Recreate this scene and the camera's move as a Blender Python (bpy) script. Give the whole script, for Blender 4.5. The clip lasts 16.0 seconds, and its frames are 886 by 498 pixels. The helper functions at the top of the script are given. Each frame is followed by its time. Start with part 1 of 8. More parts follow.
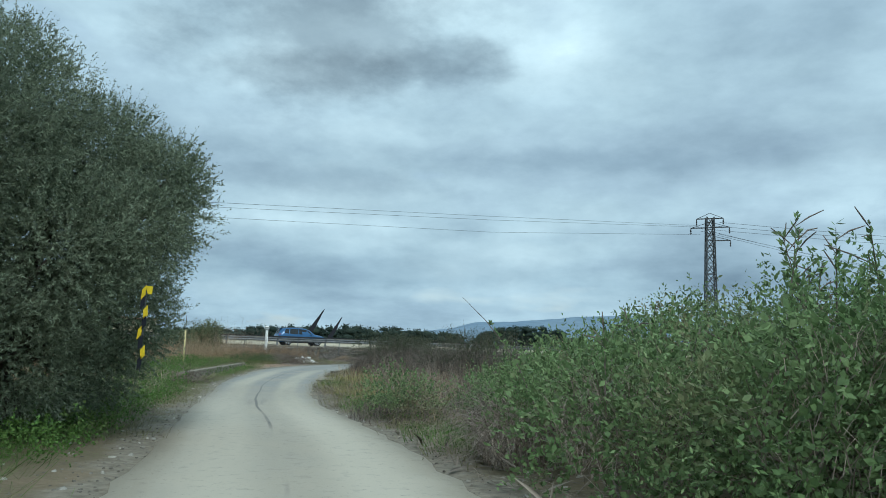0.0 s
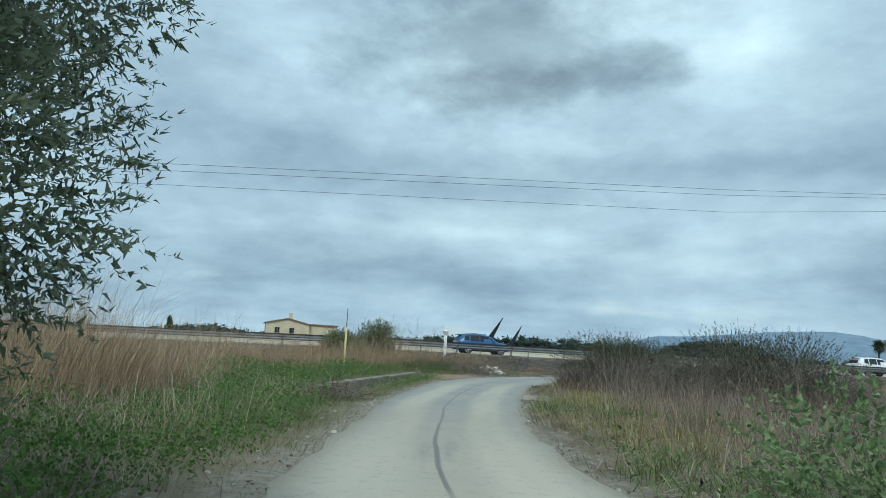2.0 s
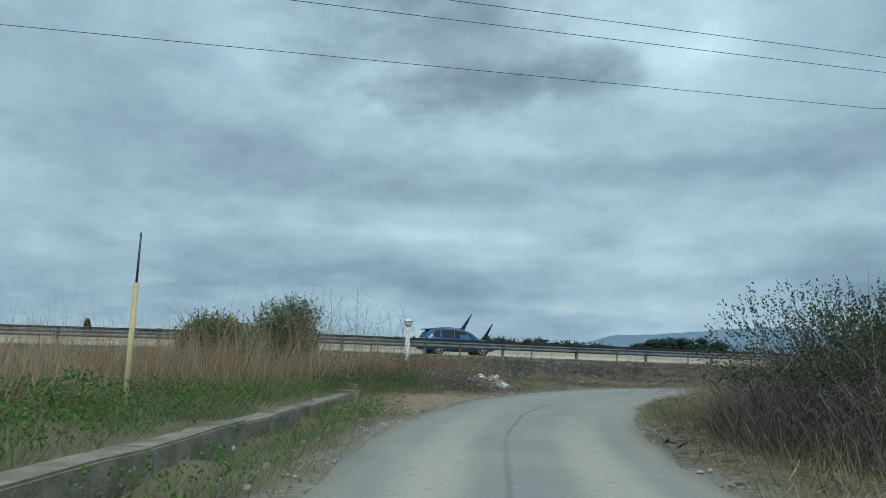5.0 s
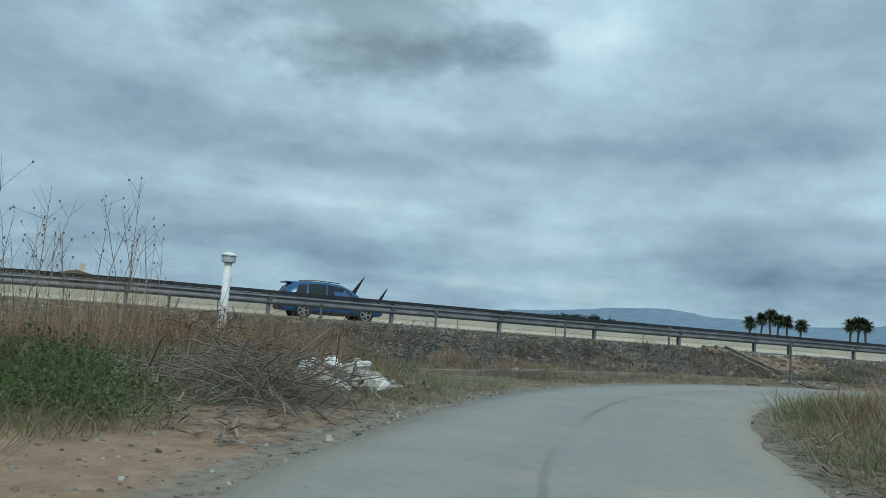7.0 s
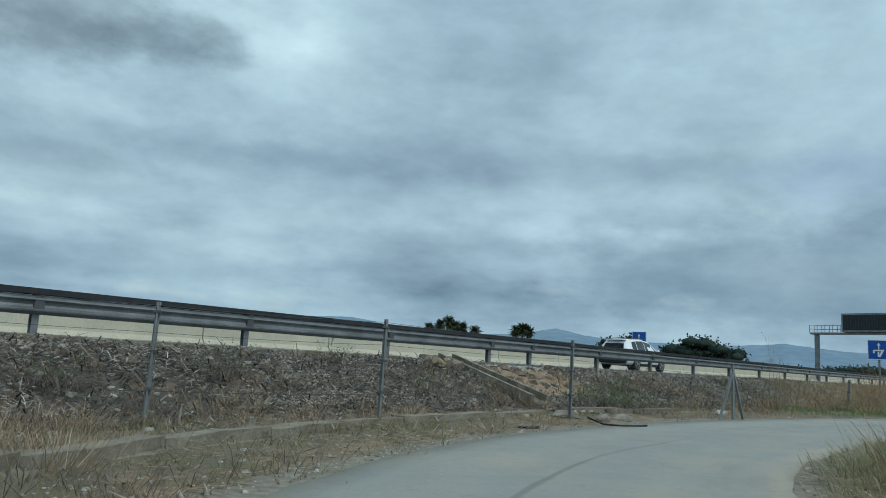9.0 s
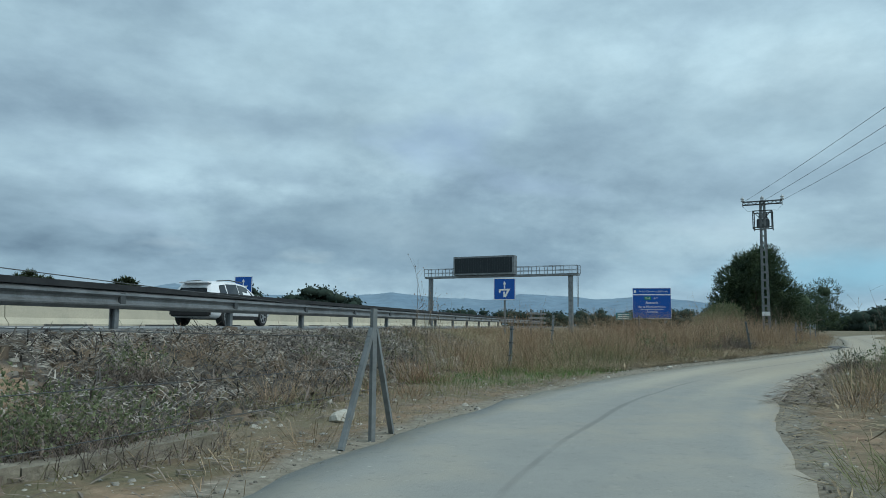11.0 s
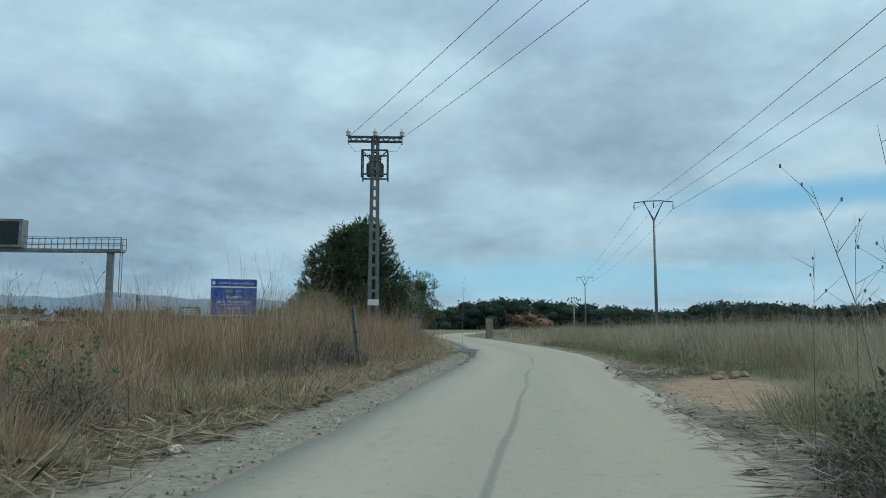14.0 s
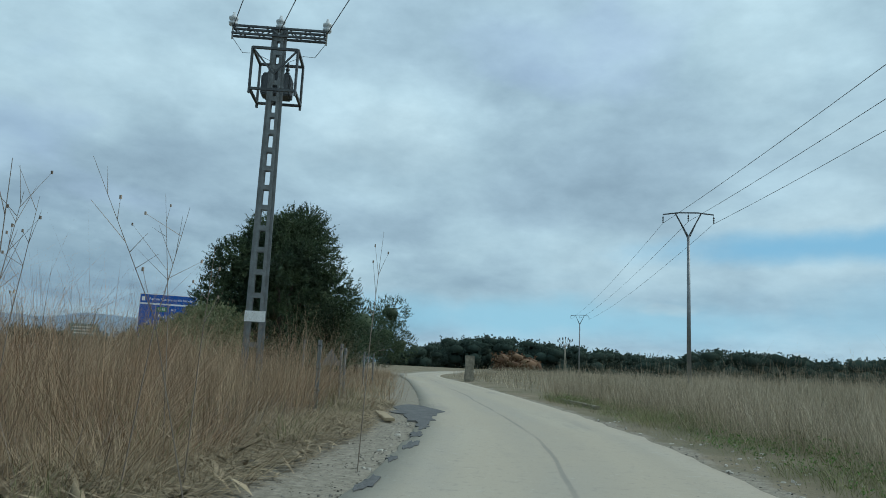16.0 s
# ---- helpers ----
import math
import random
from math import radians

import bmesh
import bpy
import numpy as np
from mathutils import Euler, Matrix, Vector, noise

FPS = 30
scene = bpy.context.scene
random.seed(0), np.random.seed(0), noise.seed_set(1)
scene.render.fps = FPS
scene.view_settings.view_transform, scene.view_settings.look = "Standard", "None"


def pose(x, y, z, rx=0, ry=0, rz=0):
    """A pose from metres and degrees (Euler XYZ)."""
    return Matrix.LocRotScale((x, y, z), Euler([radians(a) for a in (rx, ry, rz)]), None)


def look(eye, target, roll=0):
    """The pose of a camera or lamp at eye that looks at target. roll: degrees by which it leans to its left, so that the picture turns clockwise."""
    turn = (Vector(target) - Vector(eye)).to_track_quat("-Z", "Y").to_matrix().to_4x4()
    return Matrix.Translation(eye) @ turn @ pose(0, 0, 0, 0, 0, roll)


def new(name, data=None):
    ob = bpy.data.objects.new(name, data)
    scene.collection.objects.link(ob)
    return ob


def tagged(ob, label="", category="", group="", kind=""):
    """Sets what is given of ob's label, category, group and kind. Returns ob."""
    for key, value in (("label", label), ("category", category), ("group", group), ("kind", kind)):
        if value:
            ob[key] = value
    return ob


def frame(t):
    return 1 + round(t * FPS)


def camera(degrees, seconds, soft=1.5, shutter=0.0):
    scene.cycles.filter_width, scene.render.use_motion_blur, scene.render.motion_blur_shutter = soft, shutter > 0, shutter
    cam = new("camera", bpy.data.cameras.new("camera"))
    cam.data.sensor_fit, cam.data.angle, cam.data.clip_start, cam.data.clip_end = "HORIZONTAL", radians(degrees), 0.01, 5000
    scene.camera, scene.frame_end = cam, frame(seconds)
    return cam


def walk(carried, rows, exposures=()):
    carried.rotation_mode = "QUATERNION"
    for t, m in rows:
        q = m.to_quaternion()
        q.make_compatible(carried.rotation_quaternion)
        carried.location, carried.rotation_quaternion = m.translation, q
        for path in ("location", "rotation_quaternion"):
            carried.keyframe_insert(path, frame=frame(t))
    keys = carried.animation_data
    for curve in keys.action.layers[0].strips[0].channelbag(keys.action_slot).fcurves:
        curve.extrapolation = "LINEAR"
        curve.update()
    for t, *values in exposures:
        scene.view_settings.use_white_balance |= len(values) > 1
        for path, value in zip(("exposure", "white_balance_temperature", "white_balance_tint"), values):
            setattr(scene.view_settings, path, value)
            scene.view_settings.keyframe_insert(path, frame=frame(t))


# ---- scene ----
cam = camera(62.1, 16.0, soft=0.9)
PATH = [
    (0, (2.839, 7.183, 1.344), (2.592, 9.15, 1.609), 2.0),
    (0.5, (2.094, 9.11, 1.282), (1.602, 11.027, 1.566), 2.2),
    (1, (1.325, 11.14, 1.21), (0.715, 13.022, 1.503), 2.7),
    (1.5, (0.496, 13.245, 1.152), (-0.159, 15.112, 1.443), 3.4),
    (2, (-0.363, 15.488, 1.061), (-1.064, 17.34, 1.338), 3.2),
    (2.5, (-1.333, 17.895, 1.022), (-2.069, 19.738, 1.268), 3.9),
    (3, (-2.349, 20.463, 0.993), (-3.106, 22.299, 1.23), 4.9),
    (5.5, (-6.852, 33.654, 0.964), (-7.41, 35.552, 1.255), 2.4),
    (6, (-7.581, 36.644, 0.913), (-8.091, 38.559, 1.185), 4.0),
    (6.5, (-8.221, 39.984, 0.92), (-8.664, 41.921, 1.148), 5.0),
    (7, (-8.64, 43.361, 0.941), (-8.974, 45.321, 1.163), 4.2),
    (7.5, (-8.865, 46.621, 0.918), (-9.07, 48.598, 1.142), 3.5),
    (8, (-8.641, 49.756, 1.019), (-8.637, 51.736, 1.301), 1.3),
    (8.5, (-8.184, 52.755, 1.046), (-7.945, 54.713, 1.378), 1.1),
    (9, (-7.445, 55.702, 1.022), (-6.955, 57.618, 1.32), 3.3),
    (9.5, (-6.335, 58.457, 1.075), (-5.634, 60.312, 1.331), 3.1),
    (10, (-4.843, 61.008, 1.143), (-3.887, 62.75, 1.372), 1.5),
    (12.5, (7.786, 70.745, 1.116), (9.523, 71.709, 1.349), 0.2),
    (13, (10.794, 71.988, 1.056), (12.612, 72.787, 1.289), -0.5),
    (13.5, (13.943, 73.018, 1.026), (15.819, 73.677, 1.24), -0.0),
    (14, (16.951, 73.849, 0.956), (18.861, 74.4, 1.169), 0.1),
    (14.5, (20.248, 74.578, 0.988), (22.168, 75.088, 1.222), 1.3),
    (15, (23.655, 75.219, 0.985), (25.562, 75.755, 1.254), 3.5),
    (15.5, (27.133, 75.882, 1.0), (29.029, 76.433, 1.314), 3.5),
    (16, (30.593, 76.614, 1.1), (32.499, 77.133, 1.411), 2.7),
]
walk(cam, [(t, look(eye, target, roll)) for t, eye, target, roll in PATH], [(0.0, 0.22), (1.0, 0.31), (2.0, 0.24), (2.6, 0.04), (9.0, -0.04), (12.5, 0.09), (16.0, 0.09)])

# ---- world, sun ----
SUN_EL, SUN_AZ = 50.0, 292.0
world = bpy.data.worlds.new("overcast_sky")
scene.world = world
world.use_nodes = True


def overcast(nt):
    n, l = nt.nodes, nt.links
    n.clear()
    out = n.new("ShaderNodeOutputWorld")
    back = n.new("ShaderNodeBackground")
    sky = n.new("ShaderNodeTexSky")
    sky.sky_type, sky.sun_disc = "NISHITA", False
    sky.sun_elevation, sky.sun_rotation = radians(SUN_EL), radians(90 - SUN_AZ)
    sky.air_density, sky.dust_density = 1.0, 2.0
    co = n.new("ShaderNodeTexCoord")
    sep = n.new("ShaderNodeSeparateXYZ")
    l.new(co.outputs["Generated"], sep.inputs[0])

    def calc(op, a, b):
        m = n.new("ShaderNodeMath")
        m.operation = op
        for k, v in enumerate((a, b)):
            if isinstance(v, (int, float)):
                m.inputs[k].default_value = v
            else:
                l.new(v, m.inputs[k])
        return m.outputs[0]

    up = calc("ADD", calc("MAXIMUM", sep.outputs[2], 0.0), 0.22)
    flat = n.new("ShaderNodeCombineXYZ")
    l.new(calc("DIVIDE", sep.outputs[0], up), flat.inputs[0])
    l.new(calc("DIVIDE", sep.outputs[1], up), flat.inputs[1])

    def cloud(scale, detail, rough, offset, distort=0.0):
        mp = n.new("ShaderNodeMapping")
        mp.inputs["Location"].default_value = offset
        mp.inputs["Rotation"].default_value = (0, 0, radians(25))
        mp.inputs["Scale"].default_value = (1.0, 1.1, 1)
        l.new(flat.outputs[0], mp.inputs[0])
        t = n.new("ShaderNodeTexNoise")
        t.inputs["Scale"].default_value, t.inputs["Detail"].default_value = scale, detail
        t.inputs["Roughness"].default_value, t.inputs["Distortion"].default_value = rough, distort
        l.new(mp.outputs[0], t.inputs["Vector"])
        return t.outputs["Fac"]

    def lump(scale, detail, rough, seed, squash=2.0):
        mp = n.new("ShaderNodeMapping")
        mp.inputs["Location"].default_value = (seed, seed * 1.7, seed * 0.6)
        mp.inputs["Scale"].default_value = (1.0, 1.0, squash)
        l.new(co.outputs["Generated"], mp.inputs[0])
        t = n.new("ShaderNodeTexNoise")
        t.inputs["Scale"].default_value, t.inputs["Detail"].default_value, t.inputs["Roughness"].default_value = scale, detail, rough
        l.new(mp.outputs[0], t.inputs["Vector"])
        return t.outputs["Fac"]

    def ramp(fac, stops):
        r = n.new("ShaderNodeValToRGB")
        e = r.color_ramp.elements
        while len(e) < len(stops):
            e.new(0.5)
        for k, (p, c) in enumerate(stops):
            e[k].position, e[k].color = p, (*c, 1)
        l.new(fac, r.inputs[0])
        return r.outputs[0]

    def mix(fac, a, b, kind="MIX"):
        m = n.new("ShaderNodeMix")
        m.data_type, m.blend_type = "RGBA", kind
        if isinstance(fac, float):
            m.inputs[0].default_value = fac
        else:
            l.new(fac, m.inputs[0])
        l.new(a, m.inputs[6])
        l.new(b, m.inputs[7])
        return m.outputs[2]

    body = ramp(cloud(0.95, 9, 0.55, (3.1, 0.4, 0)), CLOUD_RAMP)
    rolls = ramp(lump(5.0, 9, 0.58, 1.3, 1.8), [(0.32, (0.84, 0.855, 0.87)), (0.50, (1.0, 1.0, 1.0)), (0.68, (1.13, 1.12, 1.11))])
    fine = ramp(lump(15.0, 7, 0.6, 4.4, 2.2), [(0.32, (0.94, 0.945, 0.95)), (0.52, (1.0, 1.0, 1.0)), (0.70, (1.06, 1.055, 1.05))])
    clouds = mix(1.0, mix(1.0, body, rolls, "MULTIPLY"), fine, "MULTIPLY")
    glow = ramp(sep.outputs[2], [(0.0, (0.98, 1.0, 1.01)), (0.045, (0.92, 0.94, 0.96)), (0.085, (0.83, 0.86, 0.885)), (0.14, (0.99, 0.995, 0.995)), (0.19, (1.0, 1.0, 1.0)), (0.26, (0.94, 0.945, 0.955)), (0.42, (1.08, 1.08, 1.07)), (0.8, (1.05, 1.05, 1.05))])
    clouds = mix(1.0, clouds, glow, "MULTIPLY")

    def bank(az, el, wide, high, noise_scale, seed, inner, outer, ragged=3.0):
        """A ragged cloud, or a gap, about a direction of the sky."""
        a, e = radians(az), radians(el)
        sums = []
        for way, size in (((-math.sin(a), math.cos(a), 0), wide), ((-math.cos(a) * math.sin(e), -math.sin(a) * math.sin(e), math.cos(e)), high)):
            d = n.new("ShaderNodeVectorMath")
            d.operation = "DOT_PRODUCT"
            l.new(co.outputs["Generated"], d.inputs[0])
            d.inputs[1].default_value = way
            q = calc("DIVIDE", d.outputs["Value"], size)
            sums.append(calc("MULTIPLY", q, q))
        front = n.new("ShaderNodeVectorMath")
        front.operation = "DOT_PRODUCT"
        l.new(co.outputs["Generated"], front.inputs[0])
        front.inputs[1].default_value = (math.cos(a) * math.cos(e), math.sin(a) * math.cos(e), math.sin(e))
        r = calc("ADD", calc("SQRT", calc("ADD", sums[0], sums[1]), 0), calc("MULTIPLY", calc("SUBTRACT", lump(noise_scale, 9, 0.6, seed, 1.7), 0.5), ragged))
        m = n.new("ShaderNodeMapRange")
        m.interpolation_type = "SMOOTHSTEP"
        m.inputs[1].default_value, m.inputs[2].default_value, m.inputs[3].default_value, m.inputs[4].default_value = inner, outer, 1.0, 0.0
        l.new(r, m.inputs[0])
        return calc("MULTIPLY", m.outputs[0], calc("GREATER_THAN", front.outputs["Value"], 0.2))

    def tint(fac, under, colour, kind="MIX"):
        m = n.new("ShaderNodeMix")
        m.data_type, m.blend_type = "RGBA", kind
        l.new(fac, m.inputs[0])
        l.new(under, m.inputs[6])
        m.inputs[7].default_value = (*colour, 1)
        return m.outputs[2]

    # one heavy dark cloud of three lobes, bright breaks round it, and clear blue low in the east
    for az, el, wide, high, seed, tone in ((106.5, 23.4, 0.21, 0.085, 4.0, (0.62, 0.63, 0.655)), (107.0, 20.4, 0.12, 0.034, 5.3, (0.68, 0.69, 0.71)), (98.5, 21.8, 0.085, 0.034, 7.7, (0.72, 0.73, 0.75)), (106.0, 28.0, 0.26, 0.06, 2.2, (0.76, 0.77, 0.79)),
                                           (101.0, 6.0, 0.34, 0.025, 9.0, (0.86, 0.88, 0.90)), (108.0, 12.5, 0.20, 0.02, 3.3, (0.84, 0.85, 0.87)), (86.0, 14.5, 0.22, 0.022, 8.8, (0.84, 0.86, 0.88)), (49.0, 7.0, 0.34, 0.075, 12.0, (0.72, 0.745, 0.785)), (60.0, 15.0, 0.26, 0.03, 10.4, (0.86, 0.87, 0.89))):
        clouds = tint(bank(az, el, wide, high, 7.5, seed, 0.35, 1.3, 2.4), clouds, tone, "MULTIPLY")
    for az, el, wide, high, seed in ((104.0, 16.2, 0.26, 0.022, 14.0), (108.0, 9.4, 0.16, 0.012, 15.0), (88.0, 22.0, 0.08, 0.05, 16.5), (124.0, 20.0, 0.11, 0.06, 17.0), (64.0, 10.2, 0.28, 0.014, 18.0), (24.0, 20.0, 0.25, 0.05, 19.0)):
        clouds = tint(bank(az, el, wide, high, 8.0, seed, 0.1, 1.4, 2.4), clouds, (1.16, 1.14, 1.12), "MULTIPLY")
    dim = n.new("ShaderNodeVectorMath")
    dim.operation = "SCALE"
    dim.inputs["Scale"].default_value = 0.16
    l.new(sky.outputs[0], dim.inputs[0])
    clouds = tint(calc("MULTIPLY", bank(6.0, 3.8, 0.34, 0.030, 6.0, 6.0, 0.2, 1.4, 1.6), 0.85), clouds, (0.27, 0.55, 0.71))
    clouds = tint(calc("MULTIPLY", bank(-15.0, 9.4, 0.24, 0.022, 6.0, 6.8, 0.2, 1.4, 1.8), 0.9), clouds, (0.19, 0.45, 0.66))
    clouds = tint(calc("MULTIPLY", bank(-22.0, 4.5, 0.30, 0.040, 6.0, 6.3, 0.2, 1.4, 1.8), 0.5), clouds, (0.27, 0.53, 0.70))
    gap_noise = cloud(1.1, 4, 0.5, (8.0, 2.5, 1.0))
    gap = ramp(gap_noise, [(0.60, (0, 0, 0)), (0.70, (0.4, 0.4, 0.4))])
    l.new(mix(gap, clouds, dim.outputs[0]), back.inputs["Color"])
    back.inputs["Strength"].default_value = SKY
    l.new(back.outputs[0], out.inputs[0])


SKY = 1.0
CLOUD_RAMP = [(0.28, (0.235, 0.355, 0.45)), (0.42, (0.32, 0.47, 0.575)), (0.52, (0.39, 0.565, 0.665)), (0.68, (0.475, 0.66, 0.75))]
overcast(world.node_tree)
sun = new("sun", bpy.data.lights.new("sun", "SUN"))
sun.data.energy, sun.data.angle, sun.data.color = 1.7, radians(25), (0.90, 0.97, 0.95)
sun.matrix_world = look((0, 0, 0), (-math.cos(radians(SUN_EL)) * math.cos(radians(SUN_AZ)), -math.cos(radians(SUN_EL)) * math.sin(radians(SUN_AZ)), -math.sin(radians(SUN_EL))))

# ---- materials ----


def lin(r, g, b):
    return tuple((v / 255 / 12.92) if v < 10 else ((v / 255 + 0.055) / 1.055) ** 2.4 for v in (r, g, b))


def material(name, a, b, scale=3.0, rough=0.8, metal=0.0, bump=0.2, fine=40.0, third=None, island=0.0, leaf=0.0, mid=(0.35, 0.65), spec=0.3, emit=0.0):
    """A surface of two or three colours, mottled at a coarse and a fine scale."""
    m = bpy.data.materials.new(name)
    m.use_nodes = True
    nt = m.node_tree
    n, l = nt.nodes, nt.links
    p = n["Principled BSDF"]
    co = n.new("ShaderNodeTexCoord")

    def tex(s, d=6):
        t = n.new("ShaderNodeTexNoise")
        t.inputs["Scale"].default_value, t.inputs["Detail"].default_value = s, d
        t.inputs["Roughness"].default_value = 0.6
        l.new(co.outputs["Object"], t.inputs["Vector"])
        return t.outputs["Fac"]

    def blend(fac, x, y):
        k = n.new("ShaderNodeMix")
        k.data_type = "RGBA"
        l.new(fac, k.inputs[0])
        for i, v in ((6, x), (7, y)):
            if isinstance(v, tuple):
                k.inputs[i].default_value = (*v, 1)
            else:
                l.new(v, k.inputs[i])
        return k.outputs[2]

    def span(fac, lo, hi):
        r = n.new("ShaderNodeMapRange")
        r.inputs[1].default_value, r.inputs[2].default_value = lo, hi
        l.new(fac, r.inputs[0])
        return r.outputs[0]

    col = blend(span(tex(scale), *mid), a, b)
    if third:
        col = blend(span(tex(scale * 0.37, 3), 0.5, 0.68), col, third)
    grain = tex(fine, 4)
    hue = n.new("ShaderNodeHueSaturation")
    l.new(span(grain, 0.2, 0.8), (g := n.new("ShaderNodeMapRange")).inputs[0])
    g.inputs[3].default_value, g.inputs[4].default_value = 0.78, 1.2
    value = g.outputs[0]
    if island:
        geo = n.new("ShaderNodeNewGeometry")
        r = n.new("ShaderNodeMapRange")
        r.inputs[3].default_value, r.inputs[4].default_value = 1 - island, 1 + island
        l.new(geo.outputs["Random Per Island"], r.inputs[0])
        k = n.new("ShaderNodeMath")
        k.operation = "MULTIPLY"
        l.new(value, k.inputs[0])
        l.new(r.outputs[0], k.inputs[1])
        value = k.outputs[0]
    l.new(value, hue.inputs["Value"])
    l.new(col, hue.inputs["Color"])
    l.new(hue.outputs[0], p.inputs["Base Color"])
    p.inputs["Roughness"].default_value, p.inputs["Metallic"].default_value = rough, metal
    p.inputs["Specular IOR Level"].default_value = spec
    if bump:
        bp = n.new("ShaderNodeBump")
        bp.inputs["Strength"].default_value, bp.inputs["Distance"].default_value = bump, 0.02
        l.new(grain, bp.inputs["Height"])
        l.new(bp.outputs[0], p.inputs["Normal"])
    if leaf:
        tr = n.new("ShaderNodeBsdfTranslucent")
        l.new(hue.outputs[0], tr.inputs[0])
        mx = n.new("ShaderNodeMixShader")
        mx.inputs[0].default_value = leaf
        l.new(p.outputs[0], mx.inputs[1])
        l.new(tr.outputs[0], mx.inputs[2])
        l.new(mx.outputs[0], n["Material Output"].inputs[0])
    # Self-glow of the surface colour; only the mountain backdrop's painted haze uses it.
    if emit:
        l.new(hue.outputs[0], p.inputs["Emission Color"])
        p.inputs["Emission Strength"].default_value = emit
    return m


HIGHWAY = material("motorway_asphalt", (0.16, 0.165, 0.165), (0.21, 0.21, 0.205), 0.4, 0.8, bump=0.2, fine=70)
OLDTAR = material("old_dark_asphalt", (0.085, 0.087, 0.088), (0.13, 0.13, 0.127), 3.0, 0.9, bump=0.8, fine=40)
DIRT = material("red_dirt", (0.33, 0.21, 0.135), (0.26, 0.20, 0.14), 1.4, 0.95, bump=0.9, fine=18)
STONE = material("pale_stone", (0.42, 0.40, 0.35), (0.30, 0.28, 0.24), 4, 0.9, bump=0.8, fine=25, island=0.2)
BANKSTONE = material("dusty_grey_stone", (0.23, 0.21, 0.18), (0.12, 0.108, 0.09), 4, 0.95, bump=0.8, fine=25, island=0.45)
CLOD = material("earth_clod", (0.15, 0.115, 0.085), (0.10, 0.08, 0.06), 4, 0.95, bump=0.8, fine=25, island=0.4)
CONCRETE = material("weathered_concrete", (0.32, 0.285, 0.225), (0.19, 0.17, 0.13), 3.4, 0.95, bump=1.0, fine=20, third=(0.14, 0.125, 0.09))
BARRIER = material("barrier_concrete", (0.52, 0.475, 0.37), (0.44, 0.405, 0.32), 0.8, 0.85, bump=0.15, fine=20)
STEEL = material("galvanised_steel", (0.26, 0.275, 0.285), (0.16, 0.17, 0.175), 2.0, 0.5, 0.55, bump=0.1, fine=30)
DARKSTEEL = material("dull_dark_steel", (0.11, 0.12, 0.125), (0.075, 0.08, 0.085), 3.0, 0.6, 0.4, bump=0.1, fine=30)
BLACKSTEEL = material("blackened_steel", (0.028, 0.03, 0.033), (0.045, 0.048, 0.05), 3.0, 0.7, 0.2, bump=0.1, fine=30)
POSTSTEEL = material("weathered_fence_steel", (0.23, 0.25, 0.255), (0.16, 0.17, 0.17), 5.0, 0.65, 0.3, bump=0.2, fine=40)
WHITE = material("white_paint", (0.80, 0.80, 0.78), (0.70, 0.70, 0.67), 5, 0.5, bump=0.05, fine=30)
BLACK = material("black_sheet", (0.012, 0.014, 0.02), (0.02, 0.022, 0.03), 3, 0.6, bump=0.05)
YELLOW = material("yellow_plastic", (0.78, 0.58, 0.03), (0.66, 0.47, 0.03), 6, 0.5, bump=0.05)
POSTYELLOW = material("pale_yellow_post", (0.62, 0.52, 0.25), (0.5, 0.42, 0.22), 6, 0.6, bump=0.05)
BLUE = material("sign_blue", (0.006, 0.082, 0.36), (0.008, 0.09, 0.39), 2, 0.4, bump=0.0)
TEAL = material("sign_teal", (0.03, 0.16, 0.17), (0.04, 0.18, 0.2), 2, 0.4, bump=0.0)
GREEN = material("sign_green", (0.02, 0.20, 0.10), (0.02, 0.22, 0.12), 2, 0.4, bump=0.0)
SCREEN = material("dark_display", (0.012, 0.018, 0.022), (0.02, 0.026, 0.03), 4, 0.35, bump=0.05)
CERAMIC = material("pale_insulator", (0.55, 0.58, 0.58), (0.45, 0.48, 0.5), 8, 0.3, bump=0.0)
BARK = material("grey_bark", (0.12, 0.10, 0.08), (0.07, 0.06, 0.05), 8, 0.95, bump=1.0, fine=20)
DARKCHIP = material("rotten_wood_chip", (0.105, 0.098, 0.09), (0.05, 0.046, 0.042), 2.5, 0.95, bump=0, island=0.5)
CHIP = material("weathered_wood_chip", (0.40, 0.365, 0.32), (0.16, 0.147, 0.128), 2.5, 0.9, bump=0, island=0.55)
PALECONCRETE = material("dusty_pale_concrete", (0.29, 0.26, 0.205), (0.19, 0.168, 0.13), 2.4, 0.95, bump=0.9, fine=22, third=(0.17, 0.15, 0.11))
OLIVE = material("olive_leaf", (0.13, 0.17, 0.108), (0.235, 0.28, 0.195), 1.4, 0.6, bump=0, island=0.4, leaf=0.3)
BRAMBLE = material("bramble_leaf", (0.13, 0.215, 0.085), (0.21, 0.29, 0.135), 1.4, 0.6, bump=0, island=0.45, leaf=0.35, third=(0.23, 0.19, 0.12))
DARKLEAF = material("dull_dark_bramble_leaf", (0.062, 0.078, 0.045), (0.10, 0.112, 0.066), 1.5, 0.7, bump=0, island=0.4, leaf=0.25)
SHRUB = material("grey_green_shrub_leaf", (0.13, 0.16, 0.08), (0.20, 0.22, 0.12), 1.5, 0.65, bump=0, island=0.4, leaf=0.35)
PINE = material("pine_needles", (0.036, 0.062, 0.038), (0.072, 0.105, 0.05), 0.9, 0.7, bump=0, island=0.45, leaf=0.2)
# Far leaf tones are lifted and bluish: distance haze painted into the colour.
FAROAK = material("far_wood_leaf_hazed", (0.052, 0.08, 0.068), (0.08, 0.108, 0.086), 0.12, 1.0, bump=0, island=0.1, fine=1.5, spec=0.0, leaf=0.45)
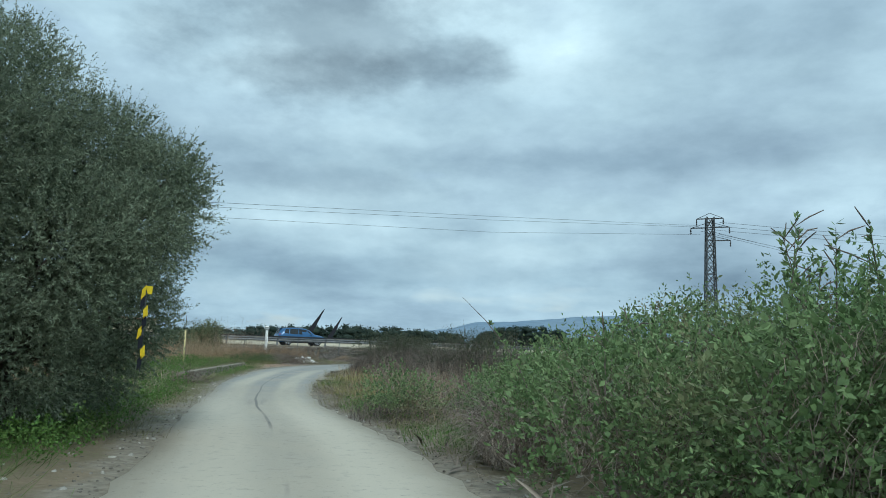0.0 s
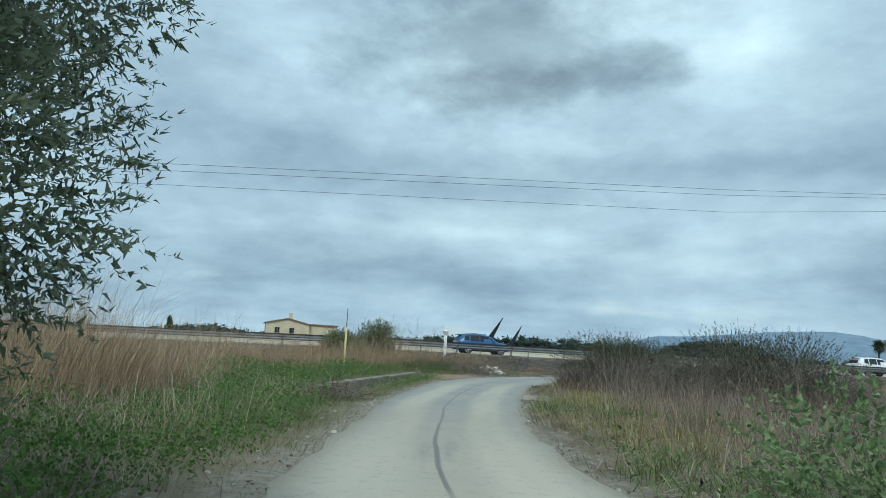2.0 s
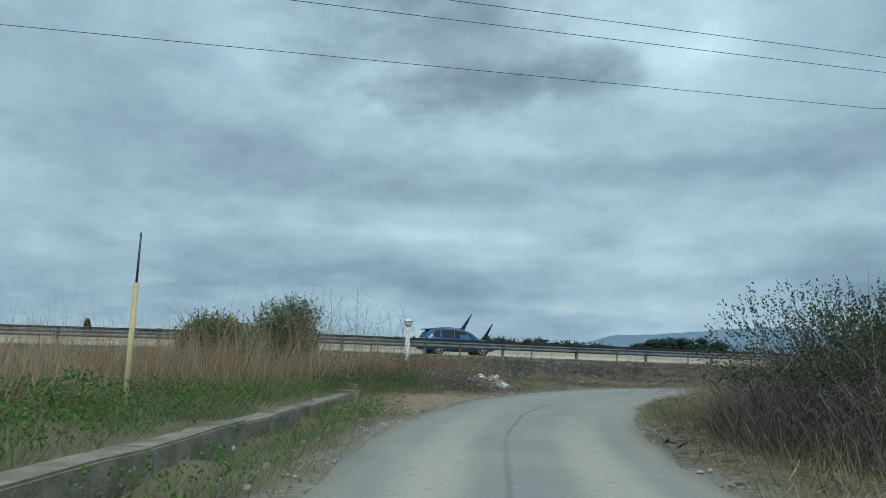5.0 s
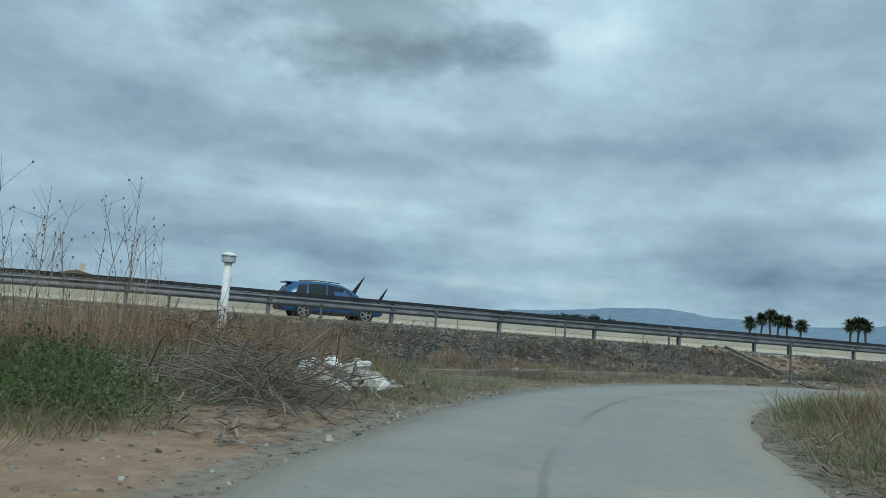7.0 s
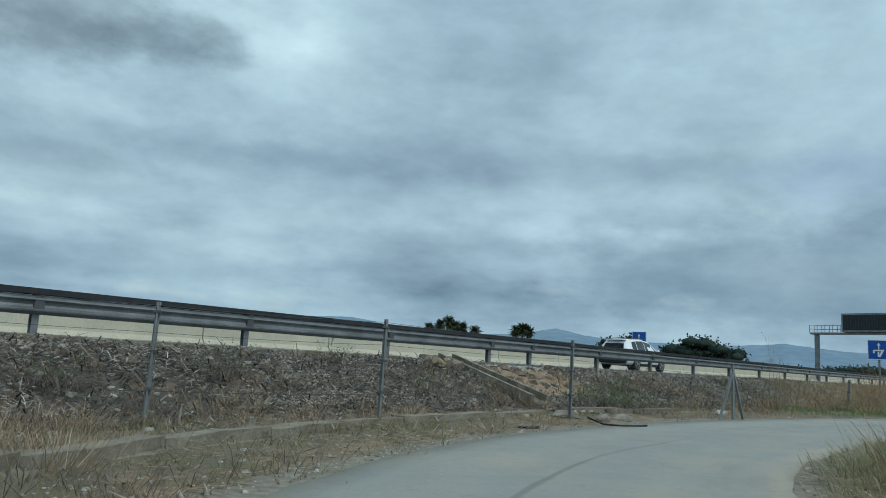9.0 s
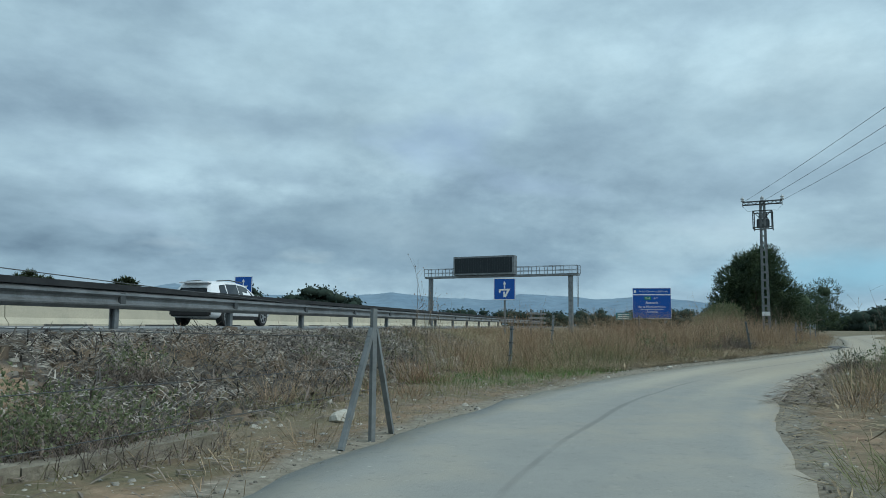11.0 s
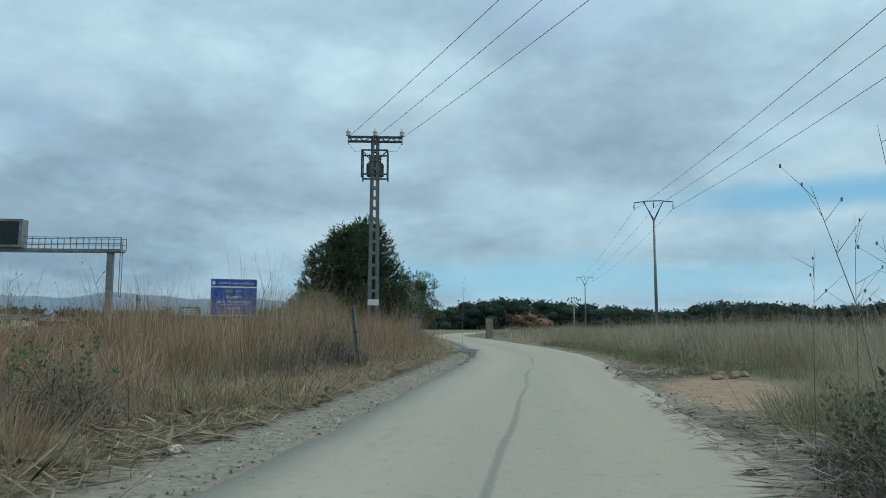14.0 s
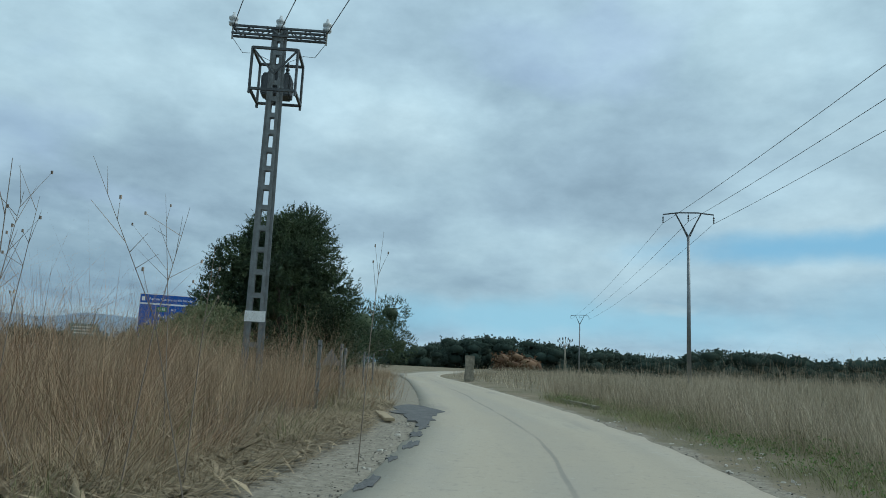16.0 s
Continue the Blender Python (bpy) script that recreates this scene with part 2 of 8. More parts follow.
PALMLEAF = material("dark_palm_frond", (0.045, 0.065, 0.035), (0.08, 0.10, 0.05), 0.6, 0.8, bump=0, island=0.4, leaf=0.15)
RUST = material("russet_leaf", (0.16, 0.085, 0.05), (0.11, 0.075, 0.04), 0.4, 0.85, bump=0, island=0.35)
TWIG = material("dead_twig", (0.30, 0.25, 0.205), (0.17, 0.135, 0.108), 1.2, 0.9, bump=0, island=0.45)
DARKTWIG = material("dark_bramble_stem", (0.115, 0.092, 0.08), (0.20, 0.165, 0.14), 2, 0.9, bump=0, island=0.5)
STRAW = material("dry_grass", (0.42, 0.325, 0.215), (0.30, 0.205, 0.13), 1.3, 0.85, bump=0, island=0.45, leaf=0.12, third=(0.27, 0.16, 0.10))
PALESTRAW = material("pale_cut_straw", (0.36, 0.285, 0.185), (0.25, 0.195, 0.125), 1.4, 0.85, bump=0, island=0.4, leaf=0.12)
FIELDSTRAW = material("grey_field_grass", (0.45, 0.38, 0.28), (0.33, 0.27, 0.19), 1.1, 0.85, bump=0, island=0.45, leaf=0.12, third=(0.24, 0.205, 0.13))
REDSTRAW = material("rusty_dry_grass", (0.36, 0.235, 0.145), (0.25, 0.155, 0.095), 1.2, 0.85, bump=0, island=0.45, leaf=0.12, third=(0.40, 0.30, 0.20))
YELLOWGRASS = material("yellow_green_grass", (0.27, 0.27, 0.085), (0.34, 0.30, 0.12), 1.1, 0.75, bump=0, island=0.35, leaf=0.3)
GRASS = material("green_grass", (0.075, 0.175, 0.038), (0.135, 0.23, 0.06), 1.1, 0.7, bump=0, island=0.4, leaf=0.3, third=(0.15, 0.17, 0.075))
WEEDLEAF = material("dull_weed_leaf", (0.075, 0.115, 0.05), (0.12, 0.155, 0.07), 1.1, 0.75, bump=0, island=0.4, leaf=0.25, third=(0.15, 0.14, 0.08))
OLDGRASS = material("grey_green_weeds", (0.16, 0.18, 0.085), (0.26, 0.24, 0.13), 0.8, 0.8, bump=0, island=0.4, leaf=0.3)
# Distance haze is painted in: blue-grey base colour plus a faint glow.
MOUNTAIN = material("mountain_painted_haze", (0.10, 0.165, 0.225), (0.12, 0.185, 0.24), 0.004, 1.0, bump=0, fine=0.02, emit=0.4)
HOUSEWALL = material("cream_render", (0.62, 0.53, 0.38), (0.54, 0.46, 0.33), 1, 0.9, bump=0.2)
TILE = material("clay_roof_tile", (0.36, 0.20, 0.13), (0.28, 0.17, 0.12), 3, 0.9, bump=0.6, fine=12)
GLASS = material("dark_car_glass", (0.012, 0.016, 0.02), (0.016, 0.02, 0.024), 2, 0.08, bump=0, spec=0.6)
RUBBER = material("black_rubber", (0.02, 0.02, 0.021), (0.03, 0.03, 0.03), 8, 0.85, bump=0.2)
RIM = material("alloy_rim", (0.45, 0.46, 0.47), (0.36, 0.37, 0.38), 5, 0.35, 0.7, bump=0)
CARWHITE = material("white_car_paint", (0.78, 0.79, 0.80), (0.74, 0.75, 0.77), 1, 0.25, bump=0, spec=0.5)
CARBLUE = material("blue_car_paint", (0.03, 0.11, 0.24), (0.035, 0.12, 0.25), 1, 0.25, 0.2, bump=0, spec=0.5)
TAILRED = material("red_tail_lamp", (0.45, 0.02, 0.03), (0.38, 0.02, 0.03), 5, 0.25, bump=0)



def mixed_ground():
    """Soil, stony bank, red earth and gravel, which run into one another unevenly."""
    m = material("mixed_ground", (0.215, 0.17, 0.115), (0.135, 0.118, 0.072), 0.6, 0.95, bump=1.0, fine=16, third=(0.115, 0.105, 0.06))
    n, l = m.node_tree.nodes, m.node_tree.links
    p = n["Principled BSDF"]
    base = p.inputs["Base Color"].links[0].from_socket
    co = n.new("ShaderNodeTexCoord")
    at = n.new("ShaderNodeVertexColor")
    at.layer_name = "soil"
    sep = n.new("ShaderNodeSeparateColor")
    l.new(at.outputs[0], sep.inputs[0])

    def tex(scale, detail=6):
        t = n.new("ShaderNodeTexNoise")
        t.inputs["Scale"].default_value, t.inputs["Detail"].default_value, t.inputs["Roughness"].default_value = scale, detail, 0.65
        l.new(co.outputs["Object"], t.inputs["Vector"])
        return t.outputs["Fac"]

    edge = tex(1.3, 8)
    for k, (lo, hi, scale) in enumerate((((0.045, 0.04, 0.034), (0.14, 0.122, 0.10), 3.0), ((0.24, 0.155, 0.10), (0.34, 0.24, 0.16), 4.5), ((0.165, 0.145, 0.11), (0.28, 0.25, 0.20), 9.0))):
        tone = n.new("ShaderNodeMix")
        tone.data_type = "RGBA"
        r = n.new("ShaderNodeMapRange")
        r.inputs[1].default_value, r.inputs[2].default_value = 0.35, 0.65
        l.new(tex(scale, 8), r.inputs[0])
        l.new(r.outputs[0], tone.inputs[0])
        tone.inputs[6].default_value, tone.inputs[7].default_value = (*lo, 1), (*hi, 1)
        add = n.new("ShaderNodeMath")
        add.operation = "ADD"
        l.new(sep.outputs[k], add.inputs[0])
        l.new(edge, add.inputs[1])
        cut = n.new("ShaderNodeMapRange")
        cut.inputs[1].default_value, cut.inputs[2].default_value = 0.88, 1.12
        l.new(add.outputs[0], cut.inputs[0])
        mx = n.new("ShaderNodeMix")
        mx.data_type = "RGBA"
        l.new(cut.outputs[0], mx.inputs[0])
        l.new(base, mx.inputs[6])
        l.new(tone.outputs[2], mx.inputs[7])
        base = mx.outputs[2]
    l.new(base, p.inputs["Base Color"])
    return m


GROUND = mixed_ground()


def lane_surface():
    """Old asphalt: dusty tan wheel tracks, a darker crown with a wandering seam, scuffs and stains."""
    m = material("dusty_asphalt", (0.295, 0.295, 0.272), (0.265, 0.267, 0.248), 1.6, 0.9, bump=0.3, fine=90, third=(0.33, 0.31, 0.265))
    n, l = m.node_tree.nodes, m.node_tree.links
    p = n["Principled BSDF"]
    base = p.inputs["Base Color"].links[0].from_socket
    co = n.new("ShaderNodeTexCoord")
    at = n.new("ShaderNodeVertexColor")
    at.layer_name = "lane"
    sep = n.new("ShaderNodeSeparateColor")
    l.new(at.outputs[0], sep.inputs[0])

    def math_(op, a, b):
        k = n.new("ShaderNodeMath")
        k.operation = op
        for i, v in enumerate((a, b)):
            if isinstance(v, (int, float)):
                k.inputs[i].default_value = v
            else:
                l.new(v, k.inputs[i])
        return k.outputs[0]

    flow = n.new("ShaderNodeCombineXYZ")
    for k, q in enumerate((3.4, 200 * 0.14)):
        g = n.new("ShaderNodeMath")
        g.operation = "MULTIPLY"
        g.inputs[1].default_value = q
        l.new(sep.outputs[k], g.inputs[0])
        l.new(g.outputs[0], flow.inputs[k])

    def tex(scale, detail=6, grain=False):
        t = n.new("ShaderNodeTexNoise")
        t.inputs["Scale"].default_value, t.inputs["Detail"].default_value, t.inputs["Roughness"].default_value = scale, detail, 0.62
        l.new(co.outputs["Object"] if grain else flow.outputs[0], t.inputs["Vector"])
        return t.outputs["Fac"]

    def span(v, a, b, lo=0.0, hi=1.0):
        r = n.new("ShaderNodeMapRange")
        r.interpolation_type = "SMOOTHSTEP"
        for i, q in zip((1, 2, 3, 4), (a, b, lo, hi)):
            r.inputs[i].default_value = q
        l.new(v, r.inputs[0])
        return r.outputs[0]

    def over(fac, under, colour):
        k = n.new("ShaderNodeMix")
        k.data_type = "RGBA"
        l.new(fac, k.inputs[0])
        l.new(under, k.inputs[6])
        k.inputs[7].default_value = (*colour, 1)
        return k.outputs[2]

    wander = math_("MULTIPLY", math_("SUBTRACT", tex(0.35, 3), 0.5), 0.25)
    u = math_("ADD", sep.outputs[0], wander)
    track = math_("ABSOLUTE", math_("SUBTRACT", math_("ABSOLUTE", math_("SUBTRACT", u, 0.5), 0), 0.24), 0)
    dusty = math_("MULTIPLY", span(track, 0.03, 0.15, 1, 0), span(tex(0.9), 0.3, 0.6, 0.35, 1.0))
    # the first and the last stretch carry most dust
    first = math_("ADD", span(sep.outputs[1], 0.20, 0.27, 1.0, 0.12), span(sep.outputs[1], 0.41, 0.47, 0.0, 0.75))
    base = over(math_("MULTIPLY", dusty, first), base, (0.43, 0.395, 0.32))
    film = math_("MULTIPLY", math_("ADD", span(sep.outputs[1], 0.12, 0.19, 0.75, 0.0), span(sep.outputs[1], 0.43, 0.49, 0.0, 0.85)), span(tex(0.5, 7), 0.25, 0.62, 0.55, 1.0))
    base = over(film, base, (0.36, 0.312, 0.238))
    early = math_("MULTIPLY", span(sep.outputs[1], 0.11, 0.165, 0.85, 0.0), span(tex(0.5, 7), 0.25, 0.62, 0.6, 1.0))
    base = over(math_("MULTIPLY", early, span(track, 0.02, 0.2, 1.0, 0.45)), base, (0.56, 0.52, 0.43))
    edge = math_("MULTIPLY", span(math_("ABSOLUTE", math_("SUBTRACT", u, 0.5), 0), 0.36, 0.5), span(tex(2.2), 0.35, 0.6))
    base = over(math_("MULTIPLY", edge, 0.8), base, (0.36, 0.325, 0.26))
    seam_u = math_("ABSOLUTE", math_("SUBTRACT", math_("ADD", u, math_("MULTIPLY", math_("SUBTRACT", tex(1.1, 8), 0.5), 0.035)), 0.53), 0)
    base = over(math_("MULTIPLY", span(seam_u, 0.003, 0.013, 1, 0), math_("MULTIPLY", span(tex(0.6), 0.38, 0.55), math_("ADD", span(sep.outputs[1], 0.12, 0.19, 0.35, 0.0), 0.5))), base, (0.13, 0.13, 0.125))
    base = over(math_("MULTIPLY", span(tex(3.2, 9, True), 0.60, 0.72), 0.3), base, (0.42, 0.40, 0.35))
    base = over(math_("MULTIPLY", span(tex(0.8, 7), 0.58, 0.70), 0.35), base, (0.165, 0.17, 0.165))
    base = over(math_("MULTIPLY", span(tex(6.5, 9, True), 0.54, 0.68), 0.28), base, (0.19, 0.188, 0.175))
    base = over(math_("MULTIPLY", span(tex(16.0, 5, True), 0.64, 0.72), 0.5), base, (0.50, 0.47, 0.41))
    base = over(math_("MULTIPLY", span(tex(26.0, 6, True), 0.60, 0.70), 0.4), base, (0.13, 0.13, 0.125))
    l.new(base, p.inputs["Base Color"])
    return m


ROAD = lane_surface()


# ---- shape helpers ----


def link(name, bm, mat, parent=None, label="", smooth=False):
    me = bpy.data.meshes.new(name)
    bm.normal_update()
    bm.to_mesh(me)
    bm.free()
    me.materials.append(mat)
    if smooth:
        me.polygons.foreach_set("use_smooth", [True] * len(me.polygons))
    ob = new(name, me)
    if parent:
        ob.parent = parent
    if label:
        ob["label"] = label
    return ob


def part(name, bm, mat, parent, label="", smooth=False):
    return link(name, bm, mat, parent, label, smooth)


def bulk(name, verts, faces, mat, parent=None):
    """One mesh from arrays of corners and faces, for leaves and blades."""
    me = bpy.data.meshes.new(name)
    verts, faces = np.asarray(verts, np.float32), np.asarray(faces, np.int32)
    k = faces.shape[1]
    me.vertices.add(len(verts))
    me.vertices.foreach_set("co", verts.ravel())
    me.loops.add(faces.size)
    me.loops.foreach_set("vertex_index", faces.ravel())
    me.polygons.add(len(faces))
    me.polygons.foreach_set("loop_start", np.arange(0, faces.size, k, dtype=np.int32))
    me.update(calc_edges=True)
    me.validate()
    me.materials.append(mat)
    ob = new(name, me)
    if parent:
        ob.parent = parent
    return ob


def thing(name, at, label, category, group="", turn=0.0, kind=""):
    ob = new(name)
    ob.matrix_basis = pose(*at, 0, 0, turn)
    return tagged(ob, label, category, group, kind)


def box(bm, lo, hi, bevel=0.0, m=None):
    c, s = [(a + b) / 2 for a, b in zip(lo, hi)], [b - a for a, b in zip(lo, hi)]
    r = bmesh.ops.create_cube(bm, size=1, matrix=(m or Matrix()) @ Matrix.LocRotScale(c, None, s))
    if bevel:
        e = list({e for v in r["verts"] for e in v.link_edges})
        bmesh.ops.bevel(bm, geom=e, offset=bevel, segments=2, affect="EDGES")
    return bm


def boxed(lo, hi, bevel=0.0):
    return box(bmesh.new(), lo, hi, bevel)


def bar(bm, a, b, w, h=None, up=(0, 0, 1)):
    """A square bar from a to b."""
    a, b = Vector(a), Vector(b)
    d = b - a
    z = d.normalized()
    x = z.cross(Vector(up))
    x = x.normalized() if x.length > 1e-4 else Vector((1, 0, 0))
    y = z.cross(x)
    m = Matrix((x, y, z)).transposed().to_4x4()
    m.translation = (a + b) / 2
    bmesh.ops.create_cube(bm, size=1, matrix=m @ Matrix.Diagonal((w, h or w, d.length, 1)))
    return bm


def tube(bm, pts, radii, seg=8, cap=True):
    """A tapered round limb through points."""
    rings = []
    pts = [Vector(p) for p in pts]
    for k, p in enumerate(pts):
        d = (pts[min(k + 1, len(pts) - 1)] - pts[max(k - 1, 0)]).normalized()
        x = d.cross(Vector((0.31, 0.2, 0.93)))
        x = x.normalized() if x.length > 1e-3 else Vector((1, 0, 0))
        y = d.cross(x)
        r = radii[k] if not isinstance(radii, (int, float)) else radii
        rings.append([bm.verts.new(p + r * (math.cos(2 * math.pi * i / seg) * x + math.sin(2 * math.pi * i / seg) * y)) for i in range(seg)])
    for a, b in zip(rings, rings[1:]):
        for i in range(seg):
            bm.faces.new((a[i], a[(i + 1) % seg], b[(i + 1) % seg], b[i]))
    if cap:
        bm.faces.new(rings[0][::-1])
        bm.faces.new(rings[-1])
    return bm


def lathe(bm, profile, seg=20, at=(0, 0, 0)):
    rings = [[bm.verts.new((at[0] + r * math.cos(2 * math.pi * i / seg), at[1] + r * math.sin(2 * math.pi * i / seg), at[2] + z)) for i in range(seg)] for r, z in profile]
    for a, b in zip(rings, rings[1:]):
        for i in range(seg):
            bm.faces.new((a[i], a[(i + 1) % seg], b[(i + 1) % seg], b[i]))
    bm.faces.new(rings[0][::-1])
    bm.faces.new(rings[-1])
    return bm


def sheet(bm, outline, thick, m=None):
    """A flat plate with a given outline in x and z, of a thickness along y."""
    m = m or Matrix()
    front = [bm.verts.new(m @ Vector((x, -thick / 2, z))) for x, z in outline]
    back = [bm.verts.new(m @ Vector((x, thick / 2, z))) for x, z in outline]
    bm.faces.new(front)
    bm.faces.new(back[::-1])
    for i in range(len(outline)):
        j = (i + 1) % len(outline)
        bm.faces.new((front[j], front[i], back[i], back[j]))
    bmesh.ops.recalc_face_normals(bm, faces=bm.faces)
    return bm


def boulder(bm, at, size, rng, rough=0.35):
    r = bmesh.ops.create_icosphere(bm, subdivisions=2, radius=1)
    off = Vector(rng.uniform(-50, 50, 3))
    turn = Euler(rng.uniform(0, 6, 3)).to_matrix()
    for v in r["verts"]:
        d = 1 + rough * noise.noise(v.co * 1.1 + off) + 0.5 * rough * noise.noise(v.co * 2.7 + off)
        v.co = turn @ (v.co * d)
        v.co = Vector((v.co.x * size[0], v.co.y * size[1], v.co.z * size[2])) + Vector(at)
    return bm


# ---- the lie of the land ----
ROAD_LINE = np.array([(6.2, -3), (4.2, 3), (3.0, 7.2), (1.2, 12.6), (-1.3, 18.8), (-2.9, 22.6), (-4.5, 27), (-5.75, 31), (-7.0, 36), (-8.0, 40.5), (-8.5, 45), (-8.5, 50), (-7.6, 55.5),
                      (-5.9, 59.8), (-3.3, 63.6), (0.1, 66.6), (4.4, 69.4), (10.8, 72.2), (18.23, 74.17), (25.82, 75.37), (37.83, 77.23), (46.05, 79.1), (58, 82.8), (75, 88.5), (105, 98.5), (150, 107), (200, 112)])
ROAD_WIDE = np.interp(range(len(ROAD_LINE)), (0, 4, 5, 6, 7, 9, 10, 13, 17, 18, 19, 20, 22, 27), (3.1, 2.85, 2.55, 2.55, 2.85, 3.3, 3.5, 3.75, 3.7, 3.5, 3.5, 3.9, 3.9, 3.5))


def smooth_line(pts, wide, step=0.5):
    """A rounded line through points, sampled evenly, with the width beside it."""
    out = []
    for k in range(len(pts) - 1):
        p = [pts[max(k - 1, 0)], pts[k], pts[k + 1], pts[min(k + 2, len(pts) - 1)]]
        many = max(2, int(np.linalg.norm(p[2] - p[1]) / step))
        for u in np.arange(many) / many:
            q = 0.5 * (2 * p[1] + (p[2] - p[0]) * u + (2 * p[0] - 5 * p[1] + 4 * p[2] - p[3]) * u * u + (3 * p[1] - p[0] - 3 * p[2] + p[3]) * u**3)
            out.append((*q, wide[k] * (1 - u) + wide[k + 1] * u))
    return np.array(out)


LANE = smooth_line(ROAD_LINE, ROAD_WIDE)
RAIL_P, RAIL_D, RAIL_N = np.array([-17.507, 64.671]), np.array([0.834, 0.552]), np.array([-0.552, 0.834])


def on_highway(s, off):
    return RAIL_P + RAIL_D * s + RAIL_N * off


def hw_z(s):
    return 1.02 - 0.012 * np.clip(-s - 4, 0, 60)


def smoothstep(a, b, x):
    u = np.clip((x - a) / (b - a), 0, 1)
    return u * u * (3 - 2 * u)


def lane_distance(x, y):
    """Distance from the lane's middle, beyond its half width."""
    x, y = np.ravel(x), np.ravel(y)
    best = np.full(len(x), 1e9)
    for k in range(0, len(LANE)):
        d = np.hypot(x - LANE[k, 0], y - LANE[k, 1]) - LANE[k, 2] / 2
        best = np.minimum(best, d)
    return best


def lumps(x, y, size, seed):
    """Soft uneven ground."""
    rng = np.random.default_rng(seed)
    z = np.zeros_like(x)
    for k in range(7):
        a, f, p = rng.uniform(0, 6.28), rng.uniform(0.6, 1.8) / size, rng.uniform(0, 6.28)
        z += np.sin((np.cos(a) * x + np.sin(a) * y) * f + p)
    return z / 7


def wall_side(x, y):
    """Across the low ditch wall: above 0 on its field side."""
    return (x + 8.9) * -0.966 - (y - 31.1) * 0.259


def land(x, y):
    x, y = np.asarray(x, float), np.asarray(y, float)
    shape = x.shape
    x, y = x.ravel(), y.ravel()
    d = lane_distance(x, y)
    z = np.clip(0.0165 * (22.5 - y), 0, 0.5)
    off = smoothstep(0.2, 2.5, d)
    z = z + off * (0.06 + 0.07 * lumps(x, y, 1.5, 1) + 0.12 * lumps(x, y, 6, 2))
    z = z + 0.3 * smoothstep(2, 9, d) * smoothstep(12, 30, x)
    # raised field behind the ditch wall
    w = wall_side(x, y)
    run = smoothstep(26, 31, y) * (1 - smoothstep(45.5, 47.5, y))
    z = z + 0.12 * smoothstep(0.0, 0.3, w) * run * (1 - smoothstep(10, 22, w)) - 0.17 * smoothstep(-1.2, -0.3, w) * (1 - smoothstep(0.0, 0.25, w)) * run
    # motorway bank
    s = (x - RAIL_P[0]) * RAIL_D[0] + (y - RAIL_P[1]) * RAIL_D[1]
    o = (x - RAIL_P[0]) * RAIL_N[0] + (y - RAIL_P[1]) * RAIL_N[1]
    top = hw_z(s)
    up = smoothstep(-4.3, -0.3, o) * (1 - smoothstep(27, 34, o))
    far = 1 - smoothstep(150, 260, np.abs(s))
    rough = (0.09 * lumps(x, y, 0.6, 5) + 0.10 * lumps(x, y, 1.8, 6)) * smoothstep(-5, -4, o) * (1 - smoothstep(-0.9, -0.3, o))
    z = z * (1 - up * far) + (top - 0.06) * up * far + rough
    return z.reshape(shape)


def land_at(x, y):
    return float(land(np.array([x]), np.array([y]))[0])


def grown(a, b, step, far):
    """Even steps from a to b, then longer and longer ones out to far."""
    mid = np.arange(a, b, step)
    out, d = [], step
    while sum(out) < far:
        d *= 1.16
        out.append(d)
    tail = np.cumsum(out)
    return np.concatenate([(a - tail)[::-1], mid, mid[-1] + tail])


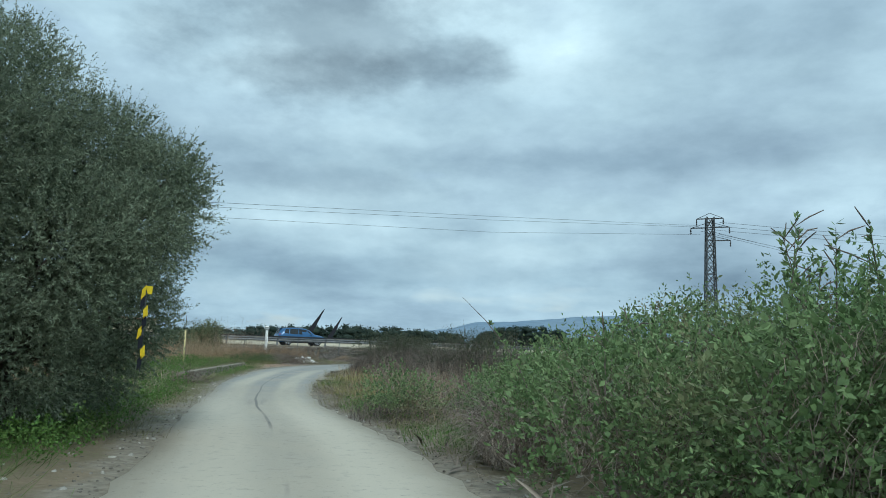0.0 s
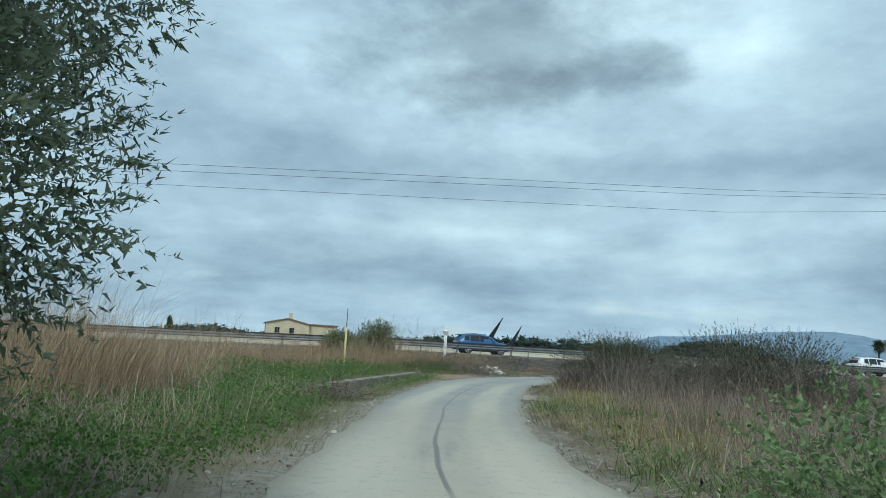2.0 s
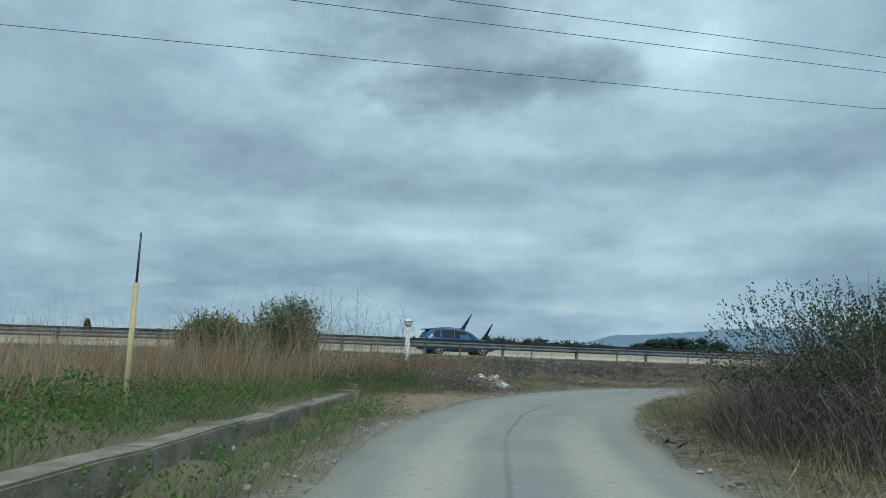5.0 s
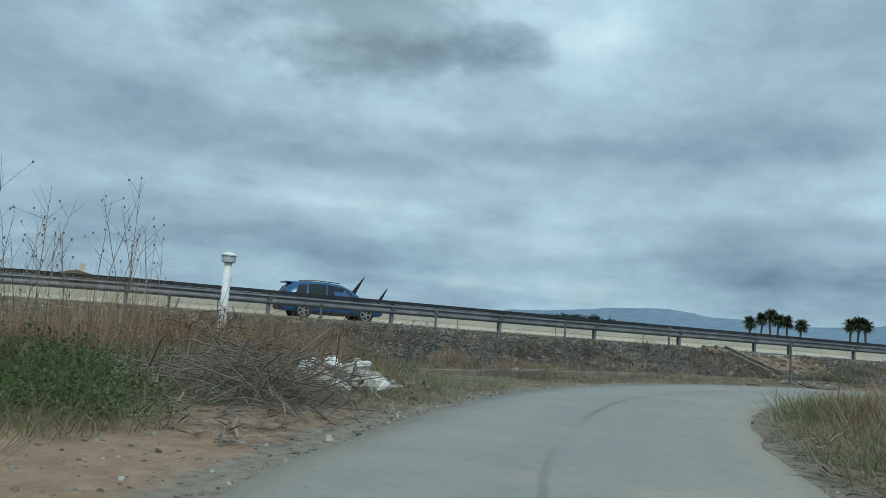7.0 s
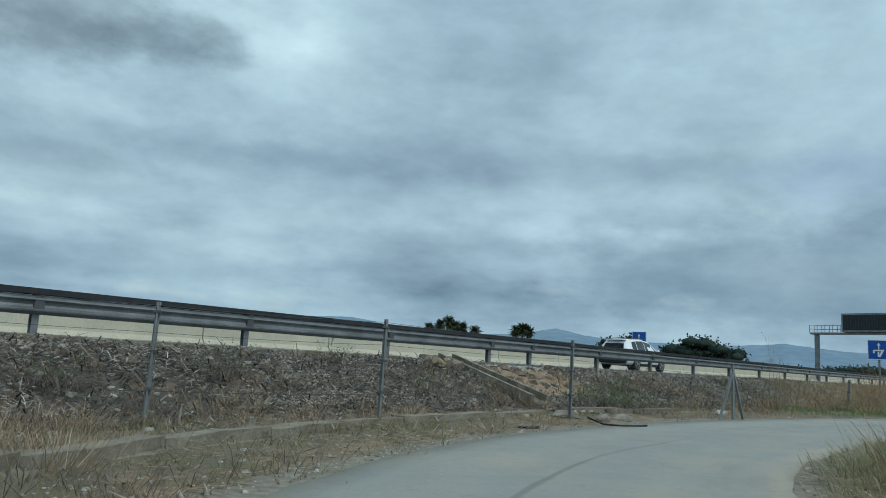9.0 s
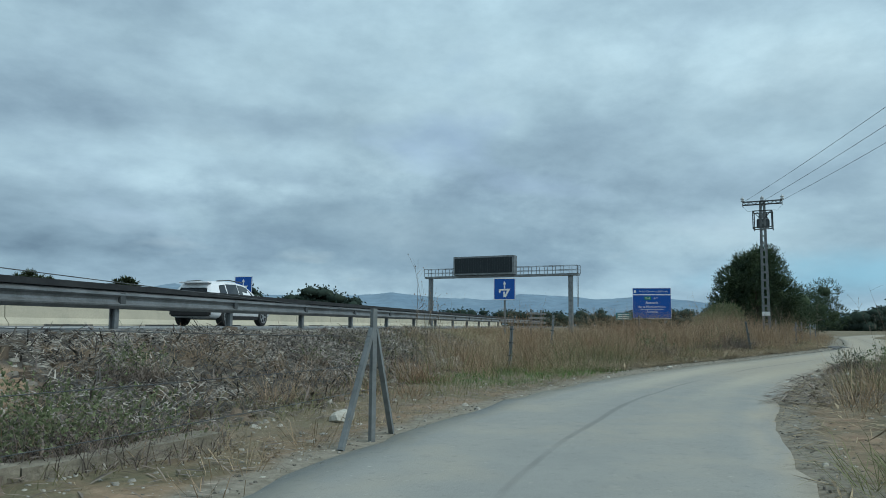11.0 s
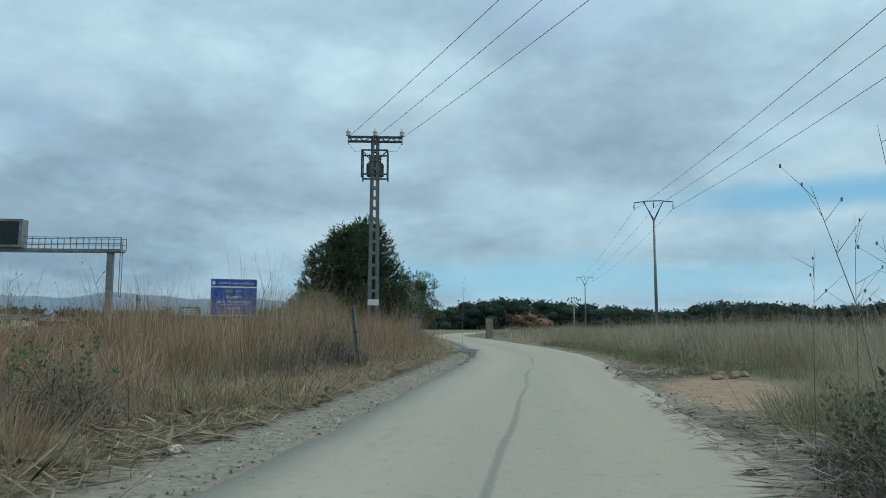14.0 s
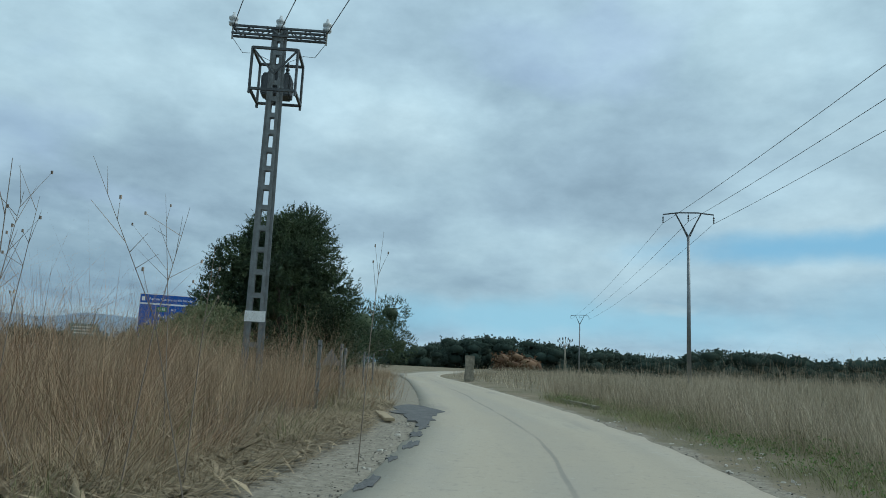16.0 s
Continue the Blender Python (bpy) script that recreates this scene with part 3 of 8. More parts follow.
def build_ground():
    gx, gy = grown(-26, 56, 0.62, 4200), grown(6, 86, 0.62, 4200)
    xx, yy = np.meshgrid(gx, gy)
    zz = land(xx, yy)
    d = lane_distance(xx.ravel(), yy.ravel()).reshape(xx.shape)
    zz = zz - 0.05 * (1 - smoothstep(-0.35, 0.1, d))
    v = np.stack([xx, yy, zz], -1).reshape(-1, 3)
    w, h = len(gx), len(gy)
    i = (np.arange(h - 1)[:, None] * w + np.arange(w - 1)[None]).ravel()
    f = np.stack([i, i + 1, i + w + 1, i + w], 1)
    ob = bulk("ground", v, f, GROUND)
    me = ob.data
    o = (v[:, 0] - RAIL_P[0]) * RAIL_N[0] + (v[:, 1] - RAIL_P[1]) * RAIL_N[1]
    s = (v[:, 0] - RAIL_P[0]) * RAIL_D[0] + (v[:, 1] - RAIL_P[1]) * RAIL_D[1]
    dd = d.ravel()
    stony = smoothstep(-5.2, -3.8, o) * (1 - smoothstep(0.5, 1.2, o)) * smoothstep(-8, -2, s) * (1 - smoothstep(34, 48, s))
    red = np.maximum.reduce([1 - smoothstep(0.5, 1.3, np.hypot((v[:, 0] + 11.1) / 1.5, (v[:, 1] - 46.8) / 5.0)),
                             1 - smoothstep(0.4, 1.3, np.hypot((v[:, 0] - 29.0) / 3.2, (v[:, 1] - 72.9) / 1.1)),
                             1 - smoothstep(0.6, 1.4, np.hypot((s - 19.8) / 2.0, (o + 1.8) / 1.2))])
    red = np.maximum(red, (1 - smoothstep(0.6, 2.4, dd)) * smoothstep(-6, -1, s) * (1 - smoothstep(26, 34, s)) * (o < -2) * 0.5)
    red = np.maximum(red, 0.45 * smoothstep(0.2, 0.4, lumps(v[:, 0], v[:, 1], 2.2, 91)) * stony)
    wide = np.where(v[:, 1] > np.interp(v[:, 0], LANE[100:, 0], LANE[100:, 1]), 0.5, -0.12) * smoothstep(12, 18, v[:, 0])
    loose = np.maximum((1 - smoothstep(0.1 + wide, 0.85 + 1.2 * wide, dd)) * 0.85, stony * 0.4 * smoothstep(0.0, 0.3, lumps(v[:, 0], v[:, 1], 1.4, 92)))
    mask = me.color_attributes.new("soil", "FLOAT_COLOR", "POINT")
    mask.data.foreach_set("color", np.stack([stony, red, loose, np.ones(len(v))], 1).astype(np.float32).ravel())
    me.polygons.foreach_set("use_smooth", np.ones(len(f), bool))
    return tagged(ob, "dry uneven ground with soil, stones and weeds", "ground", kind="structure")


build_ground()


def strip(name, line, mat, height, across=9, ragged=0.0, sink=0.12, seed=3):
    """A paved strip that follows the land, with ragged edges that turn down."""
    rng = np.random.default_rng(seed)
    p = line[:, :2]
    t = np.gradient(p, axis=0)
    t /= np.linalg.norm(t, axis=1)[:, None]
    nrm = np.stack([-t[:, 1], t[:, 0]], 1)
    u = np.linspace(-1, 1, across)
    u = np.concatenate([[-1], u, [1]])
    jag = rng.normal(0, ragged, (len(p), 2))
    half = line[:, 2:3] / 2 * np.ones((1, len(u)))
    half[:, : len(u) // 2] += jag[:, :1]
    half[:, len(u) // 2 + 1 :] += jag[:, 1:]
    xy = p[:, None] + nrm[:, None] * (u[None] * half)[..., None]
    z = height(xy[..., 0], xy[..., 1])
    z[:, 0] -= sink
    z[:, -1] -= sink
    v = np.concatenate([xy, z[..., None]], -1).reshape(-1, 3)
    w, h = len(u), len(p)
    i = (np.arange(h - 1)[:, None] * w + np.arange(w - 1)[None]).ravel()
    ob = bulk(name, v, np.stack([i, i + w, i + w + 1, i + 1], 1)[:, ::-1], mat)
    run = np.concatenate([[0], np.cumsum(np.hypot(*np.diff(p, axis=0).T))])
    uv = np.stack([np.tile((u + 1) / 2, (h, 1)), np.repeat(run[:, None] / 200, w, 1), np.zeros((h, w)), np.ones((h, w))], -1)
    at = ob.data.color_attributes.new("lane", "FLOAT_COLOR", "POINT")
    at.data.foreach_set("color", uv.astype(np.float32).ravel())
    ob.data.polygons.foreach_set("use_smooth", np.ones(len(ob.data.polygons), bool))
    return ob


def lane_z(x, y):
    z = np.clip(0.0165 * (22.5 - y), 0, 0.5)
    return z + 0.012 + 0.006 * lumps(x, y, 2.2, 21)


tagged(strip("road", LANE, ROAD, lane_z, ragged=0.035), "narrow asphalt lane dusted with pale earth", "road", kind="structure")

# ---- motorway ----


def slab_along(s0, s1, profile, step=2.0):
    """A body of one cross-section (offset, height above the carriageway) run along the motorway."""
    bm = bmesh.new()
    rows = []
    for s in np.arange(s0, s1 + 0.01, step):
        rows.append([bm.verts.new((*on_highway(s, o), hw_z(s) + z)) for o, z in profile])
    k = len(profile)
    for a, b in zip(rows, rows[1:]):
        for i in range(k):
            j = (i + 1) % k
            bm.faces.new((a[i], b[i], b[j], a[j]))
    bm.faces.new(rows[0])
    bm.faces.new(rows[-1][::-1])
    bmesh.ops.recalc_face_normals(bm, faces=bm.faces)
    return bm


tagged(link("highway", slab_along(-150, 190, [(-0.35, -0.4), (-0.35, 0.0), (0.7, 0.02), (11.4, -0.02), (14, -0.02), (25, 0.0), (25, -0.4)], 4), HIGHWAY), "raised grey asphalt motorway carriageway", "motorway", kind="structure")
tagged(link("edge_line", slab_along(-150, 190, [(1.9, 0.0), (1.9, 0.021), (2.1, 0.0205), (2.1, 0.0)], 4), WHITE), "white painted shoulder line", "road marking", kind="structure")

JERSEY = [(-0.30, 0.0), (-0.30, 0.08), (-0.12, 0.30), (-0.08, 0.90), (0.08, 0.90), (0.12, 0.30), (0.30, 0.08), (0.30, 0.0)]


def barrier_run():
    run = thing("concrete_barrier", (0, 0, 0), "long cream concrete median barrier made of jointed blocks", "barrier")
    for k, s in enumerate(np.arange(-90, 150, 6.0)):
        bm = slab_along(s + 0.02, s + 5.98, [(12.0 + o, -0.03 + z) for o, z in JERSEY], 5.96)
        block = part("barrier_block", bm, BARRIER, run)
        part("drain_slot", slab_along(s + 1.6, s + 4.2, [(11.685, -0.01), (11.685, 0.035), (11.71, 0.035), (11.71, -0.01)], 2.6), BLACKSTEEL, block, "dark drain slot at the foot")


barrier_run()
tagged(link("crest_kerb", slab_along(-12, 17.2, [(-0.62, -0.3), (-0.62, 0.03), (-0.37, 0.05), (-0.37, -0.3)], 2.0), CONCRETE), "flat weathered concrete kerb along the crest of the bank", "kerb", kind="structure")

RAIL_PROFILE = [(0.0, 0.0), (0.03, 0.02), (0.075, 0.05), (0.08, 0.075), (0.03, 0.115), (0.02, 0.155), (0.03, 0.195), (0.08, 0.235), (0.075, 0.26), (0.03, 0.29), (0.0, 0.31)]


def guard_rail(s0, s1, posts, off=0.0, label="galvanised steel guard rail on posts beside the motorway"):
    ob = thing("guard_rail", (*on_highway(s0, off), hw_z(s0)), label, "guard rail", "guard rails", math.degrees(math.atan2(RAIL_D[1], RAIL_D[0])))
    base = ob.matrix_basis.inverted()

    def run(profile):
        bm = slab_along(s0, s1, profile, 4.0)
        bmesh.ops.transform(bm, matrix=base, verts=bm.verts)
        return bm

    face = [(off - 0.10 - d, 0.36 + z) for d, z in RAIL_PROFILE] + [(off - 0.10 - d + 0.012, 0.36 + z) for d, z in RAIL_PROFILE[::-1]]
    part("rail", run(face), STEEL, ob, smooth=False)
    face = [(off + 0.10 + d, 0.36 + z) for d, z in RAIL_PROFILE] + [(off + 0.10 + d - 0.012, 0.36 + z) for d, z in RAIL_PROFILE[::-1]]
    part("rail", run(face), STEEL, ob)
    part("top_tube", run([(off - 0.15, 0.685), (off - 0.15, 0.785), (off + 0.15, 0.785), (off + 0.15, 0.685)]), BLACKSTEEL, ob, "dark steel top tube")
    first = None
    for s in posts:
        x = s - s0
        if first is None:
            bm = bmesh.new()
            box(bm, (-0.055, -0.06, -0.6), (0.055, -0.045, 0.70))
            box(bm, (-0.055, 0.045, -0.6), (0.055, 0.06, 0.70))
            box(bm, (-0.006, -0.045, -0.6), (0.006, 0.045, 0.70))
            first = part("post", bm, STEEL, ob)
            bm = bmesh.new()
            box(bm, (-0.08, -0.17, 0.40), (0.08, -0.062, 0.64), 0.01)
            box(bm, (-0.08, 0.062, 0.40), (0.08, 0.17, 0.64), 0.01)
            spacer = part("spacer", bm, DARKSTEEL, first, "dark spacer block")
            first.location = (x, 0, 0)
        else:
            p = new("post", first.data)
            p.parent, p.location = ob, (x, 0, float(hw_z(s) - hw_z(s0)))
            q = new("spacer", spacer.data)
            q.parent = p
    return ob


guard_rail(-92, 105, list(np.arange(-92, 21, 4.0)) + list(np.arange(22, 105, 4.0)))

# ---- fence along the bank ----


def fence_post(x, y, z0, height, lean=(0, 0), name="fence_post", label="weathered galvanised fence post on the bank"):
    ob = thing(name, (x, y, z0), label, "fence post", "roadside fence posts")
    bm = bmesh.new()
    top = Vector((lean[0], lean[1], height))
    bar(bm, (0, 0, -0.3), top, 0.075, 0.02)
    bar(bm, (0.0, 0.028, -0.3), top + Vector((0, 0.028, 0)), 0.02, 0.06)
    part("stem", bm, POSTSTEEL, ob)
    for h in (0.3, 0.6, 0.92):
        bm = box(bmesh.new(), (-0.045, -0.045, height * h - 0.015), (0.045, 0.045, height * h + 0.015), 0, Matrix.Translation((lean[0] * h, lean[1] * h, 0)))
        part("wire_clip", bm, DARKSTEEL, ob)
    return ob


# ---- plants ----


def lane_frame(x, y):
    """Distance along the lane, distance beyond its edge, and 1 on its left or -1 on its right."""
    x, y = np.ravel(x), np.ravel(y)
    best, at = np.full(len(x), 1e9), np.zeros(len(x), int)
    for k in range(len(LANE)):
        d = (x - LANE[k, 0]) ** 2 + (y - LANE[k, 1]) ** 2
        near = d < best
        best[near], at[near] = d[near], k
    along = np.concatenate([[0], np.cumsum(np.hypot(*np.diff(LANE[:, :2], axis=0).T))])
    t = np.gradient(LANE[:, :2], axis=0)[at]
    side = np.sign(t[:, 0] * (y - LANE[at, 1]) - t[:, 1] * (x - LANE[at, 0]))
    return along[at], np.sqrt(best) - LANE[at, 2] / 2, side


def highway_frame(x, y):
    return (x - RAIL_P[0]) * RAIL_D[0] + (y - RAIL_P[1]) * RAIL_D[1], (x - RAIL_P[0]) * RAIL_N[0] + (y - RAIL_P[1]) * RAIL_N[1]


ALONG = np.concatenate([[0], np.cumsum(np.hypot(*np.diff(LANE[:, :2], axis=0).T))])


def beside(a0, a1, e0, e1, side):
    """Draws points beside the lane: between two stations, and so far from its edge, on its left (1) or right (-1)."""

    def draw(rng, many):
        a, e = rng.uniform(a0, a1, many), rng.uniform(e0, e1, many)
        x, y, w = (np.interp(a, ALONG, LANE[:, k]) for k in range(3))
        dx, dy = np.interp(a + 0.3, ALONG, LANE[:, 0]) - x, np.interp(a + 0.3, ALONG, LANE[:, 1]) - y
        n = np.hypot(dx, dy)
        r = side * (w / 2 + e) / n
        return x - dy * r, y + dx * r

    return draw


def over_bank(s0, s1, o0, o1):
    """Draws points on the motorway's bank."""

    def draw(rng, many):
        s, o = rng.uniform(s0, s1, many), rng.uniform(o0, o1, many)
        return RAIL_P[0] + RAIL_D[0] * s + RAIL_N[0] * o, RAIL_P[1] + RAIL_D[1] * s + RAIL_N[1] * o

    return draw


def within(x0, x1, y0, y1):
    return lambda rng, many: (rng.uniform(x0, x1, many), rng.uniform(y0, y1, many))


def blades(pos, height, width, lean, rng, steps=(0.0, 0.4, 0.75), turn=None):
    """Grass blades: an arching, tapering strip each."""
    n = len(pos)
    a = rng.uniform(0, 2 * np.pi, n)
    side = np.stack([np.cos(a), np.sin(a), np.zeros(n)], 1) * (width / 2)[:, None]
    b = rng.uniform(0, 2 * np.pi, n) if turn is None else turn + rng.normal(0, 0.7, n)
    out = np.stack([np.cos(b), np.sin(b), np.zeros(n)], 1) * (lean * height)[:, None]
    droop = np.clip(lean * 0.55, 0, 0.75)

    def at(u):
        c = pos + out * u**1.7
        c[:, 2] += height * (u - droop * u**3)
        return c

    rows = []
    for u in steps:
        c, w = at(u), side * (1 - 0.5 * u)
        rows += [c - w, c + w]
    v = np.stack(rows + [at(1.0)], 1)
    k, m = len(steps), v.shape[1]
    i = np.arange(n)[:, None] * m
    f = []
    for j in range(k - 1):
        f += [i + [[2 * j, 2 * j + 1, 2 * j + 3]], i + [[2 * j, 2 * j + 3, 2 * j + 2]]]
    f.append(i + [[2 * k - 2, 2 * k - 1, 2 * k]])
    return v.reshape(-1, 3), np.concatenate(f)


def tufts(name, many, box4, keep, mat, label, height=(0.5, 0.9), per=14, spread=0.12, width=(0.006, 0.012), lean=(0.1, 0.5), seed=1, category="grass", patchy=None, steps=(0.0, 0.4, 0.75), vary=0.9):
    """Tufts of blades over the land, where keep() allows."""
    rng = np.random.default_rng(seed)
    x, y = box4(rng, many)
    a, e, side = lane_frame(x, y)
    ok = keep(x, y, a, e, side) & (e > 0.15)
    if patchy:
        ok &= lumps(x, y, patchy[0], seed + 40) > rng.normal(patchy[1], 0.12, many)
    x, y = x[ok], y[ok]
    n = len(x)
    size = rng.uniform(*height, n) * np.clip(0.88 + vary * lumps(x, y, 1.0, seed + 7), 0.35, 1.35)
    k = np.repeat(np.arange(n), per)
    px = x[k] + rng.normal(0, spread, len(k))
    py = y[k] + rng.normal(0, spread, len(k))
    _, e2, _ = lane_frame(px, py) if spread > 0.3 else (0, np.full(len(px), 1.0), 0)
    turn = np.arctan2(py - y[k], px - x[k])
    good = e2 > 0.05
    px, py, k, turn = px[good], py[good], k[good], turn[good]
    pos = np.stack([px, py, land(px, py) - 0.02], 1)
    h = size[k] * rng.uniform(0.55, 1.1, len(k))
    v, f = blades(pos, h, rng.uniform(*width, len(k)), rng.uniform(*lean, len(k)), rng, steps, turn)
    return tagged(bulk(name, v, f, mat), label, category, kind="stuff")


def litter(name, many, box4, keep, mat, label, length=(0.15, 0.5), thick=0.006, seed=1, category="straw", lift=0.03, tilt=0.15):
    """Loose stalks lying on the land."""
    rng = np.random.default_rng(seed)
    x, y = box4(rng, many)
    a, e, side = lane_frame(x, y)
    ok = keep(x, y, a, e, side)
    x, y = x[ok], y[ok]
    n = len(x)
    t, L = rng.uniform(0, 2 * np.pi, n), rng.uniform(*length, n)
    d = np.stack([np.cos(t), np.sin(t), rng.normal(0, tilt, n)], 1) * (L / 2)[:, None]
    p = np.stack([x, y, land(x, y) + rng.uniform(0.005, lift, n)], 1)
    p[:, 2] += np.abs(d[:, 2]) * 0.8
    w = np.stack([-np.sin(t), np.cos(t), np.zeros(n)], 1) * thick
    u = np.tile([0, 0, thick * 1.2], (n, 1))
    bow = rng.normal(0, 0.06, (n, 1)) * L[:, None] * w / thick
    v = np.stack([p - d - w, p - d + w, p + bow + u, p + d - w * 0.5, p + d + w * 0.5], 1).reshape(-1, 3)
    i = np.arange(n)[:, None] * 5
    f = np.concatenate([i + [[0, 1, 2]], i + [[2, 4, 3]], i + [[0, 2, 3]], i + [[1, 4, 2]]])
    return tagged(bulk(name, v, f, mat), label, category, kind="stuff")


def stones(name, many, box4, keep, mat, label, size=(0.02, 0.06), seed=1):
    """Loose stones, each a dented lump."""
    rng = np.random.default_rng(seed)
    x, y = box4(rng, many)
    a, e, side = lane_frame(x, y)
    ok = keep(x, y, a, e, side)
    x, y = x[ok], y[ok]
    n = len(x)
    cube = np.array([[-1, -1, -0.5], [1, -1, -0.5], [1, 1, -0.5], [-1, 1, -0.5], [-0.7, -0.7, 0.8], [0.7, -0.7, 0.8], [0.7, 0.7, 0.8], [-0.7, 0.7, 0.8]])
    s = rng.uniform(*size, (n, 1, 1)) * rng.uniform(0.6, 1.3, (n, 1, 3)) * [[[1, 1, 0.7]]]
    v = (cube[None] + rng.normal(0, 0.22, (n, 8, 3))) * s
    t = rng.uniform(0, 6.28, n)
    c, sn = np.cos(t)[:, None], np.sin(t)[:, None]
    v = np.stack([v[..., 0] * c - v[..., 1] * sn, v[..., 0] * sn + v[..., 1] * c, v[..., 2]], -1)
    v = v + np.stack([x, y, land(x, y)], 1)[:, None]
    i = np.arange(n)[:, None] * 8
    f = np.concatenate([i + [q] for q in ([4, 5, 6, 7], [0, 1, 5, 4], [1, 2, 6, 5], [2, 3, 7, 6], [3, 0, 4, 7])])
    return tagged(bulk(name, v.reshape(-1, 3), f, mat), label, "stones", kind="stuff")


def sprays(points, way, rng, leaves=12, length=(0.2, 0.4), leaf=(0.03, 0.06), slim=0.22, droop=0.0, spread=0.9, broad=False):
    """Leafy shoots: at each point a shoot along way, with leaves set round it. Returns corners and faces."""
    n = len(points)
    L = rng.uniform(*length, n)
    way = way / np.maximum(np.linalg.norm(way, axis=1), 1e-6)[:, None]
    u = rng.uniform(0.0, 1.0, (n, leaves))
    at = points[:, None] + way[:, None] * (u * L[:, None])[..., None]
    at[..., 2] -= droop * (u * L[:, None]) ** 2
    d = way[:, None] * rng.uniform(0.3, 1.0, (n, leaves, 1)) + rng.normal(0, spread * 0.6, (n, leaves, 3))
    d /= np.linalg.norm(d, axis=-1, keepdims=True)
    s = rng.normal(0, 1, (n, leaves, 3))
    s -= (s * d).sum(-1, keepdims=True) * d
    s /= np.linalg.norm(s, axis=-1, keepdims=True)
    size = rng.uniform(*leaf, (n, leaves, 1))
    d, s = d * size, s * size * slim
    if not broad:
        v = np.stack([at - s, at + s + d * 0.15, at + d], 2).reshape(-1, 3)
        return v, np.arange(n * leaves * 3).reshape(-1, 3)
    v = np.stack([at, at + d * 0.45 + s, at + d, at + d * 0.45 - s], 2).reshape(-1, 3)
    i = np.arange(n * leaves)[:, None] * 4
    return v, np.concatenate([i + [[0, 1, 2]], i + [[0, 2, 3]]])


def in_clumps(clumps, many, rng, shell=(0.72, 1.0), low=-0.9):
    """Points on the outer shells of ellipsoids, and the ways out of them."""
    c = np.array([k[:3] for k in clumps], float)
    r = np.array([k[3:6] for k in clumps], float)
    w = (r[:, 0] * r[:, 1] + r[:, 1] * r[:, 2])
    pick = rng.choice(len(c), many, p=w / w.sum())
    d = rng.normal(0, 1, (many, 3))
    d /= np.linalg.norm(d, axis=1)[:, None]
    d[:, 2] = np.maximum(d[:, 2], low)
    p = c[pick] + d * r[pick] * rng.uniform(*shell, (many, 1))
    return p, d


def random_clumps(rng, centre, radii, many, size):
    """Clumps that fill an ellipsoid unevenly."""
    out = []
    for _ in range(many):
        d = rng.normal(0, 1, 3)
        d /= np.linalg.norm(d)
        q = np.array(centre) + d * np.array(radii) * rng.uniform(0.35, 0.85)
        s = rng.uniform(*size)
        out.append((*q, s, s * rng.uniform(0.8, 1.1), s * rng.uniform(0.7, 1.0)))
    return out


def limbs(bm, base, clumps, rng, trunk=0.2, fork=1.2, seg=7):
    """A trunk that forks into bent limbs, one to each clump."""
    base = Vector(base)
    top = base + Vector((rng.normal(0, 0.15), rng.normal(0, 0.15), fork))
    tube(bm, [base - Vector((0, 0, 0.3)), base + Vector((0.03, 0, fork * 0.5)), top], [trunk * 1.35, trunk, trunk * 0.85], 9)
    for c in clumps:
        q = Vector(c[:3])
        mid = top.lerp(q, 0.5) + Vector(rng.normal(0, 0.15, 3))
        tube(bm, [top - Vector((0, 0, 0.1)), mid, q], [trunk * 0.55, trunk * 0.3, trunk * 0.08], seg, False)
    return bm


def blob_mass(clumps, rng, scale=0.72):
    """The shaded mass of leaves inside a crown, as dented lumps."""
    bm = bmesh.new()
    for c in clumps:
        boulder(bm, c[:3], tuple(v * scale for v in c[3:6]), rng, 0.45)
    return bm


def tree(name, base, clumps, mat, label, seed, shoots, leaf_args, trunk=0.2, fork=1.2, core=0.35, category="tree", group="", upward=0.5, bark=None, mass=0.0):
    rng = np.random.default_rng(seed)
    ob = thing(name, base, label, category, group)
    local = [(c[0] - base[0], c[1] - base[1], c[2] - base[2], *c[3:6]) for c in clumps]
    part("trunk", limbs(bmesh.new(), (0, 0, 0), local, rng, trunk, fork), bark or BARK, ob, smooth=True)
    p, d = in_clumps(local, shoots, rng)
    way = d * 0.8 + rng.normal(0, 0.35, d.shape)
    way[:, 2] += upward
    v, f = sprays(p, way, rng, **leaf_args)
    inner, di = in_clumps(local, int(shoots * core), rng, (0.35, 0.85))
    big = dict(leaf_args, leaf=tuple(x * 1.4 for x in leaf_args["leaf"]), slim=leaf_args.get("slim", 0.22) * 1.5)
    v2, f2 = sprays(inner, di, rng, **big)
    bulk("crown", np.concatenate([v, v2]), np.concatenate([f, f2 + len(v)]), mat, ob)
    if mass:
        part("inner_crown", blob_mass(local, rng, mass), mat, ob, smooth=True)
    return ob


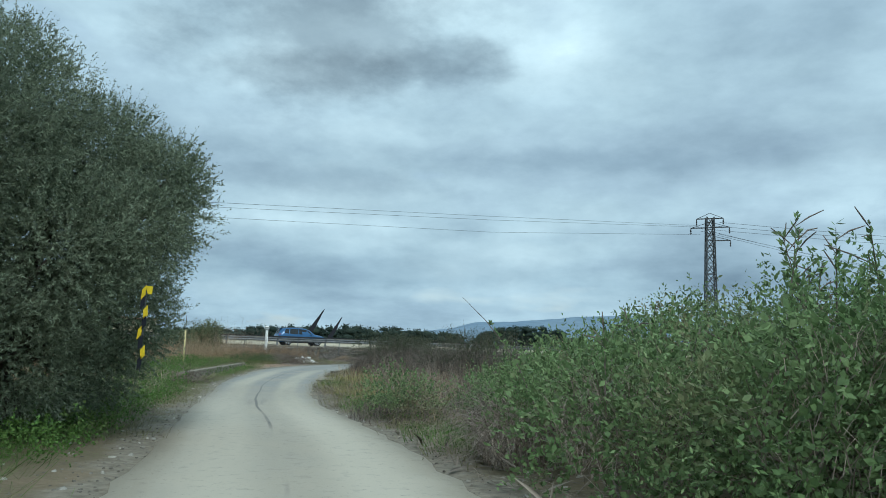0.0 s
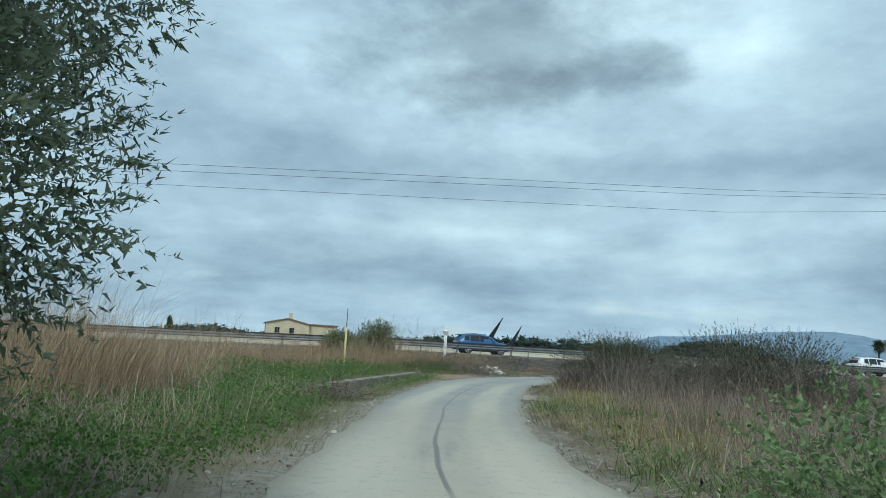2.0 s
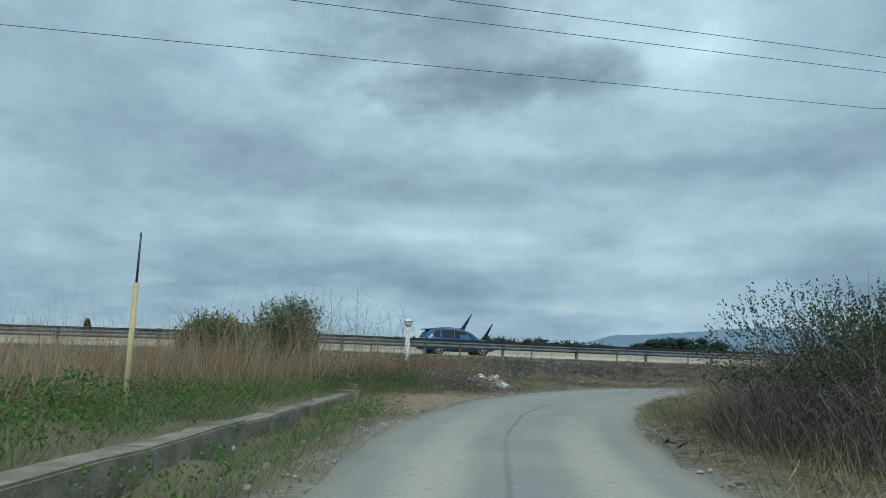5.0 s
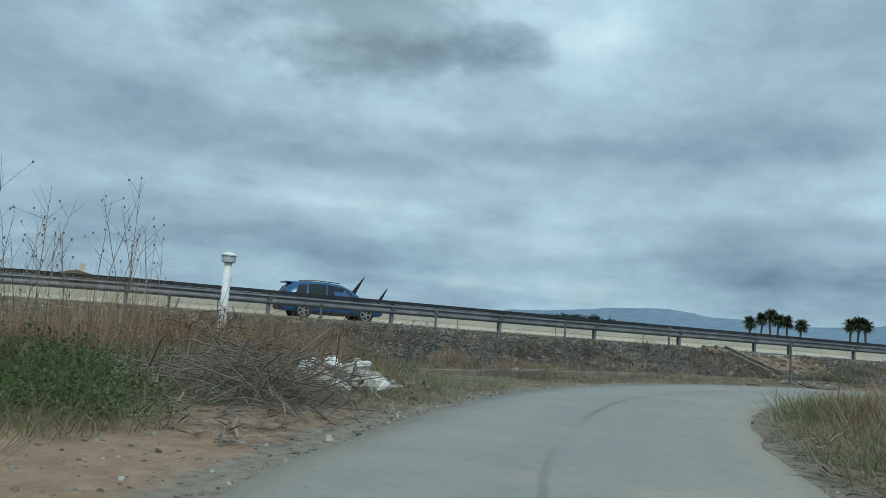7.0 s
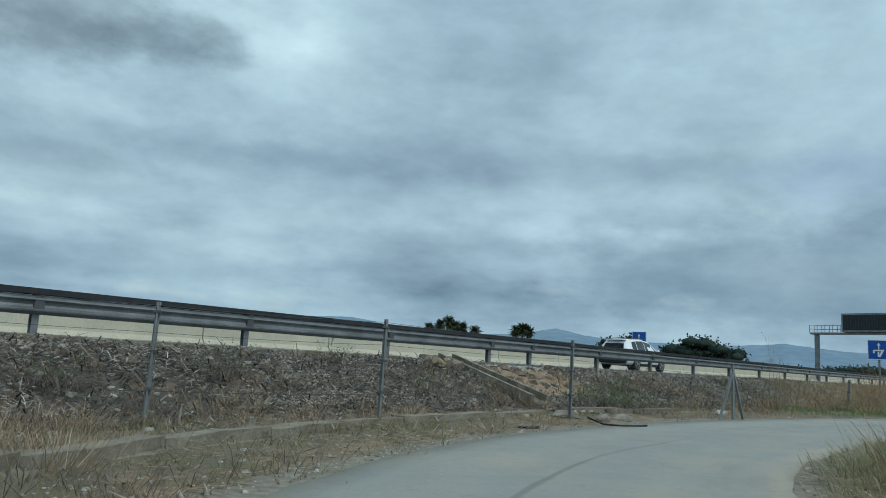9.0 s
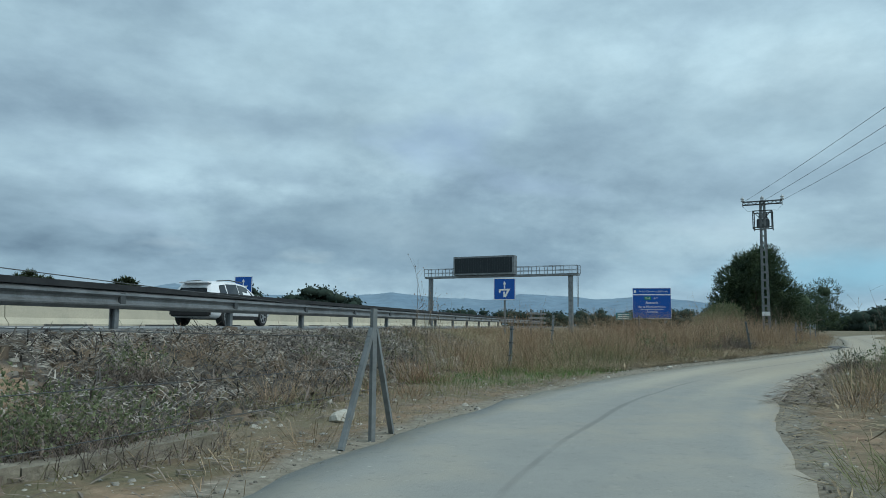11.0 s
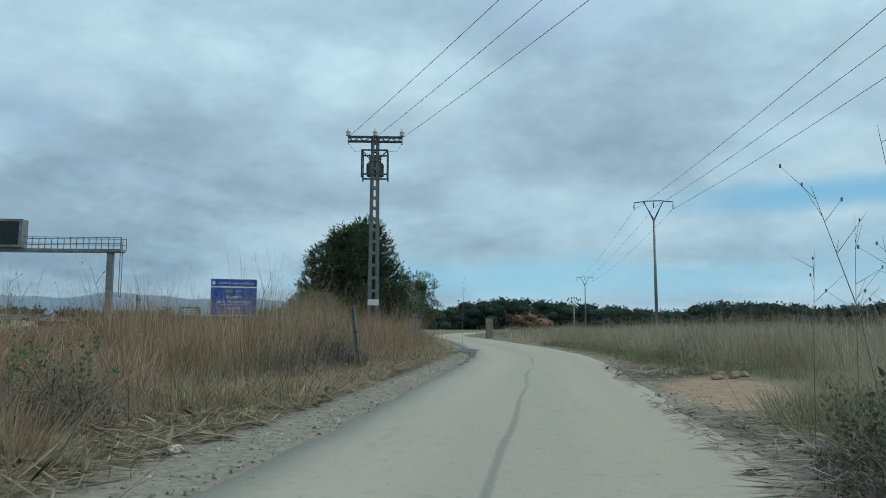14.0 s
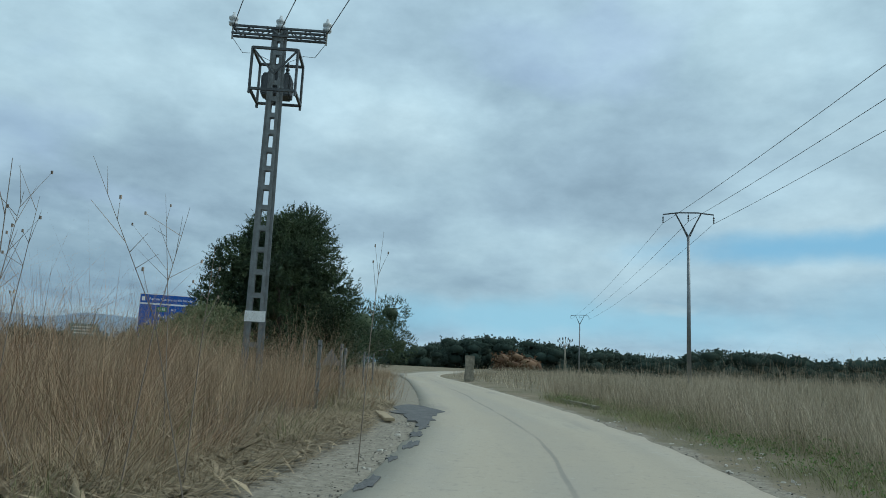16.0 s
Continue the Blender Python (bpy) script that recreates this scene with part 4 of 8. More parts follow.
# olive trees at the lane
OLIVE_LEAF = dict(leaves=15, length=(0.10, 0.30), leaf=(0.026, 0.048), slim=0.14, spread=1.0)
rng = np.random.default_rng(11)
olive_clumps = [(-3.1, 15.2, 2.6, 1.4, 1.4, 1.3), (-2.2, 16.2, 3.0, 0.85, 0.85, 0.9), (-2.6, 16.2, 1.6, 0.9, 0.9, 0.9), (-3.6, 14.9, 3.9, 1.3, 1.3, 1.1), (-3.0, 15.9, 3.6, 0.9, 0.9, 0.8), (-2.4, 14.6, 2.2, 1.0, 1.0, 1.1), (-2.9, 14.8, 1.1, 0.9, 1.1, 0.8),
                (-3.4, 16.6, 2.0, 1.0, 0.9, 1.0), (-4.6, 15.6, 3.0, 1.5, 1.5, 1.4), (-3.3, 14.2, 3.2, 1.1, 1.1, 1.1), (-3.4, 16.3, 0.7, 0.8, 0.7, 0.7), (-2.0, 15.4, 2.6, 0.7, 0.7, 0.7), (-2.2, 16.6, 3.5, 0.6, 0.6, 0.6),
                (-3.2, 16.6, 3.9, 0.9, 0.9, 0.8), (-4.3, 15.8, 4.8, 1.0, 1.0, 0.8), (-2.8, 17.3, 2.7, 0.6, 0.6, 0.9), (-2.9, 17.3, 1.6, 0.55, 0.55, 0.7), (-2.8, 17.2, 3.6, 0.6, 0.6, 0.7), (-3.2, 17.0, 0.9, 0.6, 0.6, 0.6)]
tree("olive_tree", (-3.6, 15.6, 0.1), olive_clumps, OLIVE, "dense dark olive tree beside the lane, leafy to the ground", 5, 15500, OLIVE_LEAF, 0.22, 0.8, core=0.9, group="olive trees")
olive_two = [(-3.1, 11.8, 3.0, 1.3, 1.5, 1.4), (-3.6, 11.4, 4.6, 1.4, 1.5, 1.2), (-2.8, 12.6, 1.6, 1.1, 1.3, 1.2), (-3.0, 12.6, 3.6, 0.9, 1.0, 1.0), (-4.2, 12.4, 2.6, 1.6, 1.6, 1.8), (-2.6, 11.6, 0.9, 1.0, 1.4, 0.8), (-3.8, 13.0, 4.5, 1.0, 1.0, 0.9), (-3.4, 12.6, 5.4, 1.2, 1.2, 0.9), (-4.4, 11.4, 5.8, 1.4, 1.4, 1.1), (-3.8, 9.8, 3.2, 1.3, 1.4, 1.9)]
tree("olive_tree", (-3.7, 11.6, 0.15), olive_two, OLIVE, "tall olive tree hanging over the lane's verge", 6, 9500, OLIVE_LEAF, 0.24, 0.8, core=0.9, group="olive trees")

# bramble hedge on the other side
hedge = [(4.9 + 0.5 * k, 12.4 + rng.uniform(-0.5, 1.6), rng.uniform(0.8, 1.15), 0.95, 0.95, 0.85) for k in range(9)]
hedge += [(4.4, 12.6, 0.75, 0.9, 1.0, 0.8), (3.6, 13.7, 0.7, 0.9, 1.0, 0.75), (3.6, 15.4, 0.75, 0.95, 1.0, 0.75), (3.7, 17.2, 0.75, 1.1, 1.1, 0.75), (3.9, 19.0, 0.8, 1.3, 1.2, 0.75), (4.0, 20.6, 0.75, 1.3, 1.1, 0.7), (4.6, 15.2, 1.0, 1.0, 1.1, 0.9), (4.8, 16.8, 1.0, 1.2, 1.2, 0.9), (6.3, 16.5, 1.2, 1.2, 1.2, 0.9), (5.5, 13.6, 1.2, 1.0, 1.0, 0.95), (6.6, 14.0, 1.45, 1.0, 1.0, 0.95), (7.4, 13.4, 1.6, 1.1, 1.1, 1.0),
          (5.8, 12.2, 1.3, 0.8, 0.8, 0.95), (6.9, 12.4, 1.6, 0.9, 0.9, 1.0), (5.4, 18.8, 1.15, 1.4, 1.3, 1.05)]
tree("bramble_hedge", (5.2, 14.0, 0.1), hedge, BRAMBLE, "tangled green bramble hedge over the verge", 7, 12500, dict(leaves=9, length=(0.2, 0.5), leaf=(0.03, 0.06), slim=0.21, droop=0.3, broad=True), 0.05, 0.25, core=0.55, category="hedge", upward=0.55, bark=DARKTWIG)
dry = [(c[0], c[1], c[2] - 0.1, c[3] * 1.02, c[4] * 1.02, c[5] * 1.0) for c in hedge[::2]]
p, d = in_clumps(dry, 8000, rng, (0.85, 1.03))
v, f = blades(p - d * 0.3, rng.uniform(0.25, 0.6, len(p)), rng.uniform(0.004, 0.008, len(p)), rng.uniform(0.4, 1.5, len(p)), rng)
tagged(bulk("dry_bramble_canes", v, f, TWIG), "dry brown canes tangled through the hedge", "canes", kind="stuff")


def leafy_shoots(at, many, spread, height, label, seed, mat):
    """Upright shoots with slender leaves all along them."""
    rng = np.random.default_rng(seed)
    ob = thing("bramble_shoots", at, label, "shoots", "shoots above the hedge")
    for _ in range(many):
        base = Vector((rng.normal(0, spread), rng.normal(0, spread), 0))
        h = rng.uniform(*height)
        lean = Vector((rng.normal(0, 0.2), rng.normal(0, 0.2), 0)) * h
        line = [base, base + lean * 0.35 + Vector((0, 0, h * 0.55)), base + lean + Vector((0, 0, h))]
        shoot = part("shoot", tube(bmesh.new(), line, [0.010, 0.007, 0.002], 5, False), DARKTWIG, ob)
        p = np.array(line)
        v, f = sprays(p[[0, 1]] + [[0, 0, 0.0], [0, 0, 0]], np.diff(p, axis=0), rng, leaves=26, length=(h * 0.5, h * 0.52), leaf=(0.05, 0.10), slim=0.2, spread=0.9, broad=True)
        bulk("leaves", v, f, mat, shoot)
        for _ in range(3):
            c = line[1].lerp(line[2], rng.uniform(0.2, 1.0))
            out = Vector((rng.normal(0, 0.1), rng.normal(0, 0.1), 0.05))
            part("seed_tail", tube(bmesh.new(), [c, c + out * 0.6 + Vector((0, 0, 0.05)), c + out * 1.3 + Vector((0, 0, rng.uniform(0.0, 0.12)))], [0.003, 0.007, 0.004], 5), DARKTWIG, shoot, "dark drooping seed tail")
    return ob


leafy_shoots((6.2, 13.5, 1.3), 9, 0.5, (0.9, 1.5), "upright leafy green shoots above the hedge", 171, BRAMBLE)
leafy_shoots((5.3, 13.7, 1.2), 10, 0.35, (0.8, 1.35), "upright leafy green shoots above the hedge", 172, BRAMBLE)
leafy_shoots((4.5, 14.2, 1.0), 7, 0.5, (0.5, 0.9), "short leafy green shoots above the hedge", 173, BRAMBLE)


def bare_cane():
    ob = thing("bramble_cane", (2.95, 15.05, 0.6), "long arching bramble cane above the hedge", "cane")
    part("stem", tube(bmesh.new(), [(0, 0, 0), (-0.3, 0.2, 0.65), (-0.63, 0.41, 1.05), (-0.93, 0.63, 1.33)], [0.008, 0.007, 0.005, 0.002], 5), DARKTWIG, ob)
    rng = np.random.default_rng(186)
    p = np.array([(-0.3, 0.2, 0.65), (-0.45, 0.3, 0.85), (-0.15, 0.1, 0.4)])
    v, f = sprays(p, np.array([(-0.3, 0.2, 0.4)] * 3), rng, leaves=16, length=(0.2, 0.3), leaf=(0.04, 0.07), slim=0.25, broad=True)
    bulk("leaves", v, f, BRAMBLE, ob)


bare_cane()


def zone(fn):
    return lambda x, y, a, e, side: fn(x, y, a, e, side)


TWO = (0.0, 0.6)
ALL = zone(lambda x, y, a, e, side: e > 0.02)
PAST_WALL = zone(lambda x, y, a, e, side: np.where((y > 27.5) & (y < 46.5), wall_side(x, y) > 0.25, True))
BEFORE_WALL = zone(lambda x, y, a, e, side: np.where((y > 30.5) & (y < 46.5), wall_side(x, y) < -0.2, e < 2.5) & (np.hypot((x + 10.9) / 1.0, (y - 47.2) / 4.2) > 1))
CLEAR_OF_BANK = zone(lambda x, y, a, e, side: highway_frame(x, y)[1] < -4.4)
NO_DIRT = zone(lambda x, y, a, e, side: np.hypot((x - 29.0) / 3.4, (y - 72.8) / 1.4) > 1)

# verge plants on the motorway side of the lane, first stretch
def leaf_carpet(name, many, box4, keep, mat, label, leaf=(0.03, 0.06), height=(0.05, 0.25), seed=1, patchy=None, leaves=6):
    """Low broad-leaved weeds: many small leaves held a little above the land."""
    rng = np.random.default_rng(seed)
    x, y = box4(rng, many)
    a, e, side = lane_frame(x, y)
    ok = keep(x, y, a, e, side) & (e > 0.15)
    if patchy:
        ok &= lumps(x, y, patchy[0], seed + 40) > rng.normal(patchy[1], 0.12, many)
    x, y = x[ok], y[ok]
    hump = 0.5 + 0.9 * np.clip(lumps(x, y, 0.5, seed + 3) + 0.35, 0, 1)
    p = np.stack([x, y, land(x, y) + rng.uniform(*height, len(x)) * hump], 1)
    way = rng.normal(0, 0.6, (len(x), 3)) + [0, 0, 0.5]
    v, f = sprays(p, way, rng, leaves=leaves, length=(0.03, 0.12), leaf=leaf, slim=0.38, spread=1.3, broad=True)
    return tagged(bulk(name, v, f, mat), label, "weeds", kind="stuff")


leaf_carpet("clover", 11500, beside(18, 46, 0.7, 4.8, 1), PAST_WALL, GRASS, "lush broad-leaved clover on the verge", (0.022, 0.045), (0.03, 0.42), 174, leaves=5)
leaf_carpet("near_clover", 5000, beside(18, 31, 0.5, 4.2, 1), ALL, GRASS, "dense green clover near the lane", (0.018, 0.04), (0.03, 0.2), 180, leaves=5)
leaf_carpet("wall_clover", 2600, beside(36, 56, 0.5, 3.2, 1), BEFORE_WALL, GRASS, "green weeds before the low wall", (0.02, 0.04), (0.03, 0.3), 178, (1.3, 0.0), 5)
leaf_carpet("back_clover", 2200, beside(44, 58, 2.4, 6.5, 1), zone(lambda x, y, a, e, side: (wall_side(x, y) > 0.3) & (x < -12.4)), GRASS, "green weeds behind the low wall", (0.02, 0.045), (0.05, 0.4), 179, (1.3, -0.1), 5)
leaf_carpet("verge_clover", 2200, beside(18, 40, 0.5, 3.6, -1), ALL, GRASS, "broad-leaved green weeds on the verge", (0.016, 0.034), (0.03, 0.2), 175, (1.4, 0.0))
tufts("wall_foot_weeds", 420, beside(32, 50, 0.6, 2.6, 1), zone(lambda x, y, a, e, side: (wall_side(x, y) < -0.2) & (wall_side(x, y) > -1.3)), GRASS, "green weeds along the foot of the low wall", (0.15, 0.42), 30, 0.18, (0.0025, 0.006), (0.5, 1.6), 176, patchy=(1.2, -0.1), steps=TWO)
leaf_carpet("late_green", 2200, beside(104, 134, 0.8, 2.6, -1), NO_DIRT, GRASS, "patches of fresh green weeds on the verge", (0.015, 0.035), (0.03, 0.25), 182, (2.0, 0.1))
leaf_carpet("late_weeds", 2600, beside(94, 134, 0.9, 2.8, -1), NO_DIRT, OLDGRASS, "dull green broad-leaved weeds on the verge", (0.015, 0.035), (0.03, 0.3), 177, (1.6, -0.15))
tufts("green_grass", 1900, beside(14, 52, 0.9, 4.8, 1), PAST_WALL, GRASS, "lush green clover and grass on the verge", (0.3, 0.7), 18, 0.16, (0.003, 0.007), (0.6, 1.9), 31, steps=TWO)
tufts("verge_dry_blades", 700, beside(14, 52, 0.8, 4.6, 1), PAST_WALL, OLDGRASS, "pale blades standing in the green verge", (0.25, 0.55), 10, 0.16, (0.004, 0.008), (0.3, 1.2), 30, steps=TWO, patchy=(1.2, 0.05))
tufts("verge_stalks", 520, beside(20, 34, 1.4, 5.2, 1), ALL, FIELDSTRAW, "thin pale dead stalks standing in the green verge", (0.6, 1.15), 14, 0.2, (0.003, 0.006), (0.2, 1.0), 98, steps=TWO, patchy=(1.1, 0.0))
tufts("verge_brown", 420, beside(22, 33, 0.6, 3.4, 1), ALL, TWIG, "brown dead weeds along the verge", (0.3, 0.75), 18, 0.2, (0.003, 0.007), (0.4, 1.5), 99, steps=TWO, patchy=(1.0, 0.08))
tufts("weeds", 1500, beside(20, 62, 0.2, 3.0, 1), BEFORE_WALL, OLDGRASS, "low grey-green weeds along the lane", (0.1, 0.36), 22, 0.14, (0.0025, 0.0055), (0.4, 1.4), 32, steps=TWO)
tufts("green_weeds", 330, beside(52, 60, 2.4, 5.5, 1), ALL, GRASS, "dark green weeds by the dirt patch", (0.3, 0.6), 40, 0.22, (0.003, 0.007), (0.3, 1.1), 33, steps=TWO)
tufts("dry_grass", 1900, beside(20, 58, 3.6, 24, 1), zone(lambda x, y, a, e, side: (highway_frame(x, y)[1] < -4.6) & np.where(y > 30.5, wall_side(x, y) > 2.2, True)), STRAW, "tall pale dry grass", (1.0, 1.5), 12, 0.16, (0.004, 0.009), (0.15, 0.7), 34, steps=TWO)
tufts("near_dry_grass", 1000, beside(24, 58, 3.2, 8.0, 1), zone(lambda x, y, a, e, side: np.where(y > 30.5, wall_side(x, y) > 2.0, True)), STRAW, "dense pale dry grass behind the green verge", (1.15, 1.9), 26, 0.2, (0.003, 0.006), (0.1, 0.9), 37, patchy=(1.4, 0.0), steps=TWO)
tufts("wall_weeds", 420, beside(34, 54, 2.0, 5.0, 1), zone(lambda x, y, a, e, side: wall_side(x, y) > 0.2), OLDGRASS, "dull weeds and grass growing over the low wall", (0.25, 0.7), 18, 0.16, (0.005, 0.011), (0.4, 1.4), 29, steps=TWO)
tufts("grey_stalks", 700, beside(24, 58, 3.2, 9.0, 1), zone(lambda x, y, a, e, side: np.where(y > 30.5, wall_side(x, y) > 1.8, True)), TWIG, "grey-brown dead stalks among the grass", (0.7, 1.4), 10, 0.18, (0.004, 0.008), (0.1, 0.8), 38, steps=TWO, patchy=(1.1, 0.0))
tufts("tall_dry_grass", 620, beside(22, 34, 3.4, 7.5, 1), ALL, STRAW, "head-high feathery dry grass", (1.8, 2.6), 24, 0.22, (0.004, 0.008), (0.1, 0.7), 35, steps=TWO)
tufts("hazy_grass", 420, beside(46, 60, 3.0, 9, 1), CLEAR_OF_BANK, STRAW, "tall hazy dry grass before the shrubs", (1.2, 2.0), 28, 0.2, (0.003, 0.006), (0.1, 0.8), 18, steps=TWO, patchy=(1.5, -0.1))
tufts("rusty_grass", 480, beside(50, 62, 3.6, 8, 1), CLEAR_OF_BANK, REDSTRAW, "rust-coloured dry grass clumps", (0.9, 1.5), 30, 0.2, (0.004, 0.007), (0.1, 0.8), 36, steps=TWO)
tufts("bramble_weeds", 200, beside(53, 62, 2.6, 6.5, 1), CLEAR_OF_BANK, GRASS, "dark green weeds under the dry grass", (0.35, 0.75), 40, 0.22, (0.004, 0.009), (0.4, 1.4), 39, steps=TWO)

def mound(name, at, radii, label, seed, stems, leaves, leaf_mat, leaf=(0.03, 0.055), stem_mat=None, category="bush", group="", tall=1.0):
    """A tangled bush of arching stems with small leaves on its outside."""
    rng = np.random.default_rng(seed)
    z = land_at(at[0], at[1])
    ob = thing(name, (at[0], at[1], z), label, category, group)
    t, r = rng.uniform(0, 2 * np.pi, stems), np.sqrt(rng.uniform(0, 1, stems))
    p = np.stack([np.cos(t) * r * radii[0], np.sin(t) * r * radii[1], np.zeros(stems)], 1)
    h = radii[2] * np.sqrt(np.maximum(1.08 - r**2, 0.05)) * rng.uniform(0.5, 1.12, stems) * tall
    v, f = blades(p, h, rng.uniform(0.005, 0.011, stems), rng.uniform(0.2, 1.7, stems), rng)
    tagged(bulk("stem_tangle", v, f, stem_mat or DARKTWIG, ob), kind="stuff")
    clumps = [(math.cos(a) * radii[0] * q, math.sin(a) * radii[1] * q, radii[2] * rng.uniform(0.3, 0.55), radii[0] * 0.5, radii[1] * 0.5, radii[2] * 0.5) for a, q in zip(rng.uniform(0, 6.28, 9), rng.uniform(0.1, 0.6, 9))]
    q, d = in_clumps(clumps, leaves, rng, (0.5, 1.05), -0.3)
    d[:, 2] += 0.6
    v, f = sprays(q, d + rng.normal(0, 0.3, d.shape), rng, leaves=9, length=(0.12, 0.32), leaf=leaf, slim=0.35)
    bulk("foliage", v, f, leaf_mat, ob)
    return ob


# bank of the motorway
NO_RED = zone(lambda x, y, a, e, side: np.hypot((highway_frame(x, y)[0] - 19.8) / 2.2, (highway_frame(x, y)[1] + 1.8) / 1.2) > 1 + 0.5 * lumps(x, y, 0.6, 97))
litter("dead_branches", 4200, over_bank(-7, 44, -4.8, -0.5), ALL, DARKTWIG, "grey dead twigs and prunings strewn on the bank", (0.06, 0.34), 0.007, 41, "branches", 0.14, 0.4)
litter("wood_chips", 30000, over_bank(2, 44, -3.9, -0.7), zone(lambda x, y, a, e, side: (lumps(x, y, 1.3, 96) > -0.3) & NO_RED(x, y, a, e, side)), CHIP, "pale weathered wood chips and split canes dumped on the bank", (0.04, 0.15), 0.008, 42, "wood chips", 0.13, 0.4)
litter("dark_wood_chips", 16000, over_bank(-4, 44, -4.2, -0.7), NO_RED, DARKCHIP, "dark rotten canes and bark among the chips", (0.06, 0.22), 0.010, 89, "wood chips", 0.12, 0.35)
litter("bank_straw", 3500, over_bank(-7, 14, -6.5, -1.6), ALL, CHIP, "grey straw and canes at the foot of the bank", (0.06, 0.24), 0.003, 16, "straw", 0.08, 0.25)
stones("crest_gravel", 4200, over_bank(-8, 44, -1.0, -0.25), ALL, STONE, "pale gravel along the crest of the bank", (0.015, 0.045), 15)
stones("bank_stones", 3500, over_bank(-7, 44, -4.9, -0.3), zone(lambda x, y, a, e, side: lumps(x, y, 1.4, 92) > -0.25), BANKSTONE, "small grey stones scattered over the bank", (0.014, 0.06), 43)
stones("bank_chips", 1500, over_bank(-7, 44, -4.9, -0.3), ALL, STONE, "pale chips and rubbish scattered over the bank", (0.015, 0.065), 19)
stones("bank_clods", 1400, over_bank(-7, 44, -4.9, -0.5), ALL, CLOD, "clods of brown earth on the bank", (0.04, 0.15), 28)
tufts("bank_weeds", 1500, over_bank(-7, 60, -5.0, -0.6), ALL, OLDGRASS, "sparse dull weeds on the bank", (0.15, 0.4), 16, 0.14, (0.004, 0.009), (0.4, 1.2), 44, patchy=(1.8, 0.12), steps=TWO)
tufts("bank_stalks", 1100, over_bank(-8, 46, -5.0, -0.8), ALL, DARKTWIG, "dark dead weed clumps on the bank", (0.2, 0.5), 18, 0.15, (0.004, 0.009), (0.4, 1.3), 57, patchy=(1.5, 0.15), steps=TWO)
tufts("bank_end_grass", 650, over_bank(36, 70, -6.4, -1.0), ALL, STRAW, "dry grass and weeds at the end of the bank", (0.3, 0.75), 20, 0.17, (0.004, 0.008), (0.2, 1.0), 23, steps=TWO)
tufts("bank_end_weeds", 420, over_bank(33, 58, -7.5, -1.6), ALL, OLDGRASS, "grey-green weeds over the end of the bank", (0.35, 0.85), 22, 0.18, (0.003, 0.008), (0.3, 1.2), 11, steps=TWO)
tufts("bank_dry_grass", 1700, over_bank(-9, 62, -6.2, -1.2), ALL, STRAW, "dry grass clumps on the bank", (0.2, 0.55), 16, 0.14, (0.004, 0.008), (0.4, 1.3), 45, patchy=(1.6, 0.12), steps=TWO)
litter("straw", 7000, beside(62, 90, 0.3, 3.0, 1), zone(lambda x, y, a, e, side: lumps(x, y, 1.1, 93) > 0.0), PALESTRAW, "matted straw at the lane's edge", (0.05, 0.2), 0.0026, 46, "straw", 0.03, 0.1)
tufts("short_dry_grass", 1900, beside(60, 90, 0.35, 3.2, 1), ALL, PALESTRAW, "short dry grass at the foot of the bank", (0.06, 0.2), 15, 0.14, (0.003, 0.006), (0.5, 1.5), 47, patchy=(0.9, -0.02), steps=TWO)
tufts("toe_weeds", 700, beside(58, 90, 0.6, 3.4, 1), ALL, OLDGRASS, "low weeds at the foot of the bank", (0.08, 0.26), 15, 0.13, (0.004, 0.008), (0.4, 1.4), 58, patchy=(1.3, 0.05), steps=TWO)
litter("toe_twigs", 4500, beside(58, 90, 0.2, 3.4, 1), ALL, TWIG, "broken twigs at the foot of the bank", (0.05, 0.3), 0.004, 59, "branches", 0.04, 0.15)
stones("toe_gravel", 4500, beside(56, 90, 0.1, 3.0, 1), zone(lambda x, y, a, e, side: lumps(x, y, 1.3, 94) > -0.15), STONE, "gravel and chips at the foot of the bank", (0.005, 0.016), 27)
tufts("toe_tussocks", 130, beside(58, 92, 1.6, 4.6, 1), ALL, STRAW, "tussocks of tan grass at the foot of the bank", (0.35, 0.75), 60, 0.16, (0.003, 0.006), (0.4, 1.4), 26, steps=TWO)

rng = np.random.default_rng(17)
for k in range(9):
    p = on_highway(rng.uniform(2, 34), rng.uniform(-3.8, -1.4))
    mound("dry_weed", (float(p[0]), float(p[1])), (rng.uniform(0.3, 0.6), rng.uniform(0.3, 0.5), rng.uniform(0.3, 0.55)), "dry twiggy weed clump on the bank", 190 + k, 420, 40, SHRUB, (0.02, 0.04), TWIG if k % 2 else DARKTWIG, "weed", "weeds on the bank")
mound("weed_bush", (1.3, 72.0), (1.5, 0.8, 0.6), "dull olive weeds below the chute", 199, 1300, 500, SHRUB, (0.02, 0.045))
tufts("toe_dark_weeds", 420, over_bank(-7, 8, -8.5, -3.6), ALL, DARKTWIG, "tangle of dead weeds at the foot of the bank", (0.2, 0.6), 24, 0.2, (0.004, 0.008), (0.4, 1.5), 22, steps=TWO)
tufts("toe_green_weeds", 260, over_bank(-7, 12, -9.0, -4.2), ALL, OLDGRASS, "low dull green weeds at the foot of the bank", (0.1, 0.35), 20, 0.18, (0.005, 0.010), (0.5, 1.5), 21, steps=TWO)

